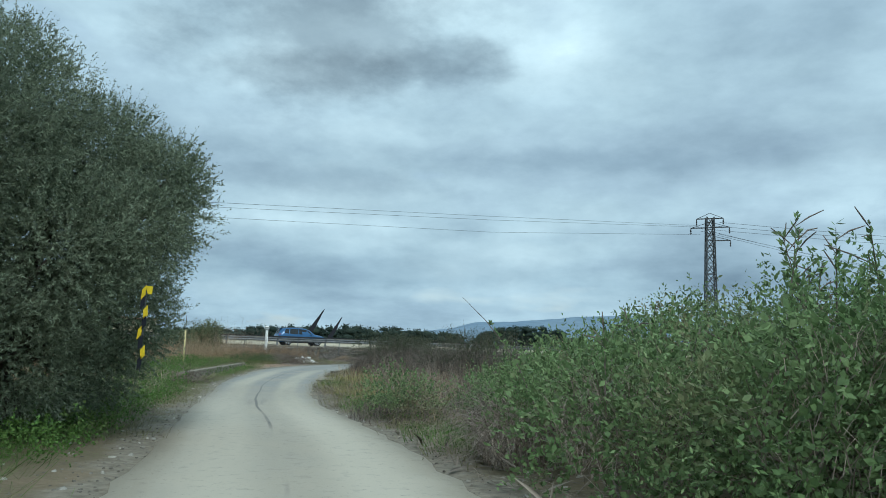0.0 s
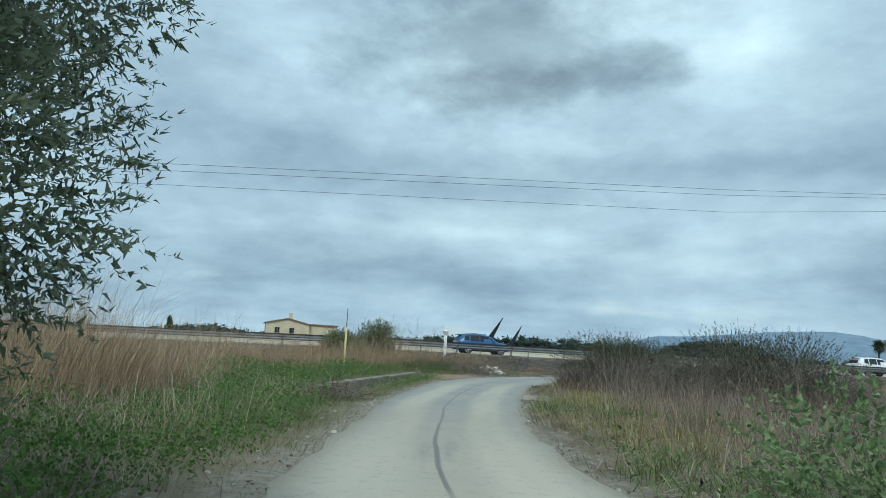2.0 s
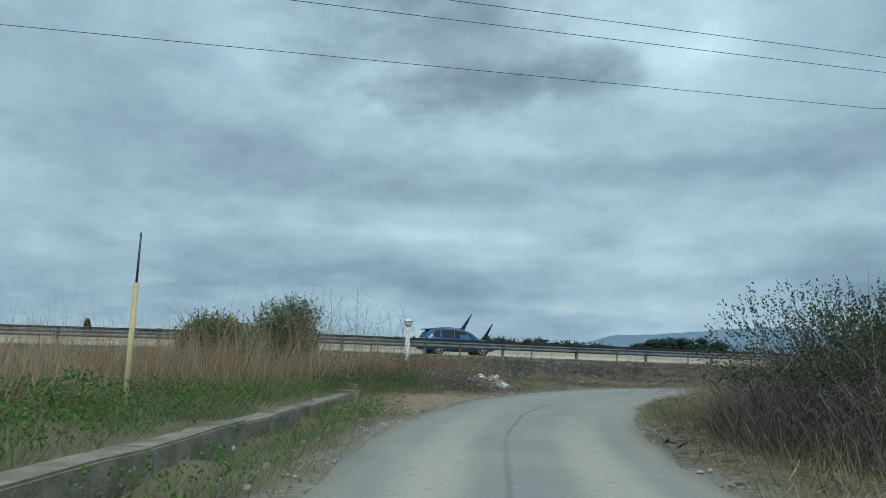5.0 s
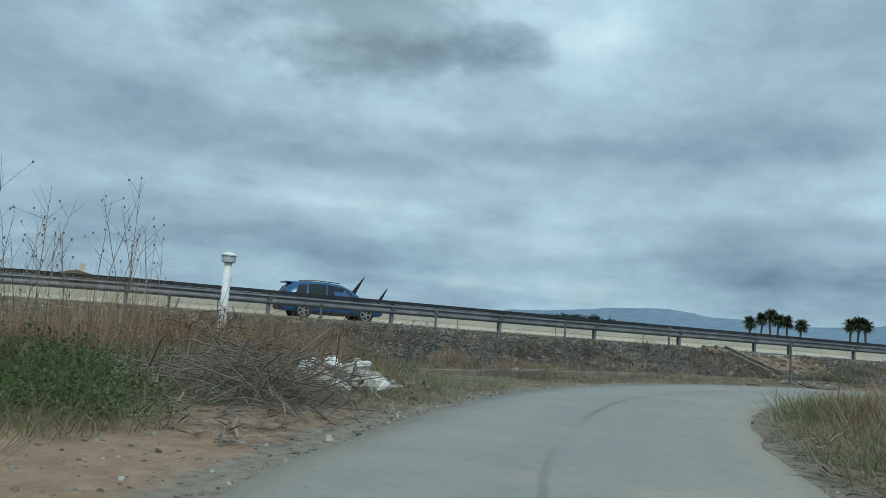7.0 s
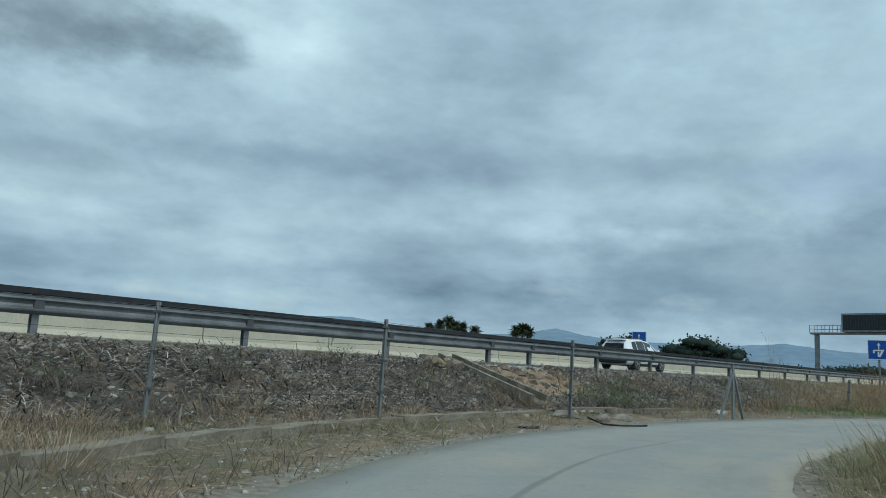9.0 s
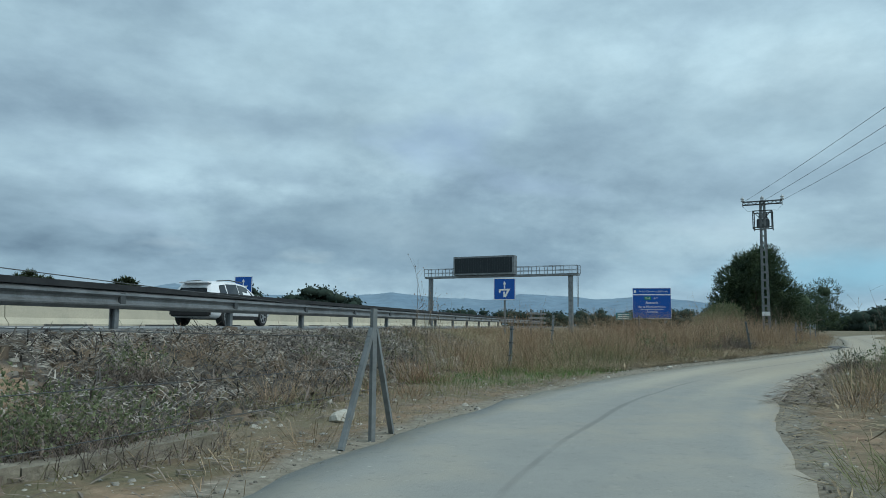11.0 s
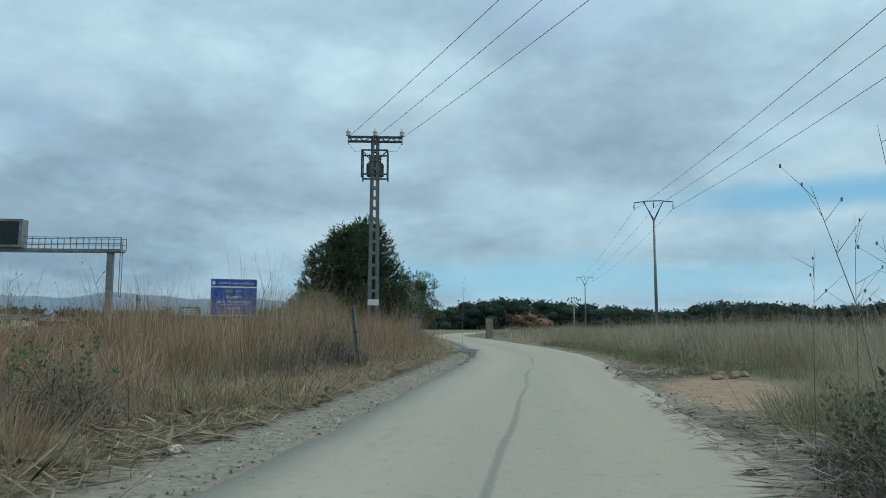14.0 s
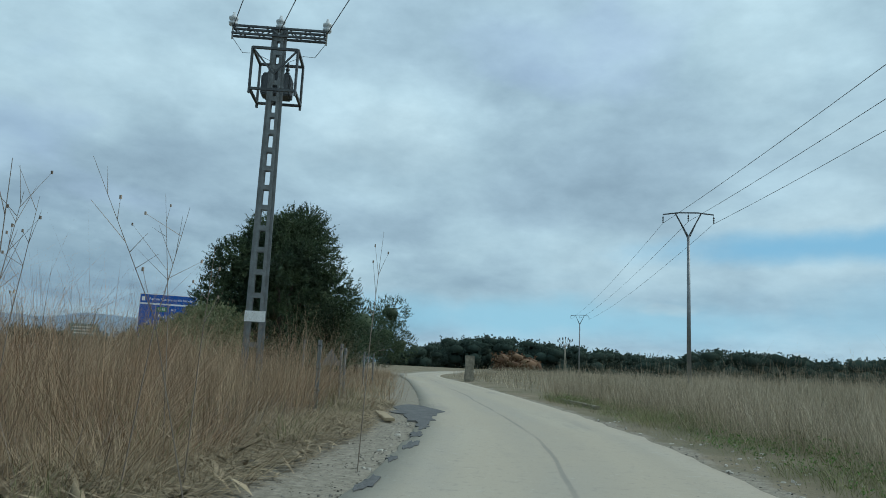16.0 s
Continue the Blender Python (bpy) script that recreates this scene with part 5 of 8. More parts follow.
# loose gravel along both edges
for side, seed in ((1, 48), (-1, 75)):
    stones("gravel", 4200, beside(12, 125, -0.15, 0.8, side), zone(lambda x, y, a, e, side: e > -0.25), BANKSTONE, "loose gravel along the lane's edge", (0.005, 0.015), seed)
    stones("edge_stones", 700, beside(12, 125, 0.05, 1.6, side), ALL, STONE, "pale stones along the verge", (0.012, 0.035), seed + 1)
litter("brush_litter", 2600, within(-14, -10.4, 48.5, 55.0), zone(lambda x, y, a, e, side: e > 0.3), TWIG, "twigs scattered round the brush piles", (0.06, 0.4), 0.003, 14, "branches", 0.06, 0.2)
stones("dirt_stones", 1500, beside(47, 62, 0.0, 3.2, 1), ALL, BANKSTONE, "stones on the red dirt", (0.006, 0.022), 50)

# last stretch, motorway side
tufts("tan_tussocks", 620, beside(86, 116, 1.6, 6.5, 1), CLEAR_OF_BANK, STRAW, "great arching tussocks of tan dry grass", (0.9, 1.7), 140, 0.13, (0.003, 0.006), (0.12, 1.5), 70, patchy=(1.2, 0.0), steps=TWO, vary=1.4)
tufts("reddish_dry_grass", 800, beside(98, 128, 2.3, 8.5, 1), CLEAR_OF_BANK, REDSTRAW, "tall reddish-brown dry grass in dense tussocks", (1.3, 2.2), 64, 0.17, (0.003, 0.007), (0.12, 1.2), 51, patchy=(0.9, 0.15), steps=TWO, vary=1.8)
tufts("feathery_grass", 800, beside(104, 128, 2.3, 7.0, 1), CLEAR_OF_BANK, STRAW, "tall feathery pale grass among the tussocks", (1.3, 2.3), 30, 0.16, (0.003, 0.006), (0.1, 0.6), 25, steps=TWO)
tufts("dark_weeds", 420, beside(88, 128, 2.0, 6.0, 1), CLEAR_OF_BANK, DARKTWIG, "dark dead weeds at the foot of the tussocks", (0.25, 0.8), 22, 0.2, (0.004, 0.008), (0.3, 1.3), 24, steps=TWO)
tufts("olive_tussocks", 200, beside(90, 128, 1.3, 7.0, 1), CLEAR_OF_BANK, OLDGRASS, "dull green grass between the dry tussocks", (0.5, 1.1), 30, 0.16, (0.003, 0.007), (0.3, 1.4), 20, steps=TWO)
tufts("brown_tussocks", 260, beside(86, 126, 1.8, 8.0, 1), CLEAR_OF_BANK, TWIG, "grey-brown dead weeds between the tussocks", (0.5, 1.2), 18, 0.18, (0.004, 0.008), (0.2, 1.1), 60, patchy=(1.0, 0.0), steps=TWO)
tufts("far_dry_grass", 1100, beside(124, 175, 0.9, 14, 1), ALL, STRAW, "dry grass further along the lane", (0.8, 1.3), 14, 0.25, (0.008, 0.014), (0.1, 0.7), 52, steps=(0.0,))
tufts("back_dry_grass", 1000, beside(88, 128, 8, 20, 1), CLEAR_OF_BANK, STRAW, "dry grass towards the motorway", (0.6, 1.1), 14, 0.2, (0.005, 0.01), (0.1, 0.7), 76, steps=(0.0,))
tufts("mixed_weeds", 230, beside(84, 102, 0.9, 8, 1), CLEAR_OF_BANK, OLDGRASS, "grey-green weeds among dry stalks", (0.6, 1.25), 18, 0.16, (0.004, 0.009), (0.2, 1.0), 53, steps=TWO)
tufts("green_tufts", 150, beside(86, 93, 0.8, 2.6, 1), ALL, GRASS, "fresh green grass tufts", (0.12, 0.34), 24, 0.14, (0.005, 0.010), (0.3, 1.2), 54, steps=TWO)
litter("cut_straw", 15000, beside(92, 128, 0.75, 2.7, 1), ALL, PALESTRAW, "flattened straw beside the lane", (0.15, 0.55), 0.0026, 55, "straw", 0.06, 0.14)
stones("shoulder_gravel", 3000, beside(94, 128, 0.0, 1.1, 1), ALL, BANKSTONE, "loose grey gravel on the shoulder", (0.004, 0.010), 13)
tufts("flattened_grass", 800, beside(90, 128, 1.0, 2.6, 1), ALL, PALESTRAW, "dry grass lying over towards the lane", (0.3, 0.65), 18, 0.16, (0.003, 0.006), (1.1, 2.4), 56, steps=TWO)

# field side of the lane, first stretch
tufts("brown_stalks", 1400, beside(27, 60, 2.0, 12, -1), ALL, TWIG, "brown dead weed stalks", (0.8, 1.5), 13, 0.18, (0.004, 0.009), (0.1, 0.8), 61, steps=TWO, patchy=(1.5, -0.15))
tufts("field_dry_grass", 1100, beside(22, 60, 1.0, 13, -1), ALL, STRAW, "dry grass among the weeds", (0.5, 1.1), 14, 0.16, (0.004, 0.009), (0.2, 0.9), 62, steps=TWO)
tufts("field_weeds", 1000, beside(18, 60, 0.35, 5, -1), ALL, OLDGRASS, "dull green weeds on the verge", (0.15, 0.45), 15, 0.15, (0.005, 0.011), (0.3, 1.2), 63, steps=TWO)
tufts("field_green", 1100, beside(18, 36, 0.45, 4.0, -1), ALL, GRASS, "patches of fresh green weeds", (0.14, 0.4), 16, 0.15, (0.007, 0.014), (0.4, 1.2), 64, patchy=(1.5, 0.0), steps=TWO)
litter("dead_stalks", 6000, beside(16, 58, 0.1, 2.4, -1), ALL, TWIG, "dry stalks lying along the verge", (0.08, 0.4), 0.0035, 65, "straw", 0.08, 0.2)
tufts("verge_straw", 700, beside(24, 46, 0.25, 2.6, -1), ALL, PALESTRAW, "short pale straw on the verge", (0.1, 0.34), 18, 0.16, (0.003, 0.006), (0.5, 1.6), 101, steps=TWO)
tufts("yellow_tuft", 70, beside(28, 40, 0.5, 2.2, -1), ALL, YELLOWGRASS, "yellow-green grass clumps by the slab", (0.2, 0.5), 34, 0.16, (0.005, 0.009), (0.3, 1.2), 66, steps=TWO)
# inside of the bend
tufts("bend_grass", 750, beside(48, 80, 0.35, 2.6, -1), ALL, OLDGRASS, "tangled yellow-green grass inside the bend", (0.3, 0.65), 22, 0.14, (0.004, 0.009), (0.4, 1.4), 67, steps=TWO)
tufts("bend_dry_grass", 1000, beside(48, 92, 0.9, 5.0, -1), ALL, STRAW, "dry grass inside the bend", (0.7, 1.25), 18, 0.16, (0.004, 0.008), (0.2, 1.0), 68, steps=TWO, patchy=(1.3, -0.15))
litter("bend_straw", 4000, beside(44, 94, 0.02, 1.5, -1), ALL, PALESTRAW, "straw strewn along the inner edge", (0.1, 0.4), 0.003, 69, "straw", 0.05, 0.14)
# field side, last stretch
tufts("verge_weeds", 1500, beside(88, 136, 0.8, 3.2, -1), NO_DIRT, OLDGRASS, "grey-green verge weeds", (0.18, 0.6), 15, 0.16, (0.004, 0.009), (0.3, 1.3), 71, steps=TWO)
tufts("ledge_stalks", 300, within(16.5, 28.0, 70.0, 72.4), zone(lambda x, y, a, e, side: e > 1.1), TWIG, "grey-brown dead weeds round the concrete ledge", (0.35, 0.8), 22, 0.16, (0.003, 0.006), (0.3, 1.2), 100, steps=TWO)
tufts("ledge_weeds", 260, within(16.5, 27.0, 70.9, 72.9), zone(lambda x, y, a, e, side: e > 0.9), OLDGRASS, "dull weeds before the concrete ledge", (0.3, 0.7), 24, 0.16, (0.003, 0.007), (0.3, 1.3), 12, steps=TWO)
tufts("verge_green", 700, beside(104, 130, 0.8, 3.0, -1), NO_DIRT, GRASS, "low green weeds on the verge", (0.1, 0.28), 16, 0.15, (0.005, 0.010), (0.4, 1.3), 77, patchy=(1.6, 0.1), steps=TWO)
tufts("pale_field_grass", 2000, beside(92, 140, 1.9, 15, -1), zone(lambda x, y, a, e, side: np.hypot((x - 29.5) / 4.5, (y - 71.8) / 2.0) > 1), FIELDSTRAW, "pale dry field grass", (1.2, 1.75), 16, 0.24, (0.004, 0.009), (0.1, 0.8), 72, steps=TWO)
tufts("tall_field_edge", 1100, beside(94, 142, 1.7, 4.6, -1), zone(lambda x, y, a, e, side: np.hypot((x - 29.5) / 4.5, (y - 71.8) / 2.0) > 1), FIELDSTRAW, "tall hazy pale grass at the field's edge", (1.0, 1.6), 30, 0.2, (0.003, 0.006), (0.1, 0.9), 88, steps=TWO, patchy=(1.3, -0.2))
tufts("far_field_grass", 2400, within(58, 150, 34, 96), zone(lambda x, y, a, e, side: (side < 0) & (e > 1.5)), FIELDSTRAW, "pale dry grass of the far field", (1.1, 1.5), 10, 0.4, (0.02, 0.036), (0.1, 0.5), 73, steps=(0.0,))
litter("verge_twigs", 4200, beside(86, 112, -0.25, 1.8, -1), NO_DIRT, TWIG, "dry twigs on the verge", (0.08, 0.5), 0.004, 74, "branches", 0.06, 0.15)


# ---- bushes and stems ----
mound("dark_bramble_bush", (-3.3, 41.8), (2.3, 3.9, 1.8), "dark tangled bramble bush with few leaves", 81, 9500, 7500, DARKLEAF, (0.02, 0.045), tall=1.25)
mound("dark_bramble_bush", (0.6, 37.5), (2.8, 3.4, 2.0), "dark bramble bush behind dry grass", 82, 8500, 5200, DARKLEAF, (0.02, 0.045), tall=1.3)
mound("dead_bramble", (2.8, 15.9), (0.55, 1.3, 1.05), "brown dead bramble tangle at the hedge's end", 181, 4200, 420, BRAMBLE, (0.025, 0.05), TWIG)
mound("dead_bramble", (2.8, 19.0), (0.9, 1.6, 1.2), "dark bramble tangle with few leaves beside the lane", 185, 4200, 700, BRAMBLE, (0.025, 0.05))
mound("weed_clump", (0.6, 20.5), (1.0, 1.4, 0.9), "green leafy weed clump on the verge", 83, 500, 500, BRAMBLE)
mound("weed_clump", (2.2, 22.0), (1.3, 1.6, 0.9), "green leafy weed clump on the verge", 84, 500, 500, BRAMBLE)
mound("dry_shrub", (2.4, 26.5), (2.0, 2.4, 1.2), "brown dry shrub on the verge", 85, 3500, 150, SHRUB, stem_mat=TWIG)
mound("dead_brush", (-13.1, 57.8), (1.3, 1.0, 0.55), "heap of bare dead brush at the bank", 78, 1500, 60, SHRUB)
mound("dead_brush", (-14.9, 56.8), (1.2, 1.1, 0.7), "heap of bare dead brush at the bank", 79, 1500, 60, SHRUB, stem_mat=TWIG)
mound("tan_tussock", (-11.6, 63.2), (0.6, 0.5, 0.75), "tan grass tussock on the bank", 80, 700, 5, SHRUB, stem_mat=STRAW, category="grass")
mound("dead_brush", (31.8, 80.9), (1.3, 0.9, 1.25), "dark dead brush in the tussocks", 95, 2200, 60, SHRUB)
mound("dead_brush", (28.4, 80.2), (1.2, 0.8, 0.85), "dark dead brush in the tussocks", 96, 1800, 60, SHRUB)
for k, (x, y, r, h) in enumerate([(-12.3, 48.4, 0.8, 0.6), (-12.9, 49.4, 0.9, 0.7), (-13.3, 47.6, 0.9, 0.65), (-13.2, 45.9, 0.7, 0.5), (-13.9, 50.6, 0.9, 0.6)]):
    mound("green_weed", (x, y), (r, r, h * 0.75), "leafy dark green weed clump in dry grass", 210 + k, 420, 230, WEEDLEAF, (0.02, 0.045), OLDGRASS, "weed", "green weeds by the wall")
mound("dark_weed", (22.4, 79.2), (0.75, 0.6, 0.95), "dark dried weed among pale grass", 86, 1100, 120, SHRUB)
mound("weed_bush", (17.5, 70.3), (1.5, 0.9, 0.75), "dull green weed bush by the lane", 87, 2200, 350, SHRUB)
mound("weed_bush", (21.4, 72.55), (1.7, 0.4, 0.5), "dull grey-green weeds before the concrete ledge", 90, 1500, 220, DARKLEAF, (0.02, 0.04))
mound("weed_bush", (38.5, 73.0), (2.4, 1.0, 0.65), "dull green weed bush by the lane", 88, 1800, 400, SHRUB)
mound("dry_shrub", (21.5, 68.8), (2.6, 1.6, 1.2), "bare brown shrub by the concrete ledge", 89, 3200, 100, SHRUB, stem_mat=TWIG)


def leafy_shrub(at, radii, label, seed, mat, shoots=1500):
    rng = np.random.default_rng(seed)
    z = land_at(*at)
    clumps = random_clumps(rng, (at[0], at[1], z + radii[2]), (radii[0] * 0.7, radii[1] * 0.7, radii[2] * 0.75), 9, (radii[0] * 0.35, radii[0] * 0.5))
    return tree("shrub", (at[0], at[1], z), clumps, mat, label, seed, shoots, dict(leaves=11, length=(0.25, 0.6), leaf=(0.06, 0.10), slim=0.17), 0.05, 0.3, core=0.3, category="shrub", upward=1.2)


leafy_shrub((-17.5, 47.6), (1.3, 1.2, 0.8), "grey-green leafy shrub in dry grass", 91, SHRUB)
leafy_shrub((-17.0, 50.0), (1.5, 1.2, 1.1), "leafy olive-green shrub in dry grass", 92, SHRUB)


def stalk_group(at, many, spread, height, label, seed, heads=True, mat=None):
    """Tall bare stalks that fork near the top."""
    rng = np.random.default_rng(seed)
    z = land_at(*at)
    ob = thing("dead_stalks", (at[0], at[1], z), label, "dead plant", "tall dead stalks")
    for _ in range(many):
        bm = bmesh.new()
        p = Vector((rng.normal(0, spread), rng.normal(0, spread), 0))
        h = rng.uniform(*height)
        lean = Vector((rng.normal(0, 0.16), rng.normal(0, 0.16), 0)) * h
        q1, q2 = p + lean * 0.4 + Vector((0, 0, h * 0.55)), p + lean + Vector((0, 0, h))
        tube(bm, [p, q1, q2], [0.006, 0.004, 0.0015], 4, False)
        for _ in range(int(rng.integers(4, 10))):
            u = rng.uniform(0.0, 0.9)
            c = q1.lerp(q2, u)
            tip = c + Vector((rng.normal(0, 0.16), rng.normal(0, 0.16), rng.uniform(0.1, 0.4))) * h * 0.4
            tube(bm, [c, tip], [0.0028, 0.0012], 3, False)
            if heads and rng.uniform() < 0.5:
                box(bm, tip - Vector((0.006, 0.006, 0.012)), tip + Vector((0.006, 0.006, 0.014)))
        part("stalk", bm, mat or TWIG, ob)
    return ob


stalk_group((-14.6, 48.6), 26, 0.6, (1.5, 2.7), "tall bare dead stalks beside the shrub", 101)
stalk_group((-14.3, 50.4), 26, 0.6, (1.3, 2.4), "tall bare dead stalks with dry heads", 102)
stalk_group((-13.5, 51.3), 6, 0.3, (1.4, 2.1), "thin leaning dead stalks", 103)
stalk_group((9.5, 76.6), 6, 0.5, (1.6, 2.4), "thin bare dead stalks above the grass", 104)
stalk_group((23.6, 71.9), 10, 0.6, (1.5, 2.4), "bare twiggy dead stalks by the lane", 105)
stalk_group((33.0, 66.5), 6, 0.9, (1.6, 2.6), "bare twiggy dead stalks in the field", 106)
stalk_group((36.0, 81.5), 9, 1.2, (1.9, 2.7), "tall twiggy dead stalks above the grass", 115)
stalk_group((33.0, 80.6), 9, 1.2, (1.7, 2.4), "tall twiggy dead stalks above the grass", 116)
stalk_group((28.0, 84.0), 7, 1.6, (1.3, 2.0), "thin dead stalks above the dry grass", 107)
stalk_group((-1.0, 43.0), 6, 0.9, (1.5, 2.2), "leafless shoots above the bramble", 110, True, DARKTWIG)


def brush_pile(at, radii, many, label, seed, mat):
    rng = np.random.default_rng(seed)
    z = land_at(*at)
    ob = thing("brush_pile", (at[0], at[1], z), label, "brush pile", "piles of cut branches")
    for _ in range(many):
        bm = bmesh.new()
        t, r = rng.uniform(0, 6.28), math.sqrt(rng.uniform(0, 1))
        c = Vector((math.cos(t) * r * radii[0], math.sin(t) * r * radii[1], radii[2] * (1 - r * r) * rng.uniform(0.1, 1)))
        d = Vector((rng.normal(0, 1), rng.normal(0, 1), rng.normal(0, 0.35))).normalized() * rng.uniform(0.3, 0.95)
        tube(bm, [c - d, c - d * 0.3 + Vector(rng.normal(0, 0.09, 3)), c + d * 0.4 + Vector(rng.normal(0, 0.09, 3)), c + d], [0.008, 0.007, 0.005, 0.002], 4, False)
        part("branch", bm, mat, ob)
    n = many * 6
    p = np.stack([rng.normal(0, radii[0] * 0.5, n), rng.normal(0, radii[1] * 0.5, n), np.abs(rng.normal(0, radii[2] * 0.3, n))], 1)
    v, f = blades(p, rng.uniform(0.1, 0.4, n), rng.uniform(0.003, 0.007, n), rng.uniform(0.9, 2.2, n), rng)
    tagged(bulk("twig_tangle", v, f, TWIG, ob), kind="stuff")
    return ob


brush_pile((-13.0, 52.9), (1.7, 1.5, 0.6), 240, "pile of pale cut branches by the lane", 111, TWIG)
brush_pile((-14.4, 54.9), (1.7, 1.5, 0.75), 200, "pile of rusty dead branches", 112, RUST)
brush_pile((-12.3, 51.2), (1.3, 1.2, 0.45), 220, "low pile of pale cut branches by the lane", 118, TWIG)
brush_pile((-7.9, 29.2), (0.5, 1.0, 0.4), 150, "heap of brown dead canes where the low wall begins", 119, TWIG)
brush_pile((-14.8, 58.3), (1.5, 1.2, 0.5), 120, "dark heap of dead branches near the vent", 113, DARKTWIG)

# ---- far woods and hills ----


def bearing(az, dist, z=0.0, eye=(0, 55)):
    return (eye[0] + dist * math.cos(radians(az)), eye[1] + dist * math.sin(radians(az)), z)


def far_wood(name, az0, az1, dist, depth, tops, label, seed, many, mat=None, eye=(0, 55), crown=(1.6, 3.4)):
    """A belt of far trees: broken leafy crowns from the ground up to a given skyline."""
    rng = np.random.default_rng(seed)
    ball = bmesh.new()
    bmesh.ops.create_icosphere(ball, subdivisions=1, radius=1)
    unit = np.array([v.co for v in ball.verts])
    tri = np.array([[v.index for v in f.verts] for f in ball.faces])
    ball.free()
    pts, ways, cv, cf = [], [], [], []
    for k in range(many):
        u = (k + rng.uniform()) / many
        d = dist + rng.uniform(0, depth)
        top = np.interp(u, np.linspace(0, 1, len(tops)), tops) * d / dist * rng.choice([rng.uniform(0.55, 0.85), rng.uniform(0.85, 1.05)])
        r = rng.uniform(*crown)
        x, y, _ = bearing(az0 + (az1 - az0) * u, d, 0, eye)
        for z in np.arange(top - r * 0.6, 0.3, -r * 1.0)[:3]:
            c = np.array([x + rng.normal(0, r * 0.45), y + rng.normal(0, r * 0.45), z])
            shape = np.array([r * rng.uniform(0.9, 1.4), r * rng.uniform(0.9, 1.4), r * rng.uniform(0.5, 0.75)])
            cf.append(tri + len(cv) * len(unit))
            cv.append(c + unit * shape * rng.uniform(0.72, 0.95, (len(unit), 1)))
            n = 24
            w = rng.normal(0, 1, (n, 3))
            w /= np.linalg.norm(w, axis=1)[:, None]
            w[:, 2] = np.maximum(w[:, 2], -0.5)
            pts.append(c + w * shape * rng.uniform(0.82, 1.04, (n, 1)))
            ways.append(w)
    v, f = sprays(np.concatenate(pts), np.concatenate(ways), rng, leaves=6, length=(0.2, 0.9), leaf=(0.3, 0.65), slim=0.5, spread=1.6)
    lump = np.concatenate(cv)
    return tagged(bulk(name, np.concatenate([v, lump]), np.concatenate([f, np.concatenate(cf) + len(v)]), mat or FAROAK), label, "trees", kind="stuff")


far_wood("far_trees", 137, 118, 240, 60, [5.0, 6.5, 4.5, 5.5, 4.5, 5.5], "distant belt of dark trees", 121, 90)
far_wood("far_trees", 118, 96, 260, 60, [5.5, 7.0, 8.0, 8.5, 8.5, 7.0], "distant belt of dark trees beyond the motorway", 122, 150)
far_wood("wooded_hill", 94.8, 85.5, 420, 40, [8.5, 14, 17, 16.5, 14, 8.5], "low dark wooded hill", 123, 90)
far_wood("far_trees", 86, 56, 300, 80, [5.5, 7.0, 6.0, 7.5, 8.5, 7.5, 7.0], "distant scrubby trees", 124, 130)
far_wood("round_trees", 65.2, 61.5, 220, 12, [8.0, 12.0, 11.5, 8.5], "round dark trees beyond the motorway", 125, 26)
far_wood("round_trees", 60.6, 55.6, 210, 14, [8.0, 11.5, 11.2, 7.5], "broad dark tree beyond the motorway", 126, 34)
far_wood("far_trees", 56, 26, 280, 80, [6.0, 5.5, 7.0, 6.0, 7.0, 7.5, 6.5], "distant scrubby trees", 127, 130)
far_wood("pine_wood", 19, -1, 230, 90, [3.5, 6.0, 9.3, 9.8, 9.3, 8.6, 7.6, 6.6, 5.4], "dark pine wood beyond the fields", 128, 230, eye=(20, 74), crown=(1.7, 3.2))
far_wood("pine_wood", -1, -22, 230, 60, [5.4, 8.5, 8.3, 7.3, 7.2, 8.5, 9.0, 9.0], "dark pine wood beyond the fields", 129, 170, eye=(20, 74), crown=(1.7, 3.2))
far_wood("russet_trees", 10.4, 8.9, 190, 10, [4.5, 5.6, 4.5], "russet autumn trees before the pine wood", 130, 9, RUST, eye=(20, 74))


def mountain_range():
    sky = [(150, 0.5), (138, 0.6), (125, 0.6), (110, 0.8), (99, 1.2), (96.3, 1.55), (94.2, 2.1), (91.3, 2.2), (87.3, 2.65), (85, 2.8), (82.5, 2.9), (79.5, 2.5), (75, 2.25), (72.4, 2.15), (69, 2.4), (66.8, 2.95), (64.6, 2.45), (60, 2.2), (56, 2.1),
           (52, 2.35), (50.5, 2.5), (48, 2.2), (43, 2.0), (40.7, 2.45), (37, 2.3), (35, 2.05), (33, 2.15), (31.5, 2.3), (28, 1.9), (22, 1.2), (10, 0.7), (-20, 0.5), (-60, 0.5)]
    az, el = np.array(sky)[::-1].T
    a = np.arange(-60, 150, 0.35)
    e = np.interp(a, az, el) + 0.05 * lumps(a * 8, a * 0, 3, 77) + 0.03 * lumps(a * 30, a * 0, 3, 78)
    rows = []
    for k, u in enumerate((1.0, 0.72, 0.4, 0.0)):
        d = 3600 - 900 * (1 - u) + 60 * lumps(a * 5, a * 3 + k * 50, 4, 80 + k)
        z = np.tan(np.radians(e)) * 3600 * u - 30 * (1 - u)
        rows.append(np.stack([d * np.cos(np.radians(a)), 55 + d * np.sin(np.radians(a)), z], 1))
    v = np.concatenate(rows)
    n = len(a)
    i = np.concatenate([np.arange(n - 1) + k * n for k in range(3)])
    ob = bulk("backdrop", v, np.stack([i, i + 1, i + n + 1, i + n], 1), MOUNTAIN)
    return tagged(ob, "mountain range on the horizon, blue haze painted into its colour", "mountains", kind="structure")


mountain_range()


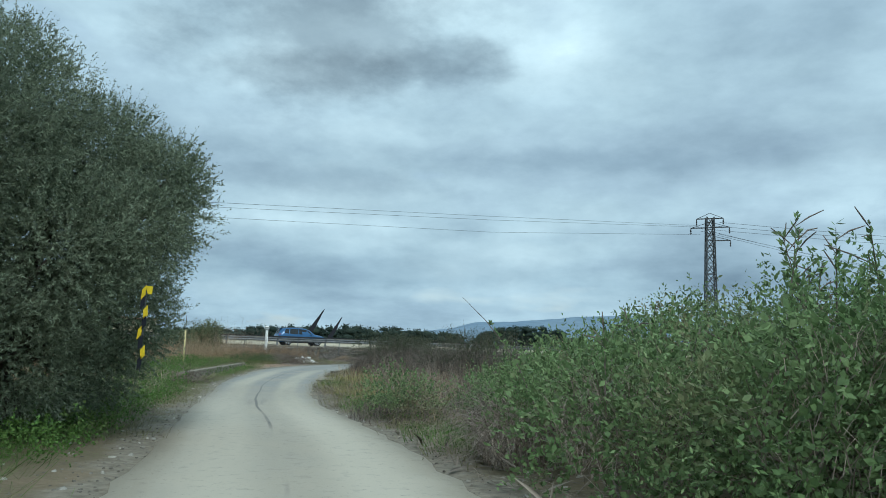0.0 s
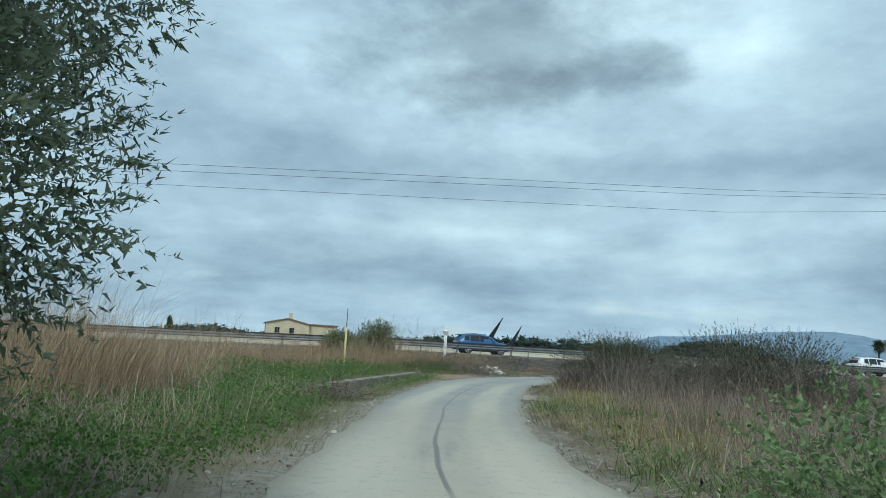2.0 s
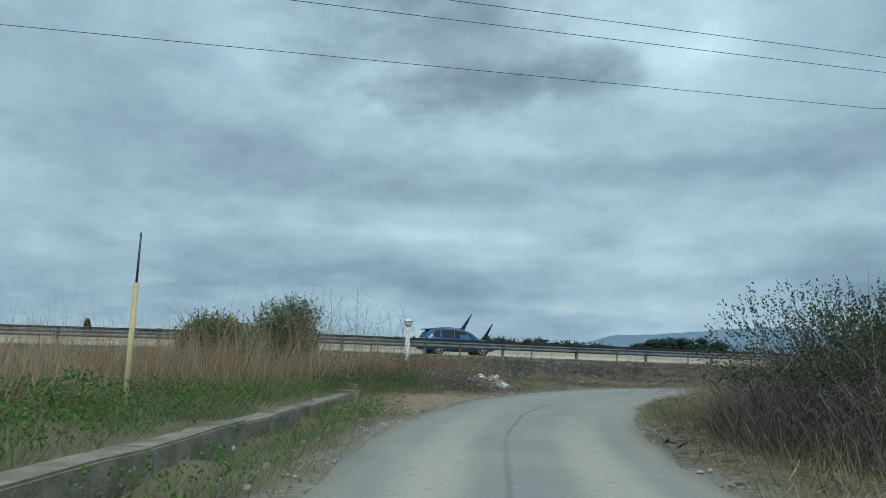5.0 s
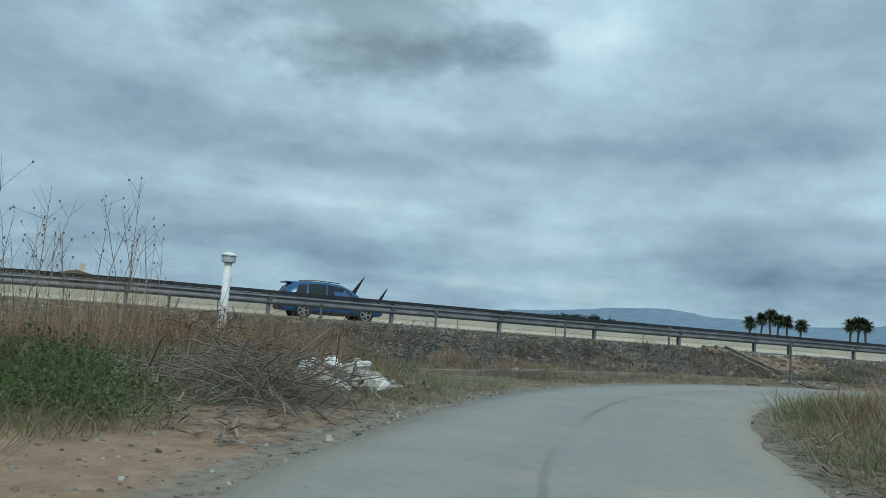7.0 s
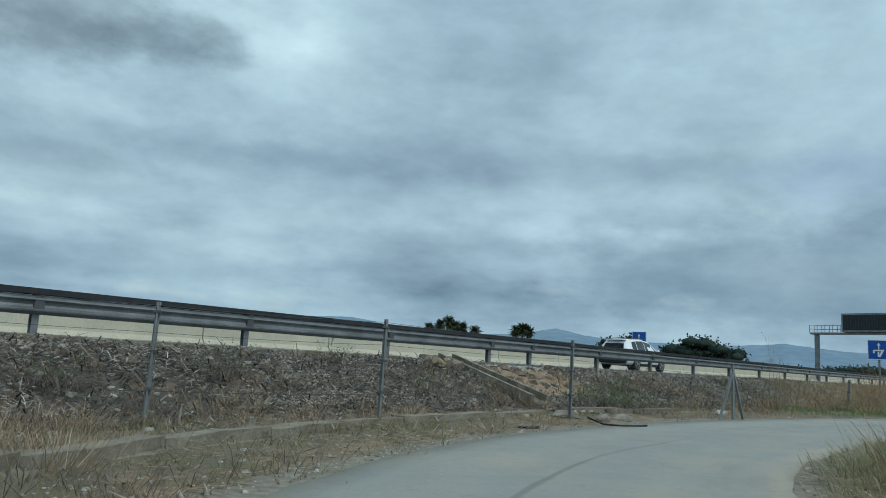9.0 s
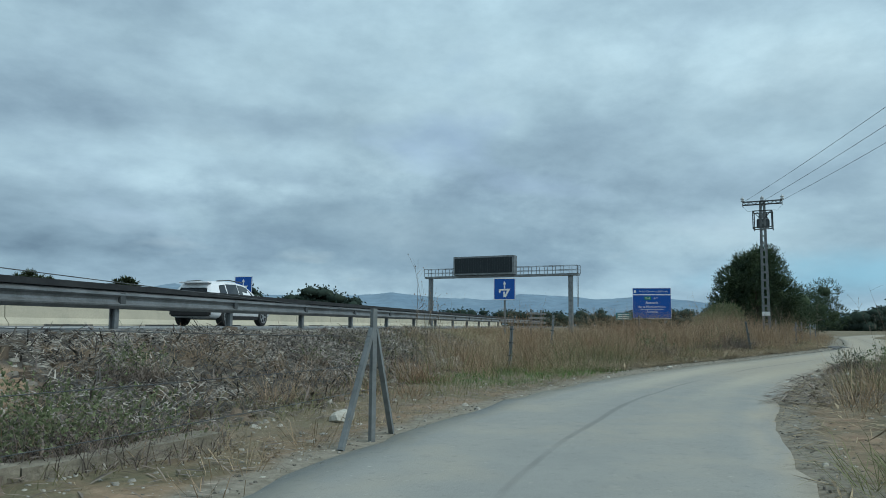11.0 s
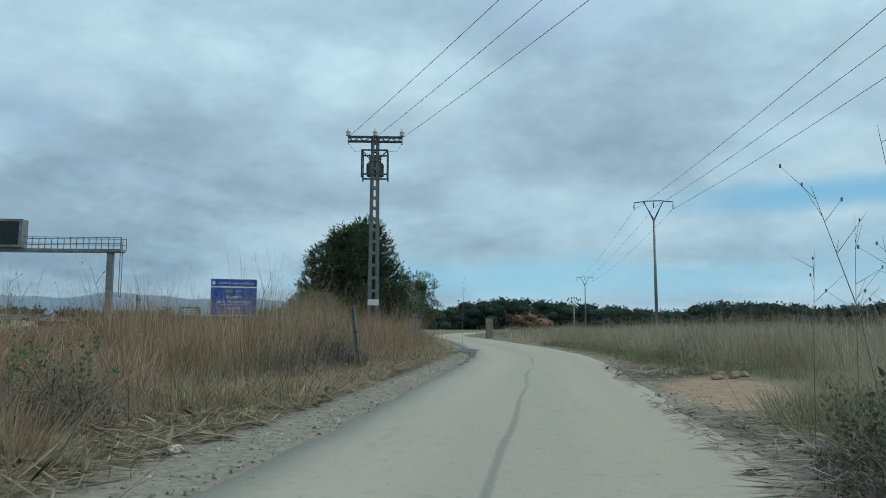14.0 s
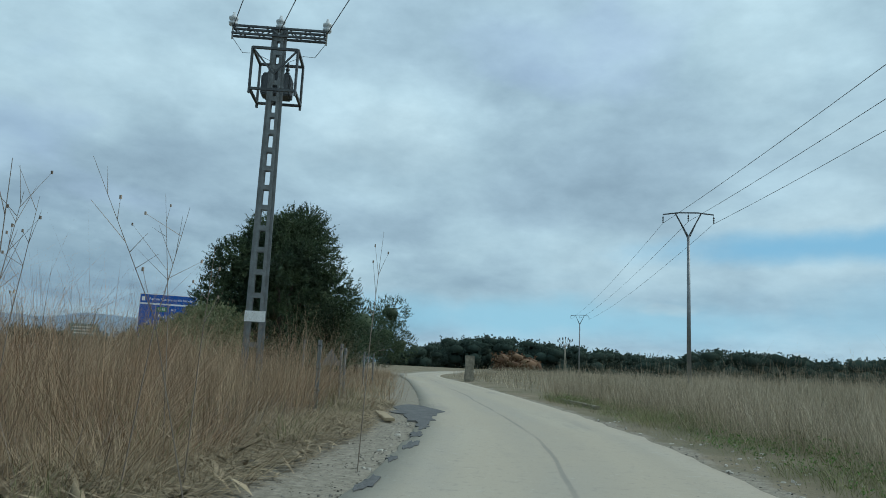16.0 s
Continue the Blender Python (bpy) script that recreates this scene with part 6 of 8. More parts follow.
def palm(at, height, seed):
    rng = np.random.default_rng(seed)
    ob = thing("palm_tree", at, "tall palm tree with a ragged crown beyond the motorway", "palm tree", "palms")
    bm = bmesh.new()
    tube(bm, [(0, 0, -1), (rng.normal(0, 0.2), 0, height * 0.5), (rng.normal(0, 0.2), 0, height - 0.8)], [0.32, 0.26, 0.3], 7)
    part("trunk", bm, BARK, ob)
    n = 260
    t, up = rng.uniform(0, 6.28, n), rng.uniform(-1.1, 1.3, n)
    d = np.stack([np.cos(t) * np.cos(up), np.sin(t) * np.cos(up), np.sin(up)], 1)
    s = np.stack([-np.sin(t), np.cos(t), rng.normal(0, 0.4, n)], 1) * 0.16
    c = np.array([0, 0, height - 0.9]) + rng.normal(0, 0.15, (n, 3))
    L = rng.uniform(1.5, 2.8, (n, 1))
    v = np.stack([c, c + d * L * 0.6 + s, c + d * L - [0, 0, 0.35], c + d * L * 0.6 - s], 1).reshape(-1, 3)
    bulk("crown", v, np.arange(n * 4).reshape(-1, 4), PALMLEAF, ob)
    return ob


for k, (az, el) in enumerate([(76.4, 2.7), (75.6, 3.0), (75.0, 3.3), (74.5, 3.0), (73.9, 2.9), (73.0, 2.7), (69.9, 2.9), (69.4, 3.1), (69.0, 2.9)]):
    palm(bearing(az, 230, 0, (-8.6, 49.8)), 1.0 + 230 * math.tan(radians(el)) - 0.8, 140 + k)

# pines by the lane
PINE_LEAF = dict(leaves=15, length=(0.22, 0.5), leaf=(0.09, 0.16), slim=0.12)
rng = np.random.default_rng(21)
pine = random_clumps(rng, (60.9, 92.5, 4.6), (2.9, 2.9, 3.6), 16, (0.55, 1.0))
pine += [(60.6, 92.6, 3.4, 2.4, 2.4, 2.2), (61.4, 92.2, 5.6, 2.3, 2.3, 1.9), (59.4, 93.6, 5.0, 1.5, 1.5, 1.3), (61.9, 92.0, 7.1, 1.2, 1.2, 1.0), (62.4, 91.2, 3.8, 2.0, 2.0, 1.8), (61.0, 92.6, 1.4, 2.2, 2.2, 1.3), (60.2, 92.8, 6.4, 1.2, 1.2, 1.0), (63.4, 91.0, 2.0, 1.8, 1.8, 1.6), (58.9, 94.0, 3.4, 1.3, 1.3, 1.3)]
tree("pine_tree", (61.3, 92.3, 0.3), pine, PINE, "large dense dark green pine beside the lane", 151, 7000, PINE_LEAF, 0.3, 1.0, core=0.75, group="pines", upward=0.6, mass=0.36)
pine2 = [(95.4, 99.6, 3.4, 2.4, 2.4, 2.2), (95.9, 99.2, 5.6, 1.9, 1.9, 1.6), (93.6, 99.6, 2.2, 2.2, 2.2, 1.8), (97.0, 98.6, 2.6, 1.8, 1.8, 1.7), (90.0, 99.0, 3.0, 2.4, 2.4, 2.0), (86.5, 98.4, 4.2, 2.2, 2.2, 1.8), (84.0, 98.2, 2.4, 2.2, 2.2, 1.8), (78, 97, 2.6, 2.2, 2.2, 2.0), (72, 95.4, 3.4, 2.2, 2.2, 2.0), (68, 94.0, 2.2, 2.2, 2.2, 1.8)]
tree("pine_tree", (86.0, 98.4, 0.3), pine2, PINE, "smaller rounded pine behind the large one", 152, 5200, PINE_LEAF, 0.2, 0.8, core=0.2, group="pines", upward=0.6, mass=0.4)
bush3 = [(54.6, 92.4, 1.3, 1.5, 1.5, 1.0), (54.2, 92.9, 1.3, 1.4, 1.4, 0.9), (56.0, 92.8, 2.0, 1.2, 1.2, 0.9), (56.6, 93.0, 1.8, 1.4, 1.4, 1.1), (52.6, 92.4, 1.0, 1.3, 1.3, 0.8), (58.6, 94.4, 2.0, 1.4, 1.4, 1.1), (51.6, 91.0, 0.8, 1.0, 1.0, 0.7)]
tree("wide_bush", (54.6, 92.6, 0.3), bush3, SHRUB, "wide grey-green bush beneath the pines", 153, 2200, dict(leaves=14, length=(0.2, 0.5), leaf=(0.09, 0.15), slim=0.18), 0.08, 0.4, core=0.5, category="bush", upward=0.7, mass=0.5)

# ---- built things along the lane ----


def ditch_wall():
    ob = thing("ditch_wall", (-8.9, 31.1, 0), "low weathered concrete ditch wall along the verge", "low wall", turn=math.degrees(math.atan2(15.3, -4.1)))
    rng = np.random.default_rng(3)
    L = 15.0
    for k in range(6):
        a, b = k * L / 6, (k + 1) * L / 6 - 0.012
        bm = bmesh.new()
        z = 0.20 - 0.014 * k
        box(bm, (a, -0.16, -0.5), (b, 0.16, z), 0.02)
        bmesh.ops.subdivide_edges(bm, edges=bm.edges, cuts=2, use_grid_fill=True)
        for v in bm.verts:
            v.co += Vector((0, 0.02, 0.02)) * noise.noise(v.co * 2.3 + Vector((k * 7, 0, 0))) if v.co.z > -0.3 else Vector()
        part("wall_block", bm, CONCRETE, ob)
    bm = boxed((L, -0.24, -0.5), (L + 0.75, 0.24, 0.17), 0.03)
    part("end_block", bm, CONCRETE, ob, "chipped concrete end block")


ditch_wall()


def vent_pipe():
    z = land_at(-16.7, 60.0)
    ob = thing("vent_pipe", (-16.7, 60.0, z), "white vent pipe with a conical cap on the bank", "vent pipe")
    h = 2.42 - z
    part("pipe", lathe(bmesh.new(), [(0.095, -0.3), (0.095, h - 0.16)], 20), WHITE, ob, smooth=True)
    part("collar", lathe(bmesh.new(), [(0.10, h - 0.22), (0.165, h - 0.20), (0.17, h - 0.06), (0.11, h - 0.06)], 24), CERAMIC, ob, "pale grey slotted collar")
    part("cap", lathe(bmesh.new(), [(0.19, h - 0.055), (0.20, h - 0.03), (0.08, h + 0.04), (0.01, h + 0.05)], 24), WHITE, ob, "white conical cap")


vent_pipe()


def rubble_heap():
    rng = np.random.default_rng(8)
    z = land_at(-11.75, 53.6)
    ob = thing("rubble_heap", (-11.75, 53.6, z), "heap of broken white stone and plaster rubble", "rubble")
    for k in range(70):
        t, r = rng.uniform(0, 6.28), math.sqrt(rng.uniform(0, 1))
        a = rng.uniform(0.05, 0.15) * (1.2 - 0.5 * r)
        bm = boxed((-a * rng.uniform(0.9, 1.9), -a, -a * 0.35), (a * rng.uniform(0.9, 1.9), a, a * 0.35), a * 0.12)
        for v in bm.verts:
            v.co += Vector(rng.normal(0, a * 0.12, 3))
        stone = part("stone", bm, STONE if k % 5 < 3 else WHITE, ob)
        stone.matrix_basis = Matrix.Translation((math.cos(t) * r * 0.85, math.sin(t) * r * 0.6, 0.03 + 0.38 * (1 - r) * rng.uniform(0.2, 1))) @ pose(0, 0, 0, rng.normal(0, 25), rng.normal(0, 25), rng.uniform(0, 360))
    return ob


rubble_heap()


def rock(at, size, seed, label="pale weathered rock lying on the verge", mat=None):
    rng = np.random.default_rng(seed)
    z = land_at(*at)
    ob = link("rock", boulder(bmesh.new(), (0, 0, 0), size, rng), mat or STONE, smooth=False)
    ob.location = (at[0], at[1], z + size[2] * 0.35)
    return tagged(ob, label, "rock", "loose rocks")


rock((-12.4, 50.9), (0.16, 0.12, 0.10), 1)
rock((-13.6, 47.6), (0.22, 0.16, 0.14), 2)
rock((-13.9, 48.3), (0.18, 0.14, 0.12), 3)
rock((-9.8, 62.3), (0.13, 0.1, 0.09), 4, "white stone at the lane's edge", WHITE)
rock((-0.6, 69.1), (0.16, 0.13, 0.12), 5, "grey rock at the foot of the bank", BANKSTONE)
rock((0.1, 69.6), (0.24, 0.16, 0.1), 6, "grey rock at the foot of the bank", BANKSTONE)
rock((-1.3, 69.3), (0.28, 0.18, 0.1), 7, "grey rock at the foot of the bank", BANKSTONE)
rock((4.5, 72.6), (0.15, 0.12, 0.1), 8)
rock((12.6, 79.2), (0.42, 0.34, 0.26), 9, "large pale rock in the weeds")
rock((13.0, 77.0), (0.13, 0.1, 0.07), 10)
rock((16.3, 79.6), (0.14, 0.1, 0.08), 11)
rock((17.8, 70.6), (0.24, 0.18, 0.14), 12, "tan rock among twigs on the verge")
rock((19.2, 72.0), (0.08, 0.06, 0.05), 13, "white stone on the verge", WHITE)
rock((32.0, 72.7), (0.14, 0.1, 0.08), 14, "reddish rock on the dirt patch", DIRT)
rock((31.6, 72.5), (0.12, 0.1, 0.09), 17, "reddish rock on the dirt patch", DIRT)
rock((31.9, 72.3), (0.13, 0.1, 0.08), 18, "reddish rock on the dirt patch", DIRT)
rock((31.4, 72.8), (0.1, 0.12, 0.07), 22, "reddish rock on the dirt patch", DIRT)
rock((32.3, 72.4), (0.12, 0.09, 0.07), 23, "grey rock on the dirt patch", BANKSTONE)
rock((18.5, 76.4), (0.1, 0.08, 0.04), 19)
rock((21.9, 77.4), (0.09, 0.06, 0.05), 20)
rock((17.2, 72.0), (0.12, 0.1, 0.07), 21)
rock((-10.6, 37.9), (0.09, 0.08, 0.07), 15)
rock((15.6, 72.0), (0.035, 0.05, 0.02), 16, "flat white stone by the lane", WHITE)


def block(name, lo, hi, at, turn, label, category, mat=None, bevel=0.03):
    bm = boxed(lo, hi, bevel)
    if mat is None:
        bmesh.ops.subdivide_edges(bm, edges=bm.edges, cuts=7, use_grid_fill=True)
        for v in bm.verts:
            q = Vector((v.co.x + at[0], v.co.y, v.co.z)) * 2.1
            v.co += Vector((0.03, 0.06, 0.06)) * noise.noise(q) + Vector((0.02, 0.03, 0.04)) * noise.noise(q * 2.7)
    ob = link(name, bm, mat or CONCRETE)
    ob.matrix_basis = pose(*at, 0, 0, turn)
    return tagged(ob, label, category)


block("culvert_slab", (-0.35, -0.9, -0.3), (0.35, 0.9, 0.09), (-4.55, 33.6, 0), 14, "pale concrete culvert slab at the lane's edge", "slab")
block("concrete_ledge", (-1.7, -0.7, -0.2), (1.7, 0.0, 0.54), (21.1, 71.45, 0), 20, "low concrete ledge among weeds by the dirt patch", "ledge")


def toe_wall(line):
    """A low crumbling concrete wall along the foot of the bank, block by block."""
    ob = thing("toe_wall", (*line[0], 0), "low crumbling pale concrete wall at the foot of the bank", "low wall")
    o = Vector((*line[0], 0))
    for (x0, y0), (x1, y1) in zip(line, line[1:]):
        n = max(1, round(math.hypot(x1 - x0, y1 - y0) / 1.5))
        for k in range(n):
            p, q = (Vector((x0 + (x1 - x0) * u, y0 + (y1 - y0) * u, 0)) for u in (k / n, (k + 0.997) / n))
            d = (q - p).length
            bm = boxed((0, -0.16, -0.3), (d, 0.10, 0.16), 0.0)
            bmesh.ops.subdivide_edges(bm, edges=bm.edges, cuts=3, use_grid_fill=True)
            for v in bm.verts:
                w = (v.co + p) * 1.9
                if v.co.z > 0:
                    v.co.y += 0.28
                v.co += Vector((0.0, 0.02, 0.0)) * noise.noise(w) + Vector((0, 0, 0.05 * noise.noise(w * 0.5) + 0.015 * noise.noise(w * 2.6))) * (v.co.z > 0)
            piece = part("wall_block", bm, PALECONCRETE, ob)
            piece.matrix_basis = Matrix.Translation(p - o) @ pose(0, 0, 0, 0, 0, math.degrees(math.atan2(y1 - y0, x1 - x0)))
    return ob


toe_wall([(-11.3, 57.7), (-9.7, 60.3), (-8.0, 63.2), (-5.0, 66.6), (-3.0, 68.3), (-1.6, 69.3)])
toe_wall([(-1.2, 70.3), (0.9, 71.1), (2.6, 71.6)])


def stump(at):
    z = land_at(*at)
    ob = thing("tree_stump", (*at, z), "cut pale tree stump lying on the bank", "stump")
    rng = np.random.default_rng(201)
    for k in range(4):
        bm = bmesh.new()
        a = Vector((rng.uniform(-0.25, 0.25), rng.uniform(-0.15, 0.15), rng.uniform(0.05, 0.14)))
        d = Vector((rng.normal(0, 1), rng.normal(0, 1), rng.uniform(0.2, 0.9))).normalized() * rng.uniform(0.14, 0.24)
        tube(bm, [a - d, a, a + d], [0.10, 0.11, 0.09], 9)
        part("log", bm, PALESTRAW if k % 2 else TWIG, ob)


stump((-2.75, 72.95))
block("concrete_edging", (-3.8, -0.09, 0.0), (3.8, 0.09, 0.14), (56.5, 78.95, land_at(56.5, 78.95) - 0.02), 18, "pale concrete edging along the grassy verge", "edging", PALECONCRETE, 0.015)
block("gate_post", (-0.35, -0.3, -0.3), (0.35, 0.3, 1.75), (83.0, 88.5, 0.1), 20, "pale concrete gate pillar at the lane", "gate post")
block("wooden_plank", (-1.0, -0.1, 0.0), (1.0, 0.1, 0.06), (44.7, 81.5, land_at(44.7, 81.5) + 0.03), 25, "pale plank lying in the straw", "plank", PALESTRAW, 0.01)
block("rubber_mat", (-0.2, -0.1, 0.0), (0.2, 0.1, 0.035), (-2.9, 67.2, land_at(-2.9, 67.2)), 30, "torn black rubber scrap at the lane's edge", "rubbish", RUBBER, 0.02)


def asphalt_scab(a, e, size, seed):
    """A flat ragged scab of old dark asphalt at the lane's left edge."""
    rng = np.random.default_rng(seed)
    x, y, w = (float(np.interp(a, ALONG, LANE[:, k])) for k in range(3))
    dx, dy = float(np.interp(a + 0.3, ALONG, LANE[:, 0])) - x, float(np.interp(a + 0.3, ALONG, LANE[:, 1])) - y
    n = math.hypot(dx, dy)
    px, py = x - dy / n * (w / 2 + e), y + dx / n * (w / 2 + e)
    outline = []
    for k in range(16):
        t, r = 2 * math.pi * k / 16, rng.uniform(0.4, 1.15)
        outline.append((math.cos(t) * size[0] * r, math.sin(t) * size[1] * r))
    ob = link("asphalt_patch", sheet(bmesh.new(), outline, 0.03, pose(0, 0, 0, 90, 0, 0)), OLDTAR)
    ob.matrix_basis = pose(px, py, lane_z(np.array([px]), np.array([py]))[0] - 0.004, 0, 0, math.degrees(math.atan2(dy, dx)))
    return tagged(ob, "ragged scab of dark broken asphalt at the lane's edge", "asphalt patch", "broken asphalt edge")


for k, (a, e, size) in enumerate([(122.6, 0.0, (1.5, 0.42)), (125.0, 0.12, (2.3, 0.62)), (120.6, -0.08, (0.8, 0.13)), (119.0, -0.06, (0.5, 0.1)), (117.4, -0.1, (0.7, 0.11)), (115.8, -0.06, (0.35, 0.08)), (114.0, -0.08, (0.5, 0.08)), (112.4, -0.06, (0.3, 0.07))]):
    asphalt_scab(a, e, size, 180 + k)


def hose():
    ob = thing("hose", (-0.9, 68.2, land_at(-0.9, 68.2)), "bent length of black hose at the lane's edge", "hose")
    bm = tube(bmesh.new(), [(-0.3, 0.35, 0.12), (-0.1, 0.1, 0.03), (0.2, -0.05, 0.02), (0.6, 0.05, 0.02), (0.8, 0.12, 0.03)], 0.018, 8)
    part("tube", bm, RUBBER, ob, smooth=True)


hose()


def drainage_chute():
    a, b = Vector((-2.5, 74.1, 1.02)), Vector((-1.3, 70.6, 0.22))
    ob = thing("drainage_chute", tuple(a), "concrete drainage chute stepping down the bank", "drain")
    d = (b - a)
    side = Vector((-d.y, d.x, 0)).normalized()
    for k in range(6):
        p, q = d * (k / 6), d * ((k + 0.97) / 6)
        bm = bmesh.new()
        for o in (-0.21, 0.21):
            bar(bm, p + side * o + Vector((0, 0, 0.06)), q + side * o + Vector((0, 0, 0.06)), 0.08, 0.24)
        bar(bm, p, q, 0.38, 0.05)
        part("chute_piece", bm, CONCRETE, ob)
    bm = bmesh.new()
    box(bm, (-0.5, -0.12, -0.05), (0.5, 0.12, 0.12), 0.02, Matrix.Translation((-0.25, 0.1, 0)) @ pose(0, 0, 0, 0, 0, 33))
    part("inlet", bm, CONCRETE, ob, "concrete inlet lip at the crest")


drainage_chute()


def guy_guard():
    ob = thing("guy_wire_guard", (-1.02, 14.13, 0.95), "yellow and black striped guard hanging in the olive leaves", "guy guard")
    for k in range(8):
        bm = bmesh.new()
        z0, z1 = 0.07 + k * 0.099, 0.07 + (k + 1) * 0.099
        w = 0.02
        sh = 0.03 * math.sin(k * 1.7)
        v = [(-w + sh, 0, z0), (w + sh, 0, z0 + 0.045), (w + sh * 0.7, 0, z1 + 0.045), (-w + sh * 0.7, 0, z1)]
        sheet(bm, [(x, z) for x, _, z in v], 0.012)
        part("stripe", bm, YELLOW if k % 2 else BLACK, ob)
    bm = bmesh.new()
    sheet(bm, [(0.03, 0.82), (0.07, 0.82), (0.075, 0.9), (0.0, 0.9)], 0.012)
    part("top_flap", bm, YELLOW, ob)
    bm = tube(bmesh.new(), [(0, 0.02, 0.05), (0, 0.02, 0.88), (-0.02, 0.03, 0.93)], 0.006, 5)
    part("wire", bm, DARKSTEEL, ob, "thin steel guy wire")


guy_guard()


def marker_post():
    z = land_at(-12.5, 38.5)
    ob = thing("marker_post", (-12.5, 38.5, z), "thin pale yellow gas marker post in dry grass", "marker post")
    part("lower_tube", lathe(bmesh.new(), [(0.035, -0.3), (0.035, 1.75 - z)], 10), POSTYELLOW, ob, smooth=True)
    part("upper_rod", lathe(bmesh.new(), [(0.016, 1.70 - z), (0.012, 2.39 - z)], 8), DARKSTEEL, ob, "thin grey upper rod", True)


marker_post()

BANK_POSTS = [(-18.9, 61.3, 1.42), (-15.3, 63.0, 1.5), (-12.2, 63.8, 1.55), (-8.6, 65.7, 1.55), (-5.5, 66.5, 1.57), (-1.3, 69.1, 1.55)]
FIELD_POSTS = [(13.85, 78.2, 1.14, 0.12, 0.0), (20.8, 82.3, 1.54, 0.4, 0.15), (31.2, 85.2, 1.7, 0.0, 0.1), (31.85, 80.2, 1.42, -0.3, 0.12), (45.2, 83.2, 1.5, 0.02, 0.0), (49.8, 84.6, 1.54, 0, 0), (57.7, 89.5, 1.85, 0, 0), (53.5, 86.0, 1.5, 0, 0), (60.5, 88.0, 1.5, 0, 0), (66.0, 89.6, 1.5, 0, 0)]
for x, y, top in BANK_POSTS:
    z = land_at(x, y)
    fence_post(x, y, z, top - z, (0.02, 0.0))
for x, y, top, lx, ly in FIELD_POSTS:
    z = land_at(x, y)
    fence_post(x - lx, y - ly, z, top - z, (lx, ly), label="leaning weathered fence post in dry grass")


def wire_run(name, points, sag, label, category, radius, mat, group="", segments=14):
    """A wire hung from point to point, sagging between them."""
    ob = thing(name, tuple(points[0]), label, category, group)
    o = Vector(points[0])
    for a, b in zip(points, points[1:]):
        a, b = Vector(a), Vector(b)
        q = []
        for k in range(segments + 1):
            u = k / segments
            p = a.lerp(b, u) - o
            p.z -= sag * 4 * u * (1 - u)
            q.append(p)
        part("span", tube(bmesh.new(), q, radius, 4, False), mat, ob)
    return ob


for h in (0.97, 0.75, 0.5, 0.28):
    wire_run("fence_wire", [(x, y, land_at(x, y) + (t - land_at(x, y)) * h) for x, y, t in BANK_POSTS] + [(4.0, 71.4, 0.2 + 1.1 * h)], 0.02, "rusty fence wire strung along the bank", "fence wire", 0.0028, DARKSTEEL, "fence wires", 4)


def braced_post():
    z = land_at(4.0, 71.4)
    ob = thing("braced_fence_post", (4.0, 71.4, z), "fence post with two slanting braces", "fence post")
    for name, a, b in (("stem", (0, 0, -0.2), (0, 0, 1.3)), ("brace", (-0.55, -0.25, 0), (-0.02, 0, 1.1)), ("brace", (0.5, 0.3, 0), (0.02, 0, 1.1))):
        part(name, bar(bmesh.new(), a, b, 0.05), POSTSTEEL, ob)


braced_post()


def warning_plate():
    z = land_at(50.0, 85.0)
    ob = thing("warning_sign", (50.0, 85.0, z), "small pale triangular warning plate on a fence", "sign", turn=20)
    part("plate", sheet(bmesh.new(), [(-0.28, 0.95), (0.28, 0.95), (0.0, 1.42)], 0.01, pose(0, 0, 0, 0, 0, 90)), STEEL, ob)
    part("post", bar(bmesh.new(), (0.03, 0, -0.1), (0.03, 0, 1.3), 0.04), POSTSTEEL, ob)


warning_plate()

# ---- poles and lines ----
POLE = Vector((46.3, 85.4, 0.4))
ARM = Vector((0.322, -0.947, 0))


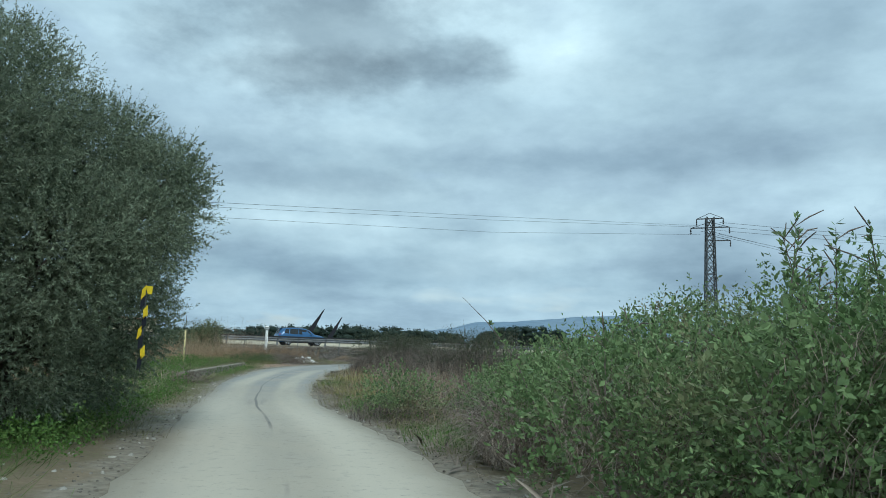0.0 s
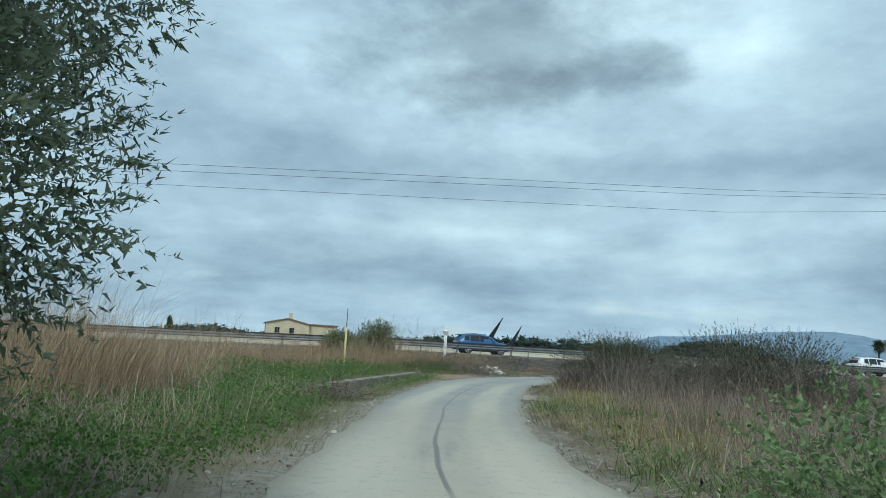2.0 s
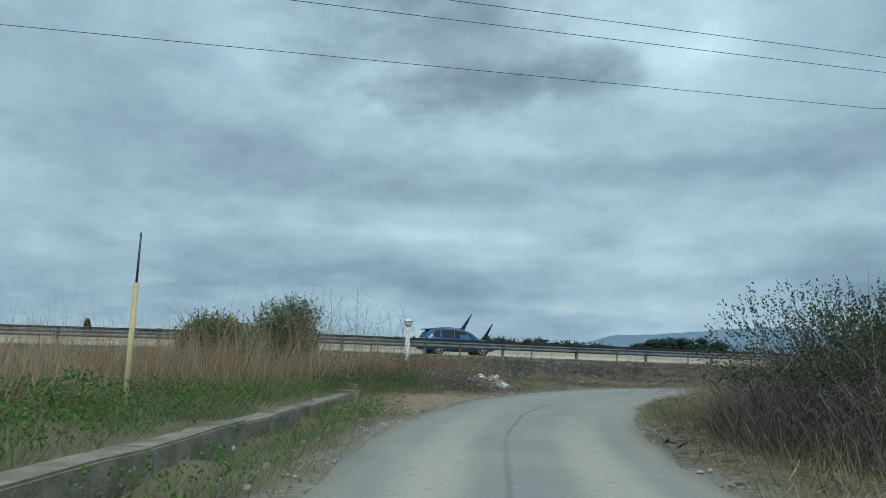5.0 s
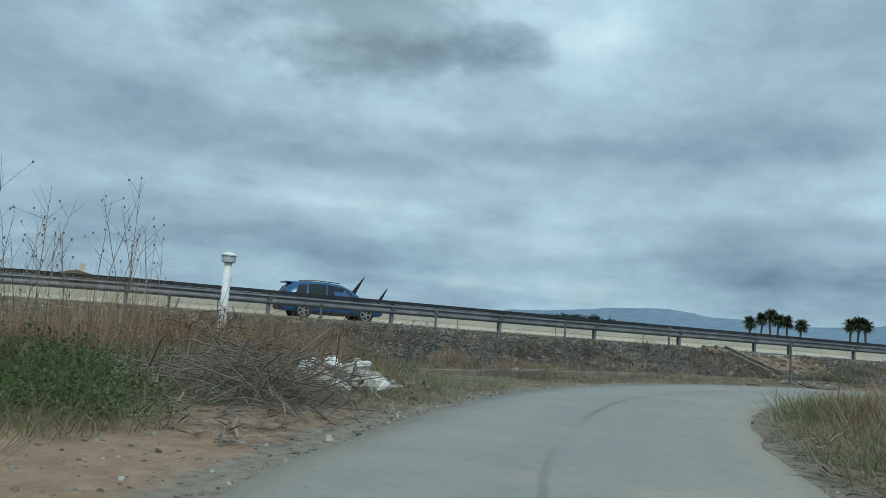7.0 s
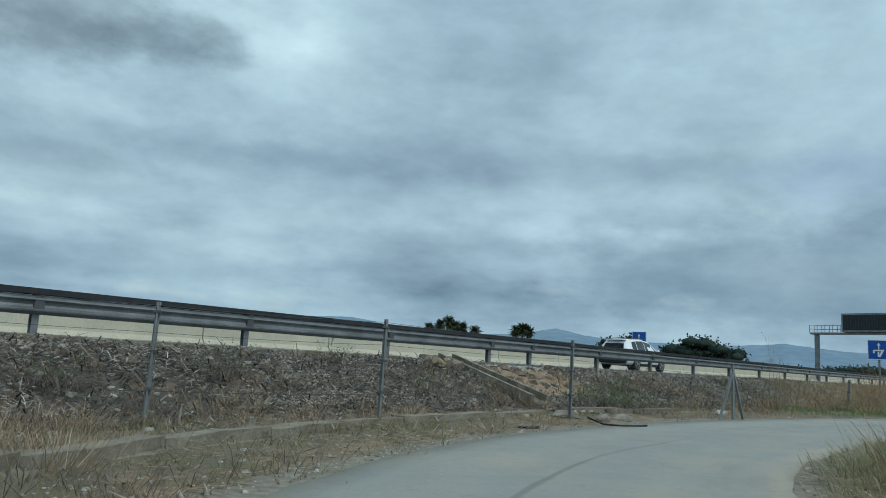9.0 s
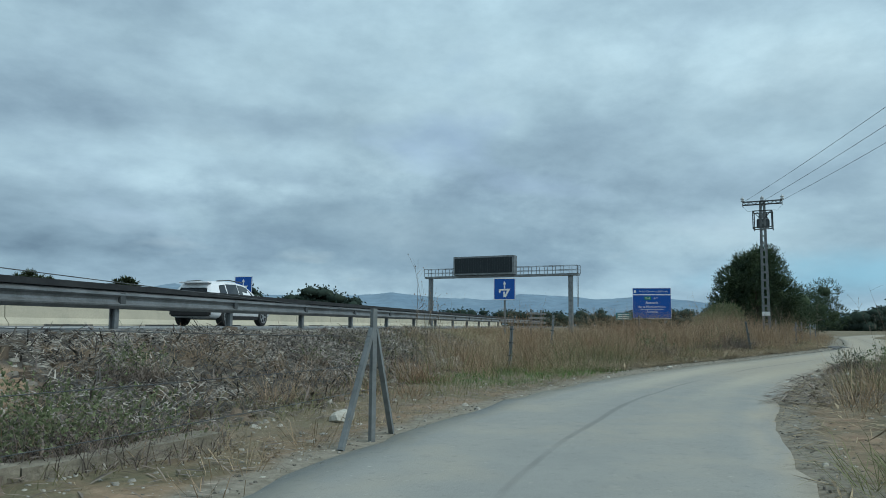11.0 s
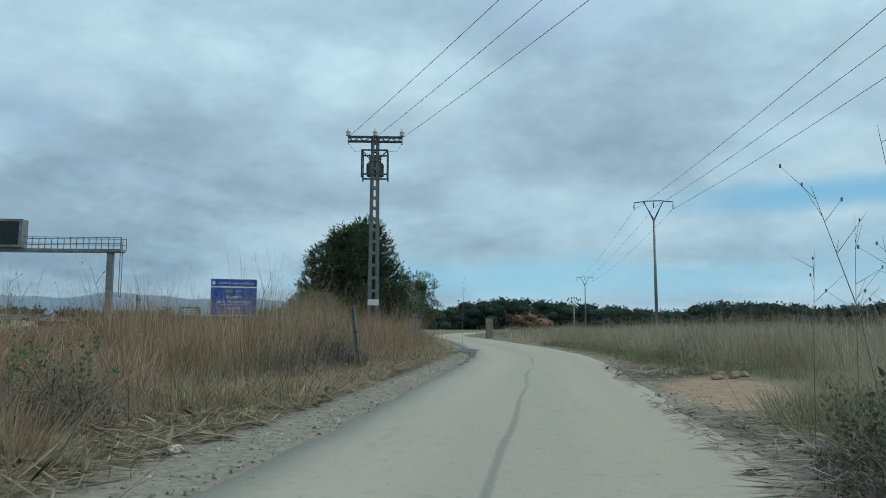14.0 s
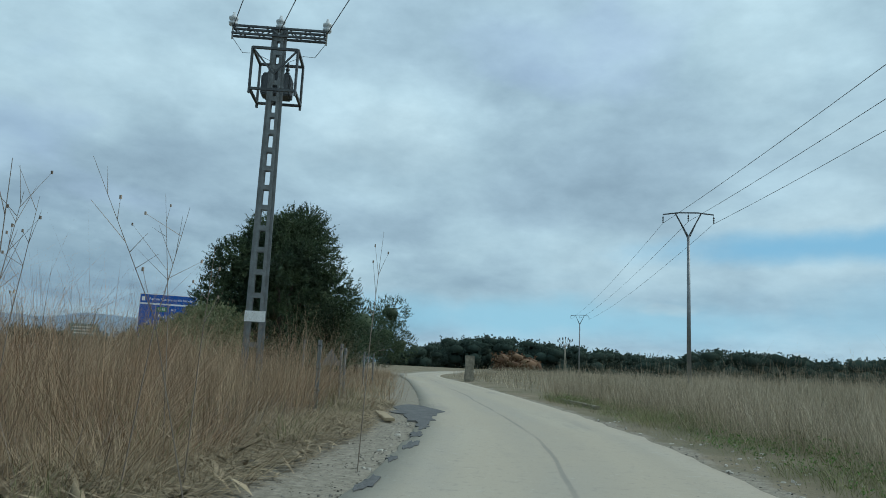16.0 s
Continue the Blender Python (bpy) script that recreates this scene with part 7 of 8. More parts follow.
def transformer_pole():
    ob = thing("transformer_pole", tuple(POLE), "steel ladder pole carrying a transformer and crossarm", "power pole")
    along = math.degrees(math.atan2(ARM.y, ARM.x))
    m = pose(0, 0, 0, 0, 0, along)
    top = 8.84

    def half(z):
        return 0.15 - 0.075 * z / top

    for side in (-1, 1):
        bm = bmesh.new()
        for dy in (-0.07, 0.07):
            bar(bm, m @ Vector((side * half(0), dy, -0.3)), m @ Vector((side * half(top), dy, top)), 0.07, 0.02, m.to_3x3() @ Vector((0, 1, 0)))
        bar(bm, m @ Vector((side * (half(0) + 0.03), 0, -0.3)), m @ Vector((side * (half(top) + 0.03), 0, top)), 0.02, 0.16, m.to_3x3() @ Vector((1, 0, 0)))
        part("leg", bm, POSTSTEEL, ob)
    z = 0.35
    while z < top - 0.2:
        bm = bmesh.new()
        for dy in (-0.075, 0.075):
            box(bm, (-half(z), dy - 0.008, z - 0.06), (half(z), dy + 0.008, z + 0.06), 0, m)
        part("batten", bm, POSTSTEEL, ob)
        z += 0.62 - 0.03 * z
    part("name_plate", box(bmesh.new(), (-0.24, -0.11, 1.5), (0.24, -0.09, 1.75), 0, m), WHITE, ob, "white enamel plate")
    arm = bmesh.new()
    for zz in (8.62, 8.82):
        for dy in (-0.1, 0.1):
            bar(arm, m @ Vector((-1.17, dy, zz)), m @ Vector((1.17, dy, zz)), 0.05)
    for k in range(10):
        for dy in (-0.1, 0.1):
            x = -1.17 + k * 0.234
            bar(arm, m @ Vector((x, dy, 8.62 if k % 2 else 8.82)), m @ Vector((x + 0.234, dy, 8.82 if k % 2 else 8.62)), 0.025)
    part("crossarm", arm, DARKSTEEL, ob, "lattice crossarm")
    for x in (-1.17, 0.0, 1.17):
        bm = bmesh.new()
        lathe(bm, [(0.02, 8.5), (0.02, 8.84), (0.10, 8.86), (0.12, 8.92), (0.06, 8.96), (0.11, 9.0), (0.12, 9.06), (0.05, 9.1), (0.03, 9.2)], 14, tuple(m @ Vector((x, 0, 0))))
        part("insulator", bm, CERAMIC, ob, "pale glass insulator", True)
    w, d0, d1 = 0.55, -0.4, 0.65
    for z in (7.1, 8.15):
        for dx in (-w, w):
            part("cradle_bar", bar(bmesh.new(), m @ Vector((dx, d0, z)), m @ Vector((dx, d1, z)), 0.06), DARKSTEEL, ob)
        for dy in (d0, d1):
            part("cradle_bar", bar(bmesh.new(), m @ Vector((-w, dy, z)), m @ Vector((w, dy, z)), 0.06), DARKSTEEL, ob)
    for dx in (-w, w):
        for dy in (d0, d1):
            part("cradle_bar", bar(bmesh.new(), m @ Vector((dx, dy, 6.98)), m @ Vector((dx, dy, 8.15)), 0.05), DARKSTEEL, ob)
        part("cradle_bar", bar(bmesh.new(), m @ Vector((dx, d0, 8.15)), m @ Vector((0, d0, 7.5)), 0.04), DARKSTEEL, ob)
    tank = part("transformer", box(bmesh.new(), (-0.34, 0.0, 7.13), (0.34, 0.5, 7.7), 0.03, m), DARKSTEEL, ob, "dark grey ribbed transformer tank")
    bm = bmesh.new()
    for k in range(7):
        box(bm, (-0.37, 0.03 + k * 0.065, 7.16), (0.37, 0.06 + k * 0.065, 7.62), 0, m)
    part("cooling_fins", bm, DARKSTEEL, tank)
    for dx in (-0.22, 0, 0.22):
        bm = bmesh.new()
        lathe(bm, [(0.03, 7.75), (0.06, 7.8), (0.03, 7.85), (0.06, 7.9), (0.03, 7.95), (0.055, 8.0), (0.015, 8.1)], 10, tuple(m @ Vector((dx, 0.28, 0))))
        part("bushing", bm, DARKSTEEL, tank)
    for dx in (-1, 1):
        q = [m @ Vector((dx * 1.17, 0, 8.55)), m @ Vector((dx * 0.9, 0.1, 8.2)), m @ Vector((dx * 0.6, 0.2, 8.25)), m @ Vector((dx * 0.22, 0.28, 8.1))]
        part("jumper_wire", tube(bmesh.new(), q, 0.009, 4, False), DARKSTEEL, ob)


transformer_pole()


def v_pole(at, top, group="line poles"):
    z0 = land_at(at[0], at[1])
    ob = thing("line_pole", (at[0], at[1], z0), "slim grey steel pole with a V-shaped crossarm", "power pole", group)
    h = top - z0
    d = Vector((0.1, -0.995, 0))
    part("shaft", lathe(bmesh.new(), [(0.15, -0.3), (0.085, h - 1.45)], 10), STEEL, ob, smooth=True)
    bm = bmesh.new()
    c = Vector((0, 0, h - 1.5))
    for s in (-1, 1):
        bar(bm, c, d * s * 0.78 + Vector((0, 0, h - 0.02)), 0.07)
        bar(bm, c + Vector((0, 0, -0.2)), d * s * 0.55 + Vector((0, 0, h - 0.45)), 0.05)
        bar(bm, d * s * 0.55 + Vector((0, 0, h)), d * s * 1.5 + Vector((0, 0, h - 0.12)), 0.07)
    bar(bm, d * -0.56 + Vector((0, 0, h)), d * 0.56 + Vector((0, 0, h)), 0.07)
    part("crossarm", bm, DARKSTEEL, ob)
    ends = []
    for s, dz in ((-1.5, -0.12), (0, 0), (1.5, -0.12)):
        p = d * s + Vector((0, 0, h + dz))
        bm = bmesh.new()
        lathe(bm, [(0.012, -0.55), (0.05, -0.5), (0.02, -0.42), (0.055, -0.36), (0.02, -0.28), (0.055, -0.22), (0.012, -0.1), (0.012, 0)], 8, tuple(p))
        part("insulator", bm, DARKSTEEL, ob)
        ends.append(Vector(ob.location) + p - Vector((0, 0, 0.55)))
    return ends


near_ends = v_pole((77.3, 73.8), 11.05)
far_ends = v_pole((157.0, 86.5), 10.5)


def insulator_mast():
    z0 = land_at(190.0, 92.1)
    ob = thing("insulator_mast", (190.0, 92.1, z0), "distant grey mast with a fan of arms ending in dark insulators", "mast", turn=-84)
    h = 8.0 - z0
    part("shaft", lathe(bmesh.new(), [(0.2, -0.3), (0.13, h - 1.9)], 8), CONCRETE, ob, smooth=True)
    for k, (x, z) in enumerate([(-1.5, -0.6), (-1.15, -0.2), (-0.5, -0.15), (0.1, 0.0), (0.65, -0.15), (1.0, -0.5), (1.5, -0.4), (-1.1, -1.5), (0.9, -1.45), (-0.5, -1.0)]):
        y = 0.2 if k % 2 else -0.2
        bm = bmesh.new()
        bar(bm, Vector((0, 0, h - 1.95)), Vector((x, y, h + z - 0.2)), 0.06)
        arm = part("arm", bm, CONCRETE, ob)
        part("insulator", lathe(bmesh.new(), [(0.04, -0.3), (0.15, -0.2), (0.09, -0.05), (0.17, 0.08), (0.05, 0.25)], 8, (x, y, h + z)), DARKSTEEL, arm, "dark insulator")


insulator_mast()


def lattice_pylon(at, top, label, name="lattice_pylon"):
    z0 = land_at(*at)
    ob = thing(name, (at[0], at[1], z0), label, "pylon")
    h = top - z0
    bm = bmesh.new()
    levels = np.linspace(-0.3, h, 15)

    def r(z):
        return 0.44 - 0.2 * z / h

    corners = [(-1, -1), (1, -1), (1, 1), (-1, 1)]
    for cx, cy in corners:
        bar(bm, (cx * r(-0.3), cy * r(-0.3), -0.3), (cx * r(h), cy * r(h), h), 0.07)
    for k in range(len(levels) - 1):
        a, b = levels[k], levels[k + 1]
        for i in range(4):
            (x0, y0), (x1, y1) = corners[i], corners[(i + 1) % 4]
            bar(bm, (x0 * r(a), y0 * r(a), a), (x1 * r(b), y1 * r(b), b), 0.045)
            bar(bm, (x1 * r(a), y1 * r(a), a), (x0 * r(b), y0 * r(b), b), 0.045)
            bar(bm, (x0 * r(a), y0 * r(a), a), (x1 * r(a), y1 * r(a), a), 0.04)
    part("mast", bm, DARKSTEEL, ob)
    d = Vector((0.95, -0.31, 0))
    for z, reach in ((h - 0.1, 0.9), (h - 0.75, 1.3), (h - 1.7, 1.35)):
        bm = bmesh.new()
        left = -reach if z > h - 1.5 else 0
        for o in (-0.18, 0.18):
            n = Vector((-d.y, d.x, 0)) * o
            bar(bm, d * left + n * 0.4 + Vector((0, 0, z)), d * reach + n * 0.4 + Vector((0, 0, z)), 0.05)
        bar(bm, d * reach + Vector((0, 0, z)), Vector((0, 0, z + 0.4)), 0.035)
        if left:
            bar(bm, d * left + Vector((0, 0, z)), Vector((0, 0, z + 0.4)), 0.035)
        part("crossarm", bm, DARKSTEEL, ob)
        for s in ((left, reach) if left else (reach,)):
            bm = bmesh.new()
            lathe(bm, [(0.02, -0.45), (0.06, -0.38), (0.025, -0.3), (0.06, -0.22), (0.02, -0.05), (0.02, 0)], 8, tuple(d * s + Vector((0, 0, z))))
            part("insulator", bm, DARKSTEEL, ob)
    return ob


lattice_pylon((15.2, 60.8), 11.2, "tall steel lattice pylon behind the hedge")
PYLON = Vector((15.2, 60.8, 10.2))
LINE = [Vector((46.3, 85.4, 9.2)) + ARM * s for s in (-1.17, 0, 1.17)]
for k, (p, dz) in enumerate(zip(LINE, (0.1, 0.0, -0.3))):
    wire_run("power_line", [p, PYLON + Vector((0.5 * (k - 1), -0.6 * (k - 1), dz))], 0.3, "thin power line between pylon and transformer pole", "power line", 0.011, DARKSTEEL, "power lines", 20)
for k, (p, q) in enumerate(zip(near_ends, far_ends)):
    wire_run("power_line", [PYLON + Vector((0.3 * (k - 1), 1.4 * (1 - k), 0.4)), p, q], 0.6, "thin power line along the field", "power line", 0.012, DARKSTEEL, "power lines", 20)
for base, rise, slope, drop in ((53.5, 9.75, 0.7687, 0.0996), (54.3, 9.65, 0.7687, 0.0996), (55.88, 9.1, 0.6775, 0.0674)):
    line = [(14.6, 61.2, rise + 0.9)] + [(x, base + slope * x, rise + drop * x) for x in (0.0, -20.0, -65.0)] + [(-130.0, base - slope * 130, rise + 2.0)]
    wire_run("power_line", line, 0.0, "thin power line across the sky", "power line", 0.008, DARKSTEEL, "power lines", 12)


# ---- motorway signs ----


def arrow_sign(s, off, ztop, label):
    x, y = on_highway(s, off)
    z0 = float(hw_z(s)) - 0.3
    ob = thing("road_sign", (x, y, z0), label, "road sign", "arrow signs", math.degrees(math.atan2(RAIL_D[1], RAIL_D[0])) - 90)
    h = ztop - z0
    part("post", box(bmesh.new(), (-0.05, 0.02, -0.4), (0.05, 0.10, h - 0.1), 0.005), STEEL, ob)
    panel = part("panel", boxed((-0.6, -0.03, h - 1.2), (0.6, 0.02, h), 0.01), BLUE, ob, "blue sign panel")
    bm = bmesh.new()
    for lo, hi in (((-0.6, 0), (0.6, 0.035)), ((-0.6, 1.165), (0.6, 1.2)), ((-0.6, 0.035), (-0.565, 1.165)), ((0.565, 0.035), (0.6, 1.165))):
        box(bm, (lo[0], -0.036, h - 1.2 + lo[1]), (hi[0], -0.031, h - 1.2 + hi[1]))
    part("border", bm, WHITE, panel, "white border")
    m = Matrix.Translation((0, -0.036, h - 1.2))
    bm = bmesh.new()
    sheet(bm, [(-0.035, 0.62), (0.035, 0.62), (0.035, 0.86), (0.10, 0.86), (0.0, 1.04), (-0.10, 0.86), (-0.035, 0.86)], 0.008, m)
    part("arrow", bm, WHITE, panel, "white ahead arrow")
    bm = bmesh.new()
    sheet(bm, [(-0.06, 0.16), (0.08, 0.16), (0.32, 0.62), (-0.26, 0.60), (-0.26, 0.52), (0.14, 0.52), (0.03, 0.28), (0.03, 0.46), (-0.06, 0.46)], 0.008, m)
    part("lane_mark", bm, WHITE, panel, "white branching lane symbol")
    bm = bmesh.new()
    sheet(bm, [(-0.30, 0.60), (-0.20, 0.52), (-0.24, 0.36), (-0.32, 0.44)], 0.008, m)
    part("side_arrow", bm, WHITE, panel)
    return ob


arrow_sign(55.0, -2.7, 3.75, "square blue lane-arrow sign beside the guard rail")
arrow_sign(57.0, 14.2, 4.1, "square blue lane-arrow sign in the central reserve")


def gantry():
    R, L = Vector((61.75, 112.1, 0)), Vector((56.2, 127.6, 0))
    d = (L - R)
    ob = thing("sign_gantry", tuple(R + Vector((0, 0, 0.9))), "grey steel motorway gantry with railing and display board", "gantry", turn=math.degrees(math.atan2(d.y, d.x)))
    W = d.length
    for x in (0, W):
        part("column", boxed((x - 0.21, -0.21, -0.6), (x + 0.21, 0.21, 5.6), 0.02), STEEL, ob)
    part("beam", boxed((-0.9, -0.45, 5.5), (W + 0.6, 0.45, 5.72), 0.02), STEEL, ob)
    bm = bmesh.new()
    for dy in (-0.5, 0.5):
        for z in (6.1, 6.55):
            bar(bm, (-0.9, dy, z), (W + 0.6, dy, z), 0.045)
        for k in range(21):
            x = -0.9 + (W + 1.5) * k / 20
            bar(bm, (x, dy, 5.7), (x, dy, 6.55), 0.045)
    part("railing", bm, STEEL, ob, "open steel walkway railing")
    bm = bmesh.new()
    for dy in (-0.22, 0.22):
        bar(bm, (-0.75, dy, 2.2), (-0.75, dy, 6.5), 0.04)
    for k in range(14):
        bar(bm, (-0.75, -0.22, 2.3 + 0.3 * k), (-0.75, 0.22, 2.3 + 0.3 * k), 0.03)
    part("ladder", bm, STEEL, ob, "access ladder")
    x0 = 6.0
    board = part("display_board", boxed((x0, -0.1, 5.75), (x0 + 7.2, 0.9, 7.8), 0.03), STEEL, ob, "grey display housing")
    m = boxed((x0 + 0.18, 0.885, 5.93), (x0 + 7.02, 0.91, 7.62))
    part("display_face", m, SCREEN, board, "blank dark display face")
    bm = bmesh.new()
    for k in range(1, 24):
        box(bm, (x0 + 0.18 + k * 0.285, 0.911, 5.95), (x0 + 0.19 + k * 0.285, 0.916, 7.6))
    part("display_joint", bm, DARKSTEEL, board)
    return ob


gantry()


def text_plate(body, size, at, mat, parent, name="lettering"):
    c = bpy.data.curves.new(name, "FONT")
    c.body, c.size, c.extrude, c.align_x, c.align_y = body, size, 0.004, "CENTER", "CENTER"
    t = new(name, c)
    me = bpy.data.meshes.new_from_object(t.evaluated_get(bpy.context.evaluated_depsgraph_get()))
    bpy.data.objects.remove(t)
    me.materials.clear()
    me.materials.append(mat)
    ob = new(name, me)
    ob.parent = parent
    ob.matrix_basis = Matrix.Translation(at) @ pose(0, 0, 0, 90, 0, 0)
    return ob


def direction_board():
    a, b = Vector((93.3, 124.6, 0)), Vector((96.4, 120.2, 0))
    c, d = (a + b) / 2, b - a
    W, top = d.length, 5.9
    ob = thing("direction_sign", (c.x, c.y, 0.85), "large blue motorway information board with white lettering", "road sign", turn=math.degrees(math.atan2(d.y, d.x)))
    for x in (-W * 0.33, W * 0.33):
        part("post", boxed((x - 0.09, 0.05, -0.6), (x + 0.09, 0.22, top - 0.1)), STEEL, ob)
    head = part("header_panel", boxed((-W / 2, -0.06, top - 0.95), (W / 2, 0.04, top), 0.02), BLUE, ob, "blue header panel")
    main = part("main_panel", boxed((-W / 2, -0.06, top - 4.4), (W / 2, 0.04, top - 1.0), 0.02), BLUE, ob, "blue main panel")
    for panel, z0, z1 in ((head, top - 0.95, top), (main, top - 4.4, top - 1.0)):
        bm = bmesh.new()
        for lo, hi in (((-W / 2, z0), (W / 2, z0 + 0.05)), ((-W / 2, z1 - 0.05), (W / 2, z1)), ((-W / 2, z0 + 0.05), (-W / 2 + 0.05, z1 - 0.05)), ((W / 2 - 0.05, z0 + 0.05), (W / 2, z1 - 0.05))):
            box(bm, (lo[0], -0.068, lo[1]), (hi[0], -0.062, hi[1]))
        part("border", bm, WHITE, panel, "white border")
    text_plate("Red de Carreteras del Estado", 0.34, (0.25, -0.062, top - 0.5), WHITE, head)
    part("emblem", boxed((-W / 2 + 0.2, -0.068, top - 0.7), (-W / 2 + 0.5, -0.062, top - 0.3)), WHITE, head, "small white emblem")
    for x, w in ((-0.55, 0.95), (0.55, 0.75)):
        part("route_panel", boxed((x - w / 2, -0.07, top - 1.72), (x + w / 2, -0.063, top - 1.25)), GREEN if x < 0 else BLUE, main, "route number panel")
    text_plate("E-15", 0.36, (-0.55, -0.072, top - 1.5), WHITE, main)
    text_plate("A-7", 0.36, (0.55, -0.072, top - 1.5), WHITE, main)
    text_plate("Autovía", 0.58, (0, -0.062, top - 2.15), WHITE, main)
    text_plate("de la Mediterránea", 0.5, (0, -0.062, top - 2.75), WHITE, main)
    part("rule", boxed((-W * 0.3, -0.068, top - 3.12), (W * 0.3, -0.062, top - 3.07)), WHITE, main)
    text_plate("Autovía", 0.5, (0, -0.062, top - 3.45), WHITE, main)


direction_board()


def small_board():
    ob = thing("teal_sign", (72.0, 112.4, 0.8), "small teal-green board by the motorway", "road sign", turn=-40)
    part("panel", boxed((-0.9, -0.03, 1.1), (0.9, 0.02, 1.9), 0.02), TEAL, ob)
    part("post", boxed((-0.05, 0.02, -0.6), (0.05, 0.08, 1.8)), STEEL, ob)
    bm = bmesh.new()
    for z in (1.7, 1.5, 1.3):
        box(bm, (-0.7, -0.036, z - 0.05), (0.6, -0.031, z + 0.03))
    part("bars", bm, WHITE, ob, "unreadable pale text bars")


small_board()


def rail_frame():
    """Short stretch of stacked rails at the motorway's edge."""
    ob = thing("rail_stack", (35.4, 95.0, 0.75), "short stack of horizontal steel rails by the motorway", "railing", turn=20)
    for k in range(4):
        part("rail", boxed((-1.6, -0.04, 0.25 + 0.28 * k), (1.6, 0.04, 0.38 + 0.28 * k), 0.01), STEEL, ob)
    for x in (-0.9, 0.9):
        part("post", boxed((x - 0.06, 0.04, -0.5), (x + 0.06, 0.14, 1.4)), POSTSTEEL, ob)


rail_frame()


def blades_monument():
    ob = thing("pointed_sculpture", (-37.8, 148.2, 0), "two dark pointed metal blades rising beyond the motorway", "sculpture", turn=20)
    for name, x, tip, lean, w in (("blade", -0.1, 8.0, 4.6, 2.1), ("blade", 3.4, 6.6, 3.5, 1.6)):
        part(name, sheet(bmesh.new(), [(x - lean - w / 2, 0), (x - lean + w / 2, 0), (x + 0.06, tip), (x - 0.06, tip)], 0.3), BLACK, ob)


blades_monument()


def house():
    cx, cy, _ = bearing(122.5, 150, 0, (-1.3, 17.9))
    ob = thing("house", (cx, cy, 1.4), "cream house with a low tiled roof beyond the motorway", "house", turn=35)
    W, D, H = 8.4, 9.0, 4.2
    bm = bmesh.new()
    box(bm, (-W / 2, -D / 2, -2.0), (W / 2, D / 2, H - 0.6))
    sheet(bm, [(-W / 2, H - 0.6), (W / 2, H - 0.6), (0, H + 0.25)], D)
    part("wall", bm, HOUSEWALL, ob)
    for s in (-1, 1):
        bm = sheet(bmesh.new(), [(s * (W / 2 + 0.35), H - 0.78), (0, H + 0.28), (0, H + 0.42), (s * (W / 2 + 0.35), H - 0.64)], D + 0.6)
        part("roof", bm, TILE, ob)
    roof = part("chimney", boxed((0.3, -1.0, H), (1.0, -0.3, H + 1.6), 0.03), HOUSEWALL, ob)
    for x, z in ((-2.0, 2.2), (0.8, 2.2), (-0.6, 0.9)):
        w = part("window", boxed((x - 0.45, -D / 2 - 0.05, z - 0.5), (x + 0.45, -D / 2 - 0.01, z + 0.5)), GLASS, ob)
        part("sill", boxed((x - 0.55, -D / 2 - 0.14, z - 0.58), (x + 0.55, -D / 2 - 0.01, z - 0.5)), CONCRETE, w)
    part("annexe", boxed((W / 2, -D / 2 + 1, -2.0), (W / 2 + 5.5, D / 2 - 1, 3.5), 0.05), HOUSEWALL, ob, "lower cream annexe")
    part("annexe_roof", boxed((W / 2 - 0.1, -D / 2 + 0.7, 3.5), (W / 2 + 5.8, D / 2 - 0.7, 3.72), 0.03), TILE, ob)


house()


def cypress():
    x, y, _ = bearing(131, 150, 0, (-1.3, 17.9))
    clumps = [(x, y, 1.0 + k * 0.8, 0.75 - 0.13 * k, 0.75 - 0.13 * k, 0.8) for k in range(5)]
    tree("cypress", (x, y, 0), clumps, PINE, "dark narrow cypress tree near the house", 161, 700, dict(leaves=8, length=(0.2, 0.4), leaf=(0.2, 0.35), slim=0.3), 0.12, 0.5, upward=1.5)


cypress()


# ---- cars on the motorway ----


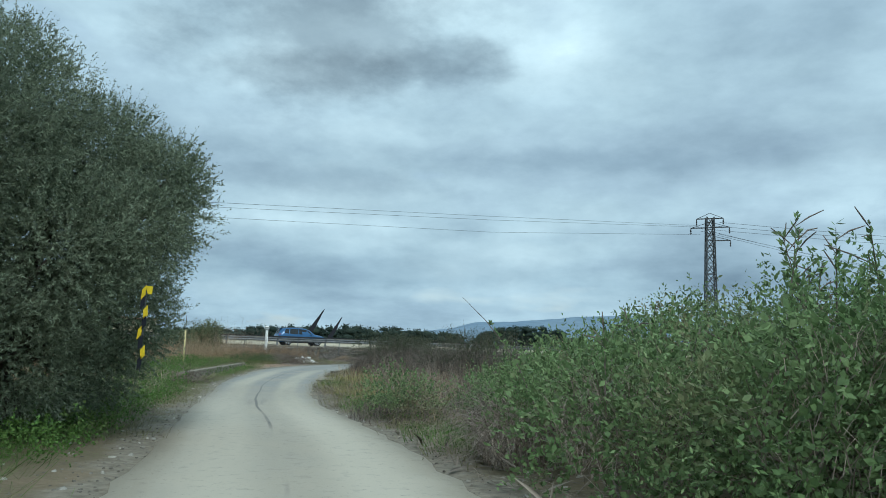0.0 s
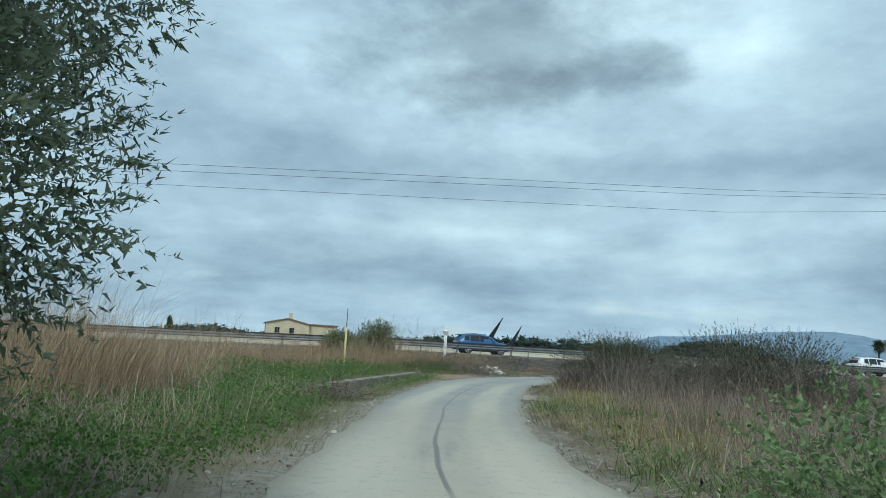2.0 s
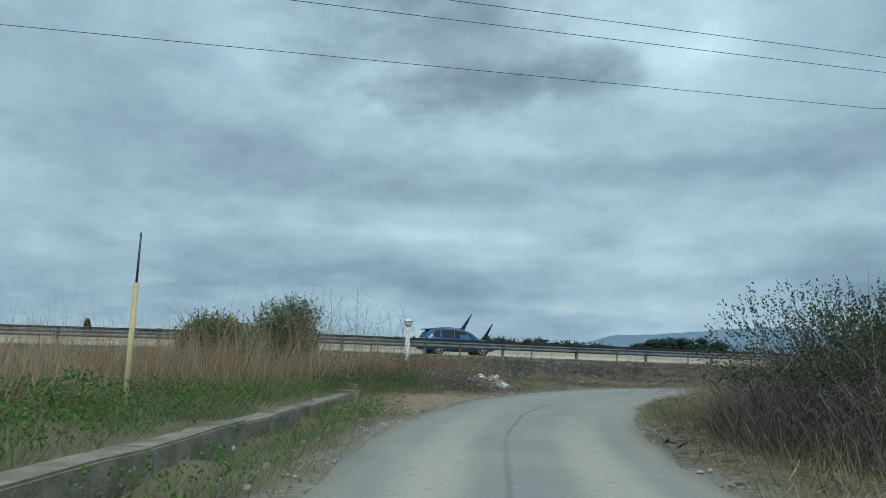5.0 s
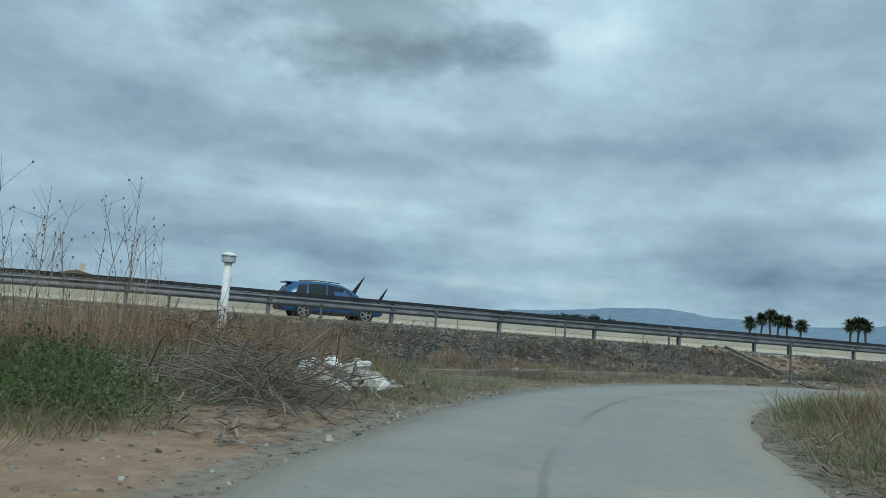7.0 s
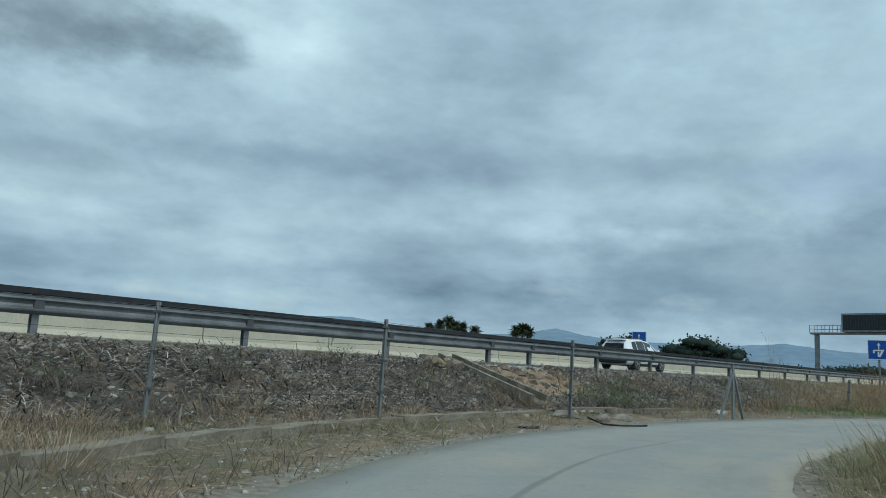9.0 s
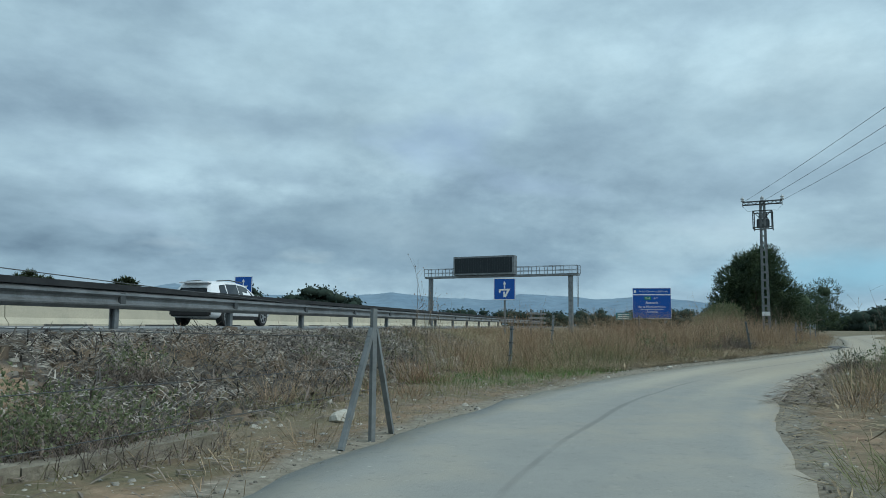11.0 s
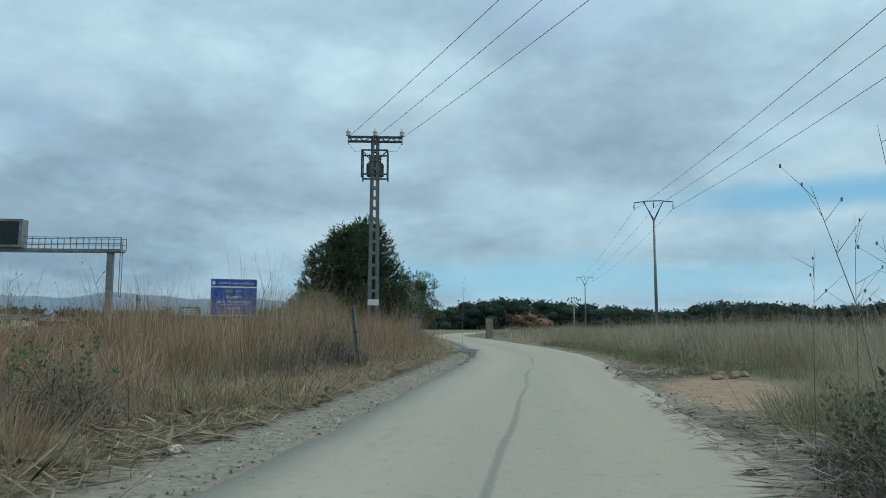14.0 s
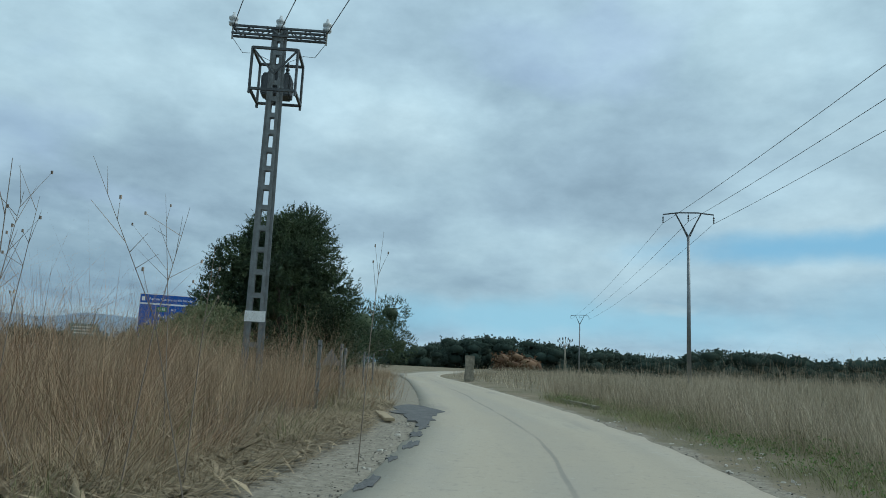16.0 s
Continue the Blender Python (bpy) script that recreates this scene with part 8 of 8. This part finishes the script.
def suv(s, off, paint, label, glass_tint=None):
    x, y = on_highway(s, off)
    z = float(hw_z(s)) + 0.015
    ob = thing("car", (x, y, z), label, "car", "cars on the motorway", math.degrees(math.atan2(RAIL_D[1], RAIL_D[0])))
    # stations along the car: x, sill, belt, roof, half widths at sill, belt, roof
    st = [(-2.30, 0.50, 0.92, 0.94, 0.74, 0.78, 0.72), (-2.24, 0.36, 0.98, 1.05, 0.84, 0.86, 0.70), (-2.05, 0.32, 1.02, 1.40, 0.89, 0.91, 0.62), (-1.80, 0.30, 1.03, 1.58, 0.91, 0.93, 0.62),
          (-1.2, 0.28, 1.02, 1.65, 0.92, 0.94, 0.64), (-0.4, 0.28, 1.00, 1.66, 0.92, 0.94, 0.65), (0.3, 0.28, 0.98, 1.60, 0.92, 0.94, 0.64), (0.75, 0.28, 0.98, 1.44, 0.92, 0.93, 0.63), (1.25, 0.28, 0.97, 1.08, 0.92, 0.92, 0.66),
          (1.7, 0.30, 0.93, 1.00, 0.91, 0.90, 0.68), (2.1, 0.34, 0.84, 0.90, 0.86, 0.84, 0.64), (2.28, 0.40, 0.70, 0.74, 0.74, 0.74, 0.58)]
    bm = bmesh.new()
    rings = []
    for px, a, b, c, wa, wb, wc in st:
        half = [(wa * 0.9, a), (wa, a + 0.1), (wb, (a + b) / 2 + 0.05), (wb * 0.985, b), (wc + 0.03, c - 0.05), (wc * 0.8, c)]
        rings.append([bm.verts.new((px, q, h)) for q, h in half] + [bm.verts.new((px, -q, h)) for q, h in half[::-1]])
    for r0, r1 in zip(rings, rings[1:]):
        for i in range(12):
            bm.faces.new((r0[i], r1[i], r1[(i + 1) % 12], r0[(i + 1) % 12]))
    bm.faces.new(rings[0])
    bm.faces.new(rings[-1][::-1])
    bmesh.ops.recalc_face_normals(bm, faces=bm.faces)
    part("body", bm, paint, ob, smooth=True)

    def side_z(px, up):
        """Half width of the cabin's side between belt and roof."""
        k = max(i for i in range(len(st)) if st[i][0] <= px)
        u = (px - st[k][0]) / (st[k + 1][0] - st[k][0])
        g = [st[k][i] * (1 - u) + st[k + 1][i] * u for i in range(7)]
        t = (up - g[2]) / max(g[3] - 0.05 - g[2], 0.02)
        return g[5] * 0.985 * (1 - t) + (g[6] + 0.03) * t

    def pane(name, outline, side):
        b = bmesh.new()
        n = len(outline)
        f0 = [b.verts.new((px, side * (side_z(px, h) + 0.012), h)) for px, h in outline]
        f1 = [b.verts.new((px, side * (side_z(px, h) - 0.02), h)) for px, h in outline]
        b.faces.new(f0)
        b.faces.new(f1[::-1])
        for i in range(n):
            b.faces.new((f0[i], f0[(i + 1) % n], f1[(i + 1) % n], f1[i]))
        bmesh.ops.recalc_face_normals(b, faces=b.faces)
        part(name, b, GLASS, ob, "dark window glass")

    for side in (-1, 1):
        pane("rear_quarter_window", [(-1.75, 1.12), (-1.3, 1.08), (-1.25, 1.52), (-1.6, 1.47)], side)
        pane("rear_window", [(-1.22, 1.07), (-0.42, 1.05), (-0.4, 1.56), (-1.17, 1.53)], side)
        pane("front_window", [(-0.36, 1.05), (0.98, 1.05), (0.68, 1.33), (0.35, 1.48), (-0.34, 1.55)], side)
        part("mirror", boxed((0.72, side * 1.0 - 0.1, 1.02), (0.88, side * 1.0 + 0.1, 1.18), 0.03), paint, ob)
        part("tail_lamp", boxed((-2.20, side * 0.72 - 0.16, 0.92), (-1.98, side * 0.72 + 0.18, 1.06), 0.03), TAILRED, ob, "red tail lamp")
        part("sill", boxed((-1.0, side * 0.90 - 0.04, 0.24), (1.0, side * 0.90 + 0.04, 0.40), 0.02), RUBBER, ob)
        bm = bmesh.new()
        tube(bm, [(-1.6, side * 0.60, 1.63), (-0.8, side * 0.62, 1.70), (0.2, side * 0.62, 1.66)], 0.02, 6)
        part("roof_rail", bm, DARKSTEEL, ob)
    b = bmesh.new()
    q = [(-2.245, -0.60, 1.09), (-2.245, 0.60, 1.09), (-2.07, 0.52, 1.37), (-2.07, -0.52, 1.37)]
    b.faces.new([b.verts.new(p) for p in q])
    bmesh.ops.solidify(b, geom=b.faces[:], thickness=0.03)
    part("rear_screen", b, GLASS, ob, "dark rear screen")
    b = bmesh.new()
    q = [(1.22, -0.64, 1.09), (1.22, 0.64, 1.09), (0.74, 0.58, 1.43), (0.74, -0.58, 1.43)]
    b.faces.new([b.verts.new(p) for p in q])
    bmesh.ops.solidify(b, geom=b.faces[:], thickness=-0.03)
    part("windscreen", b, GLASS, ob)
    part("bumper", boxed((-2.36, -0.80, 0.34), (-2.1, 0.80, 0.60), 0.06), RUBBER, ob, "black lower bumper")
    part("spoiler", boxed((-2.18, -0.58, 1.53), (-1.85, 0.58, 1.58), 0.02), paint, ob)
    wheel = None
    for wx in (-1.38, 1.42):
        for side in (-1, 1):
            bm = bmesh.new()
            lathe(bm, [(0.24, -0.12), (0.35, -0.11), (0.37, -0.05), (0.37, 0.05), (0.35, 0.11), (0.24, 0.12)], 28)
            tyre = part("wheel", bm, RUBBER, ob, smooth=False)
            tyre.matrix_basis = Matrix.Translation((wx, side * 0.84, 0.37)) @ pose(0, 0, 0, -90 * side, 0, 0)
            bm = bmesh.new()
            lathe(bm, [(0.245, 0.115), (0.25, 0.128), (0.22, 0.128), (0.215, 0.1)], 28)
            for k in range(5):
                box(bm, (0.03, -0.028, 0.10), (0.23, 0.028, 0.125), 0, pose(0, 0, 0, 0, 0, 72 * k))
            lathe(bm, [(0.05, 0.08), (0.06, 0.13)], 12)
            part("rim", bm, RIM, tyre, "five-spoke alloy rim")
    return ob


suv(40.25, 6.0, CARWHITE, "white estate car driving along the motorway")
suv(4.5, 9.5, CARBLUE, "blue estate car driving along the motorway")
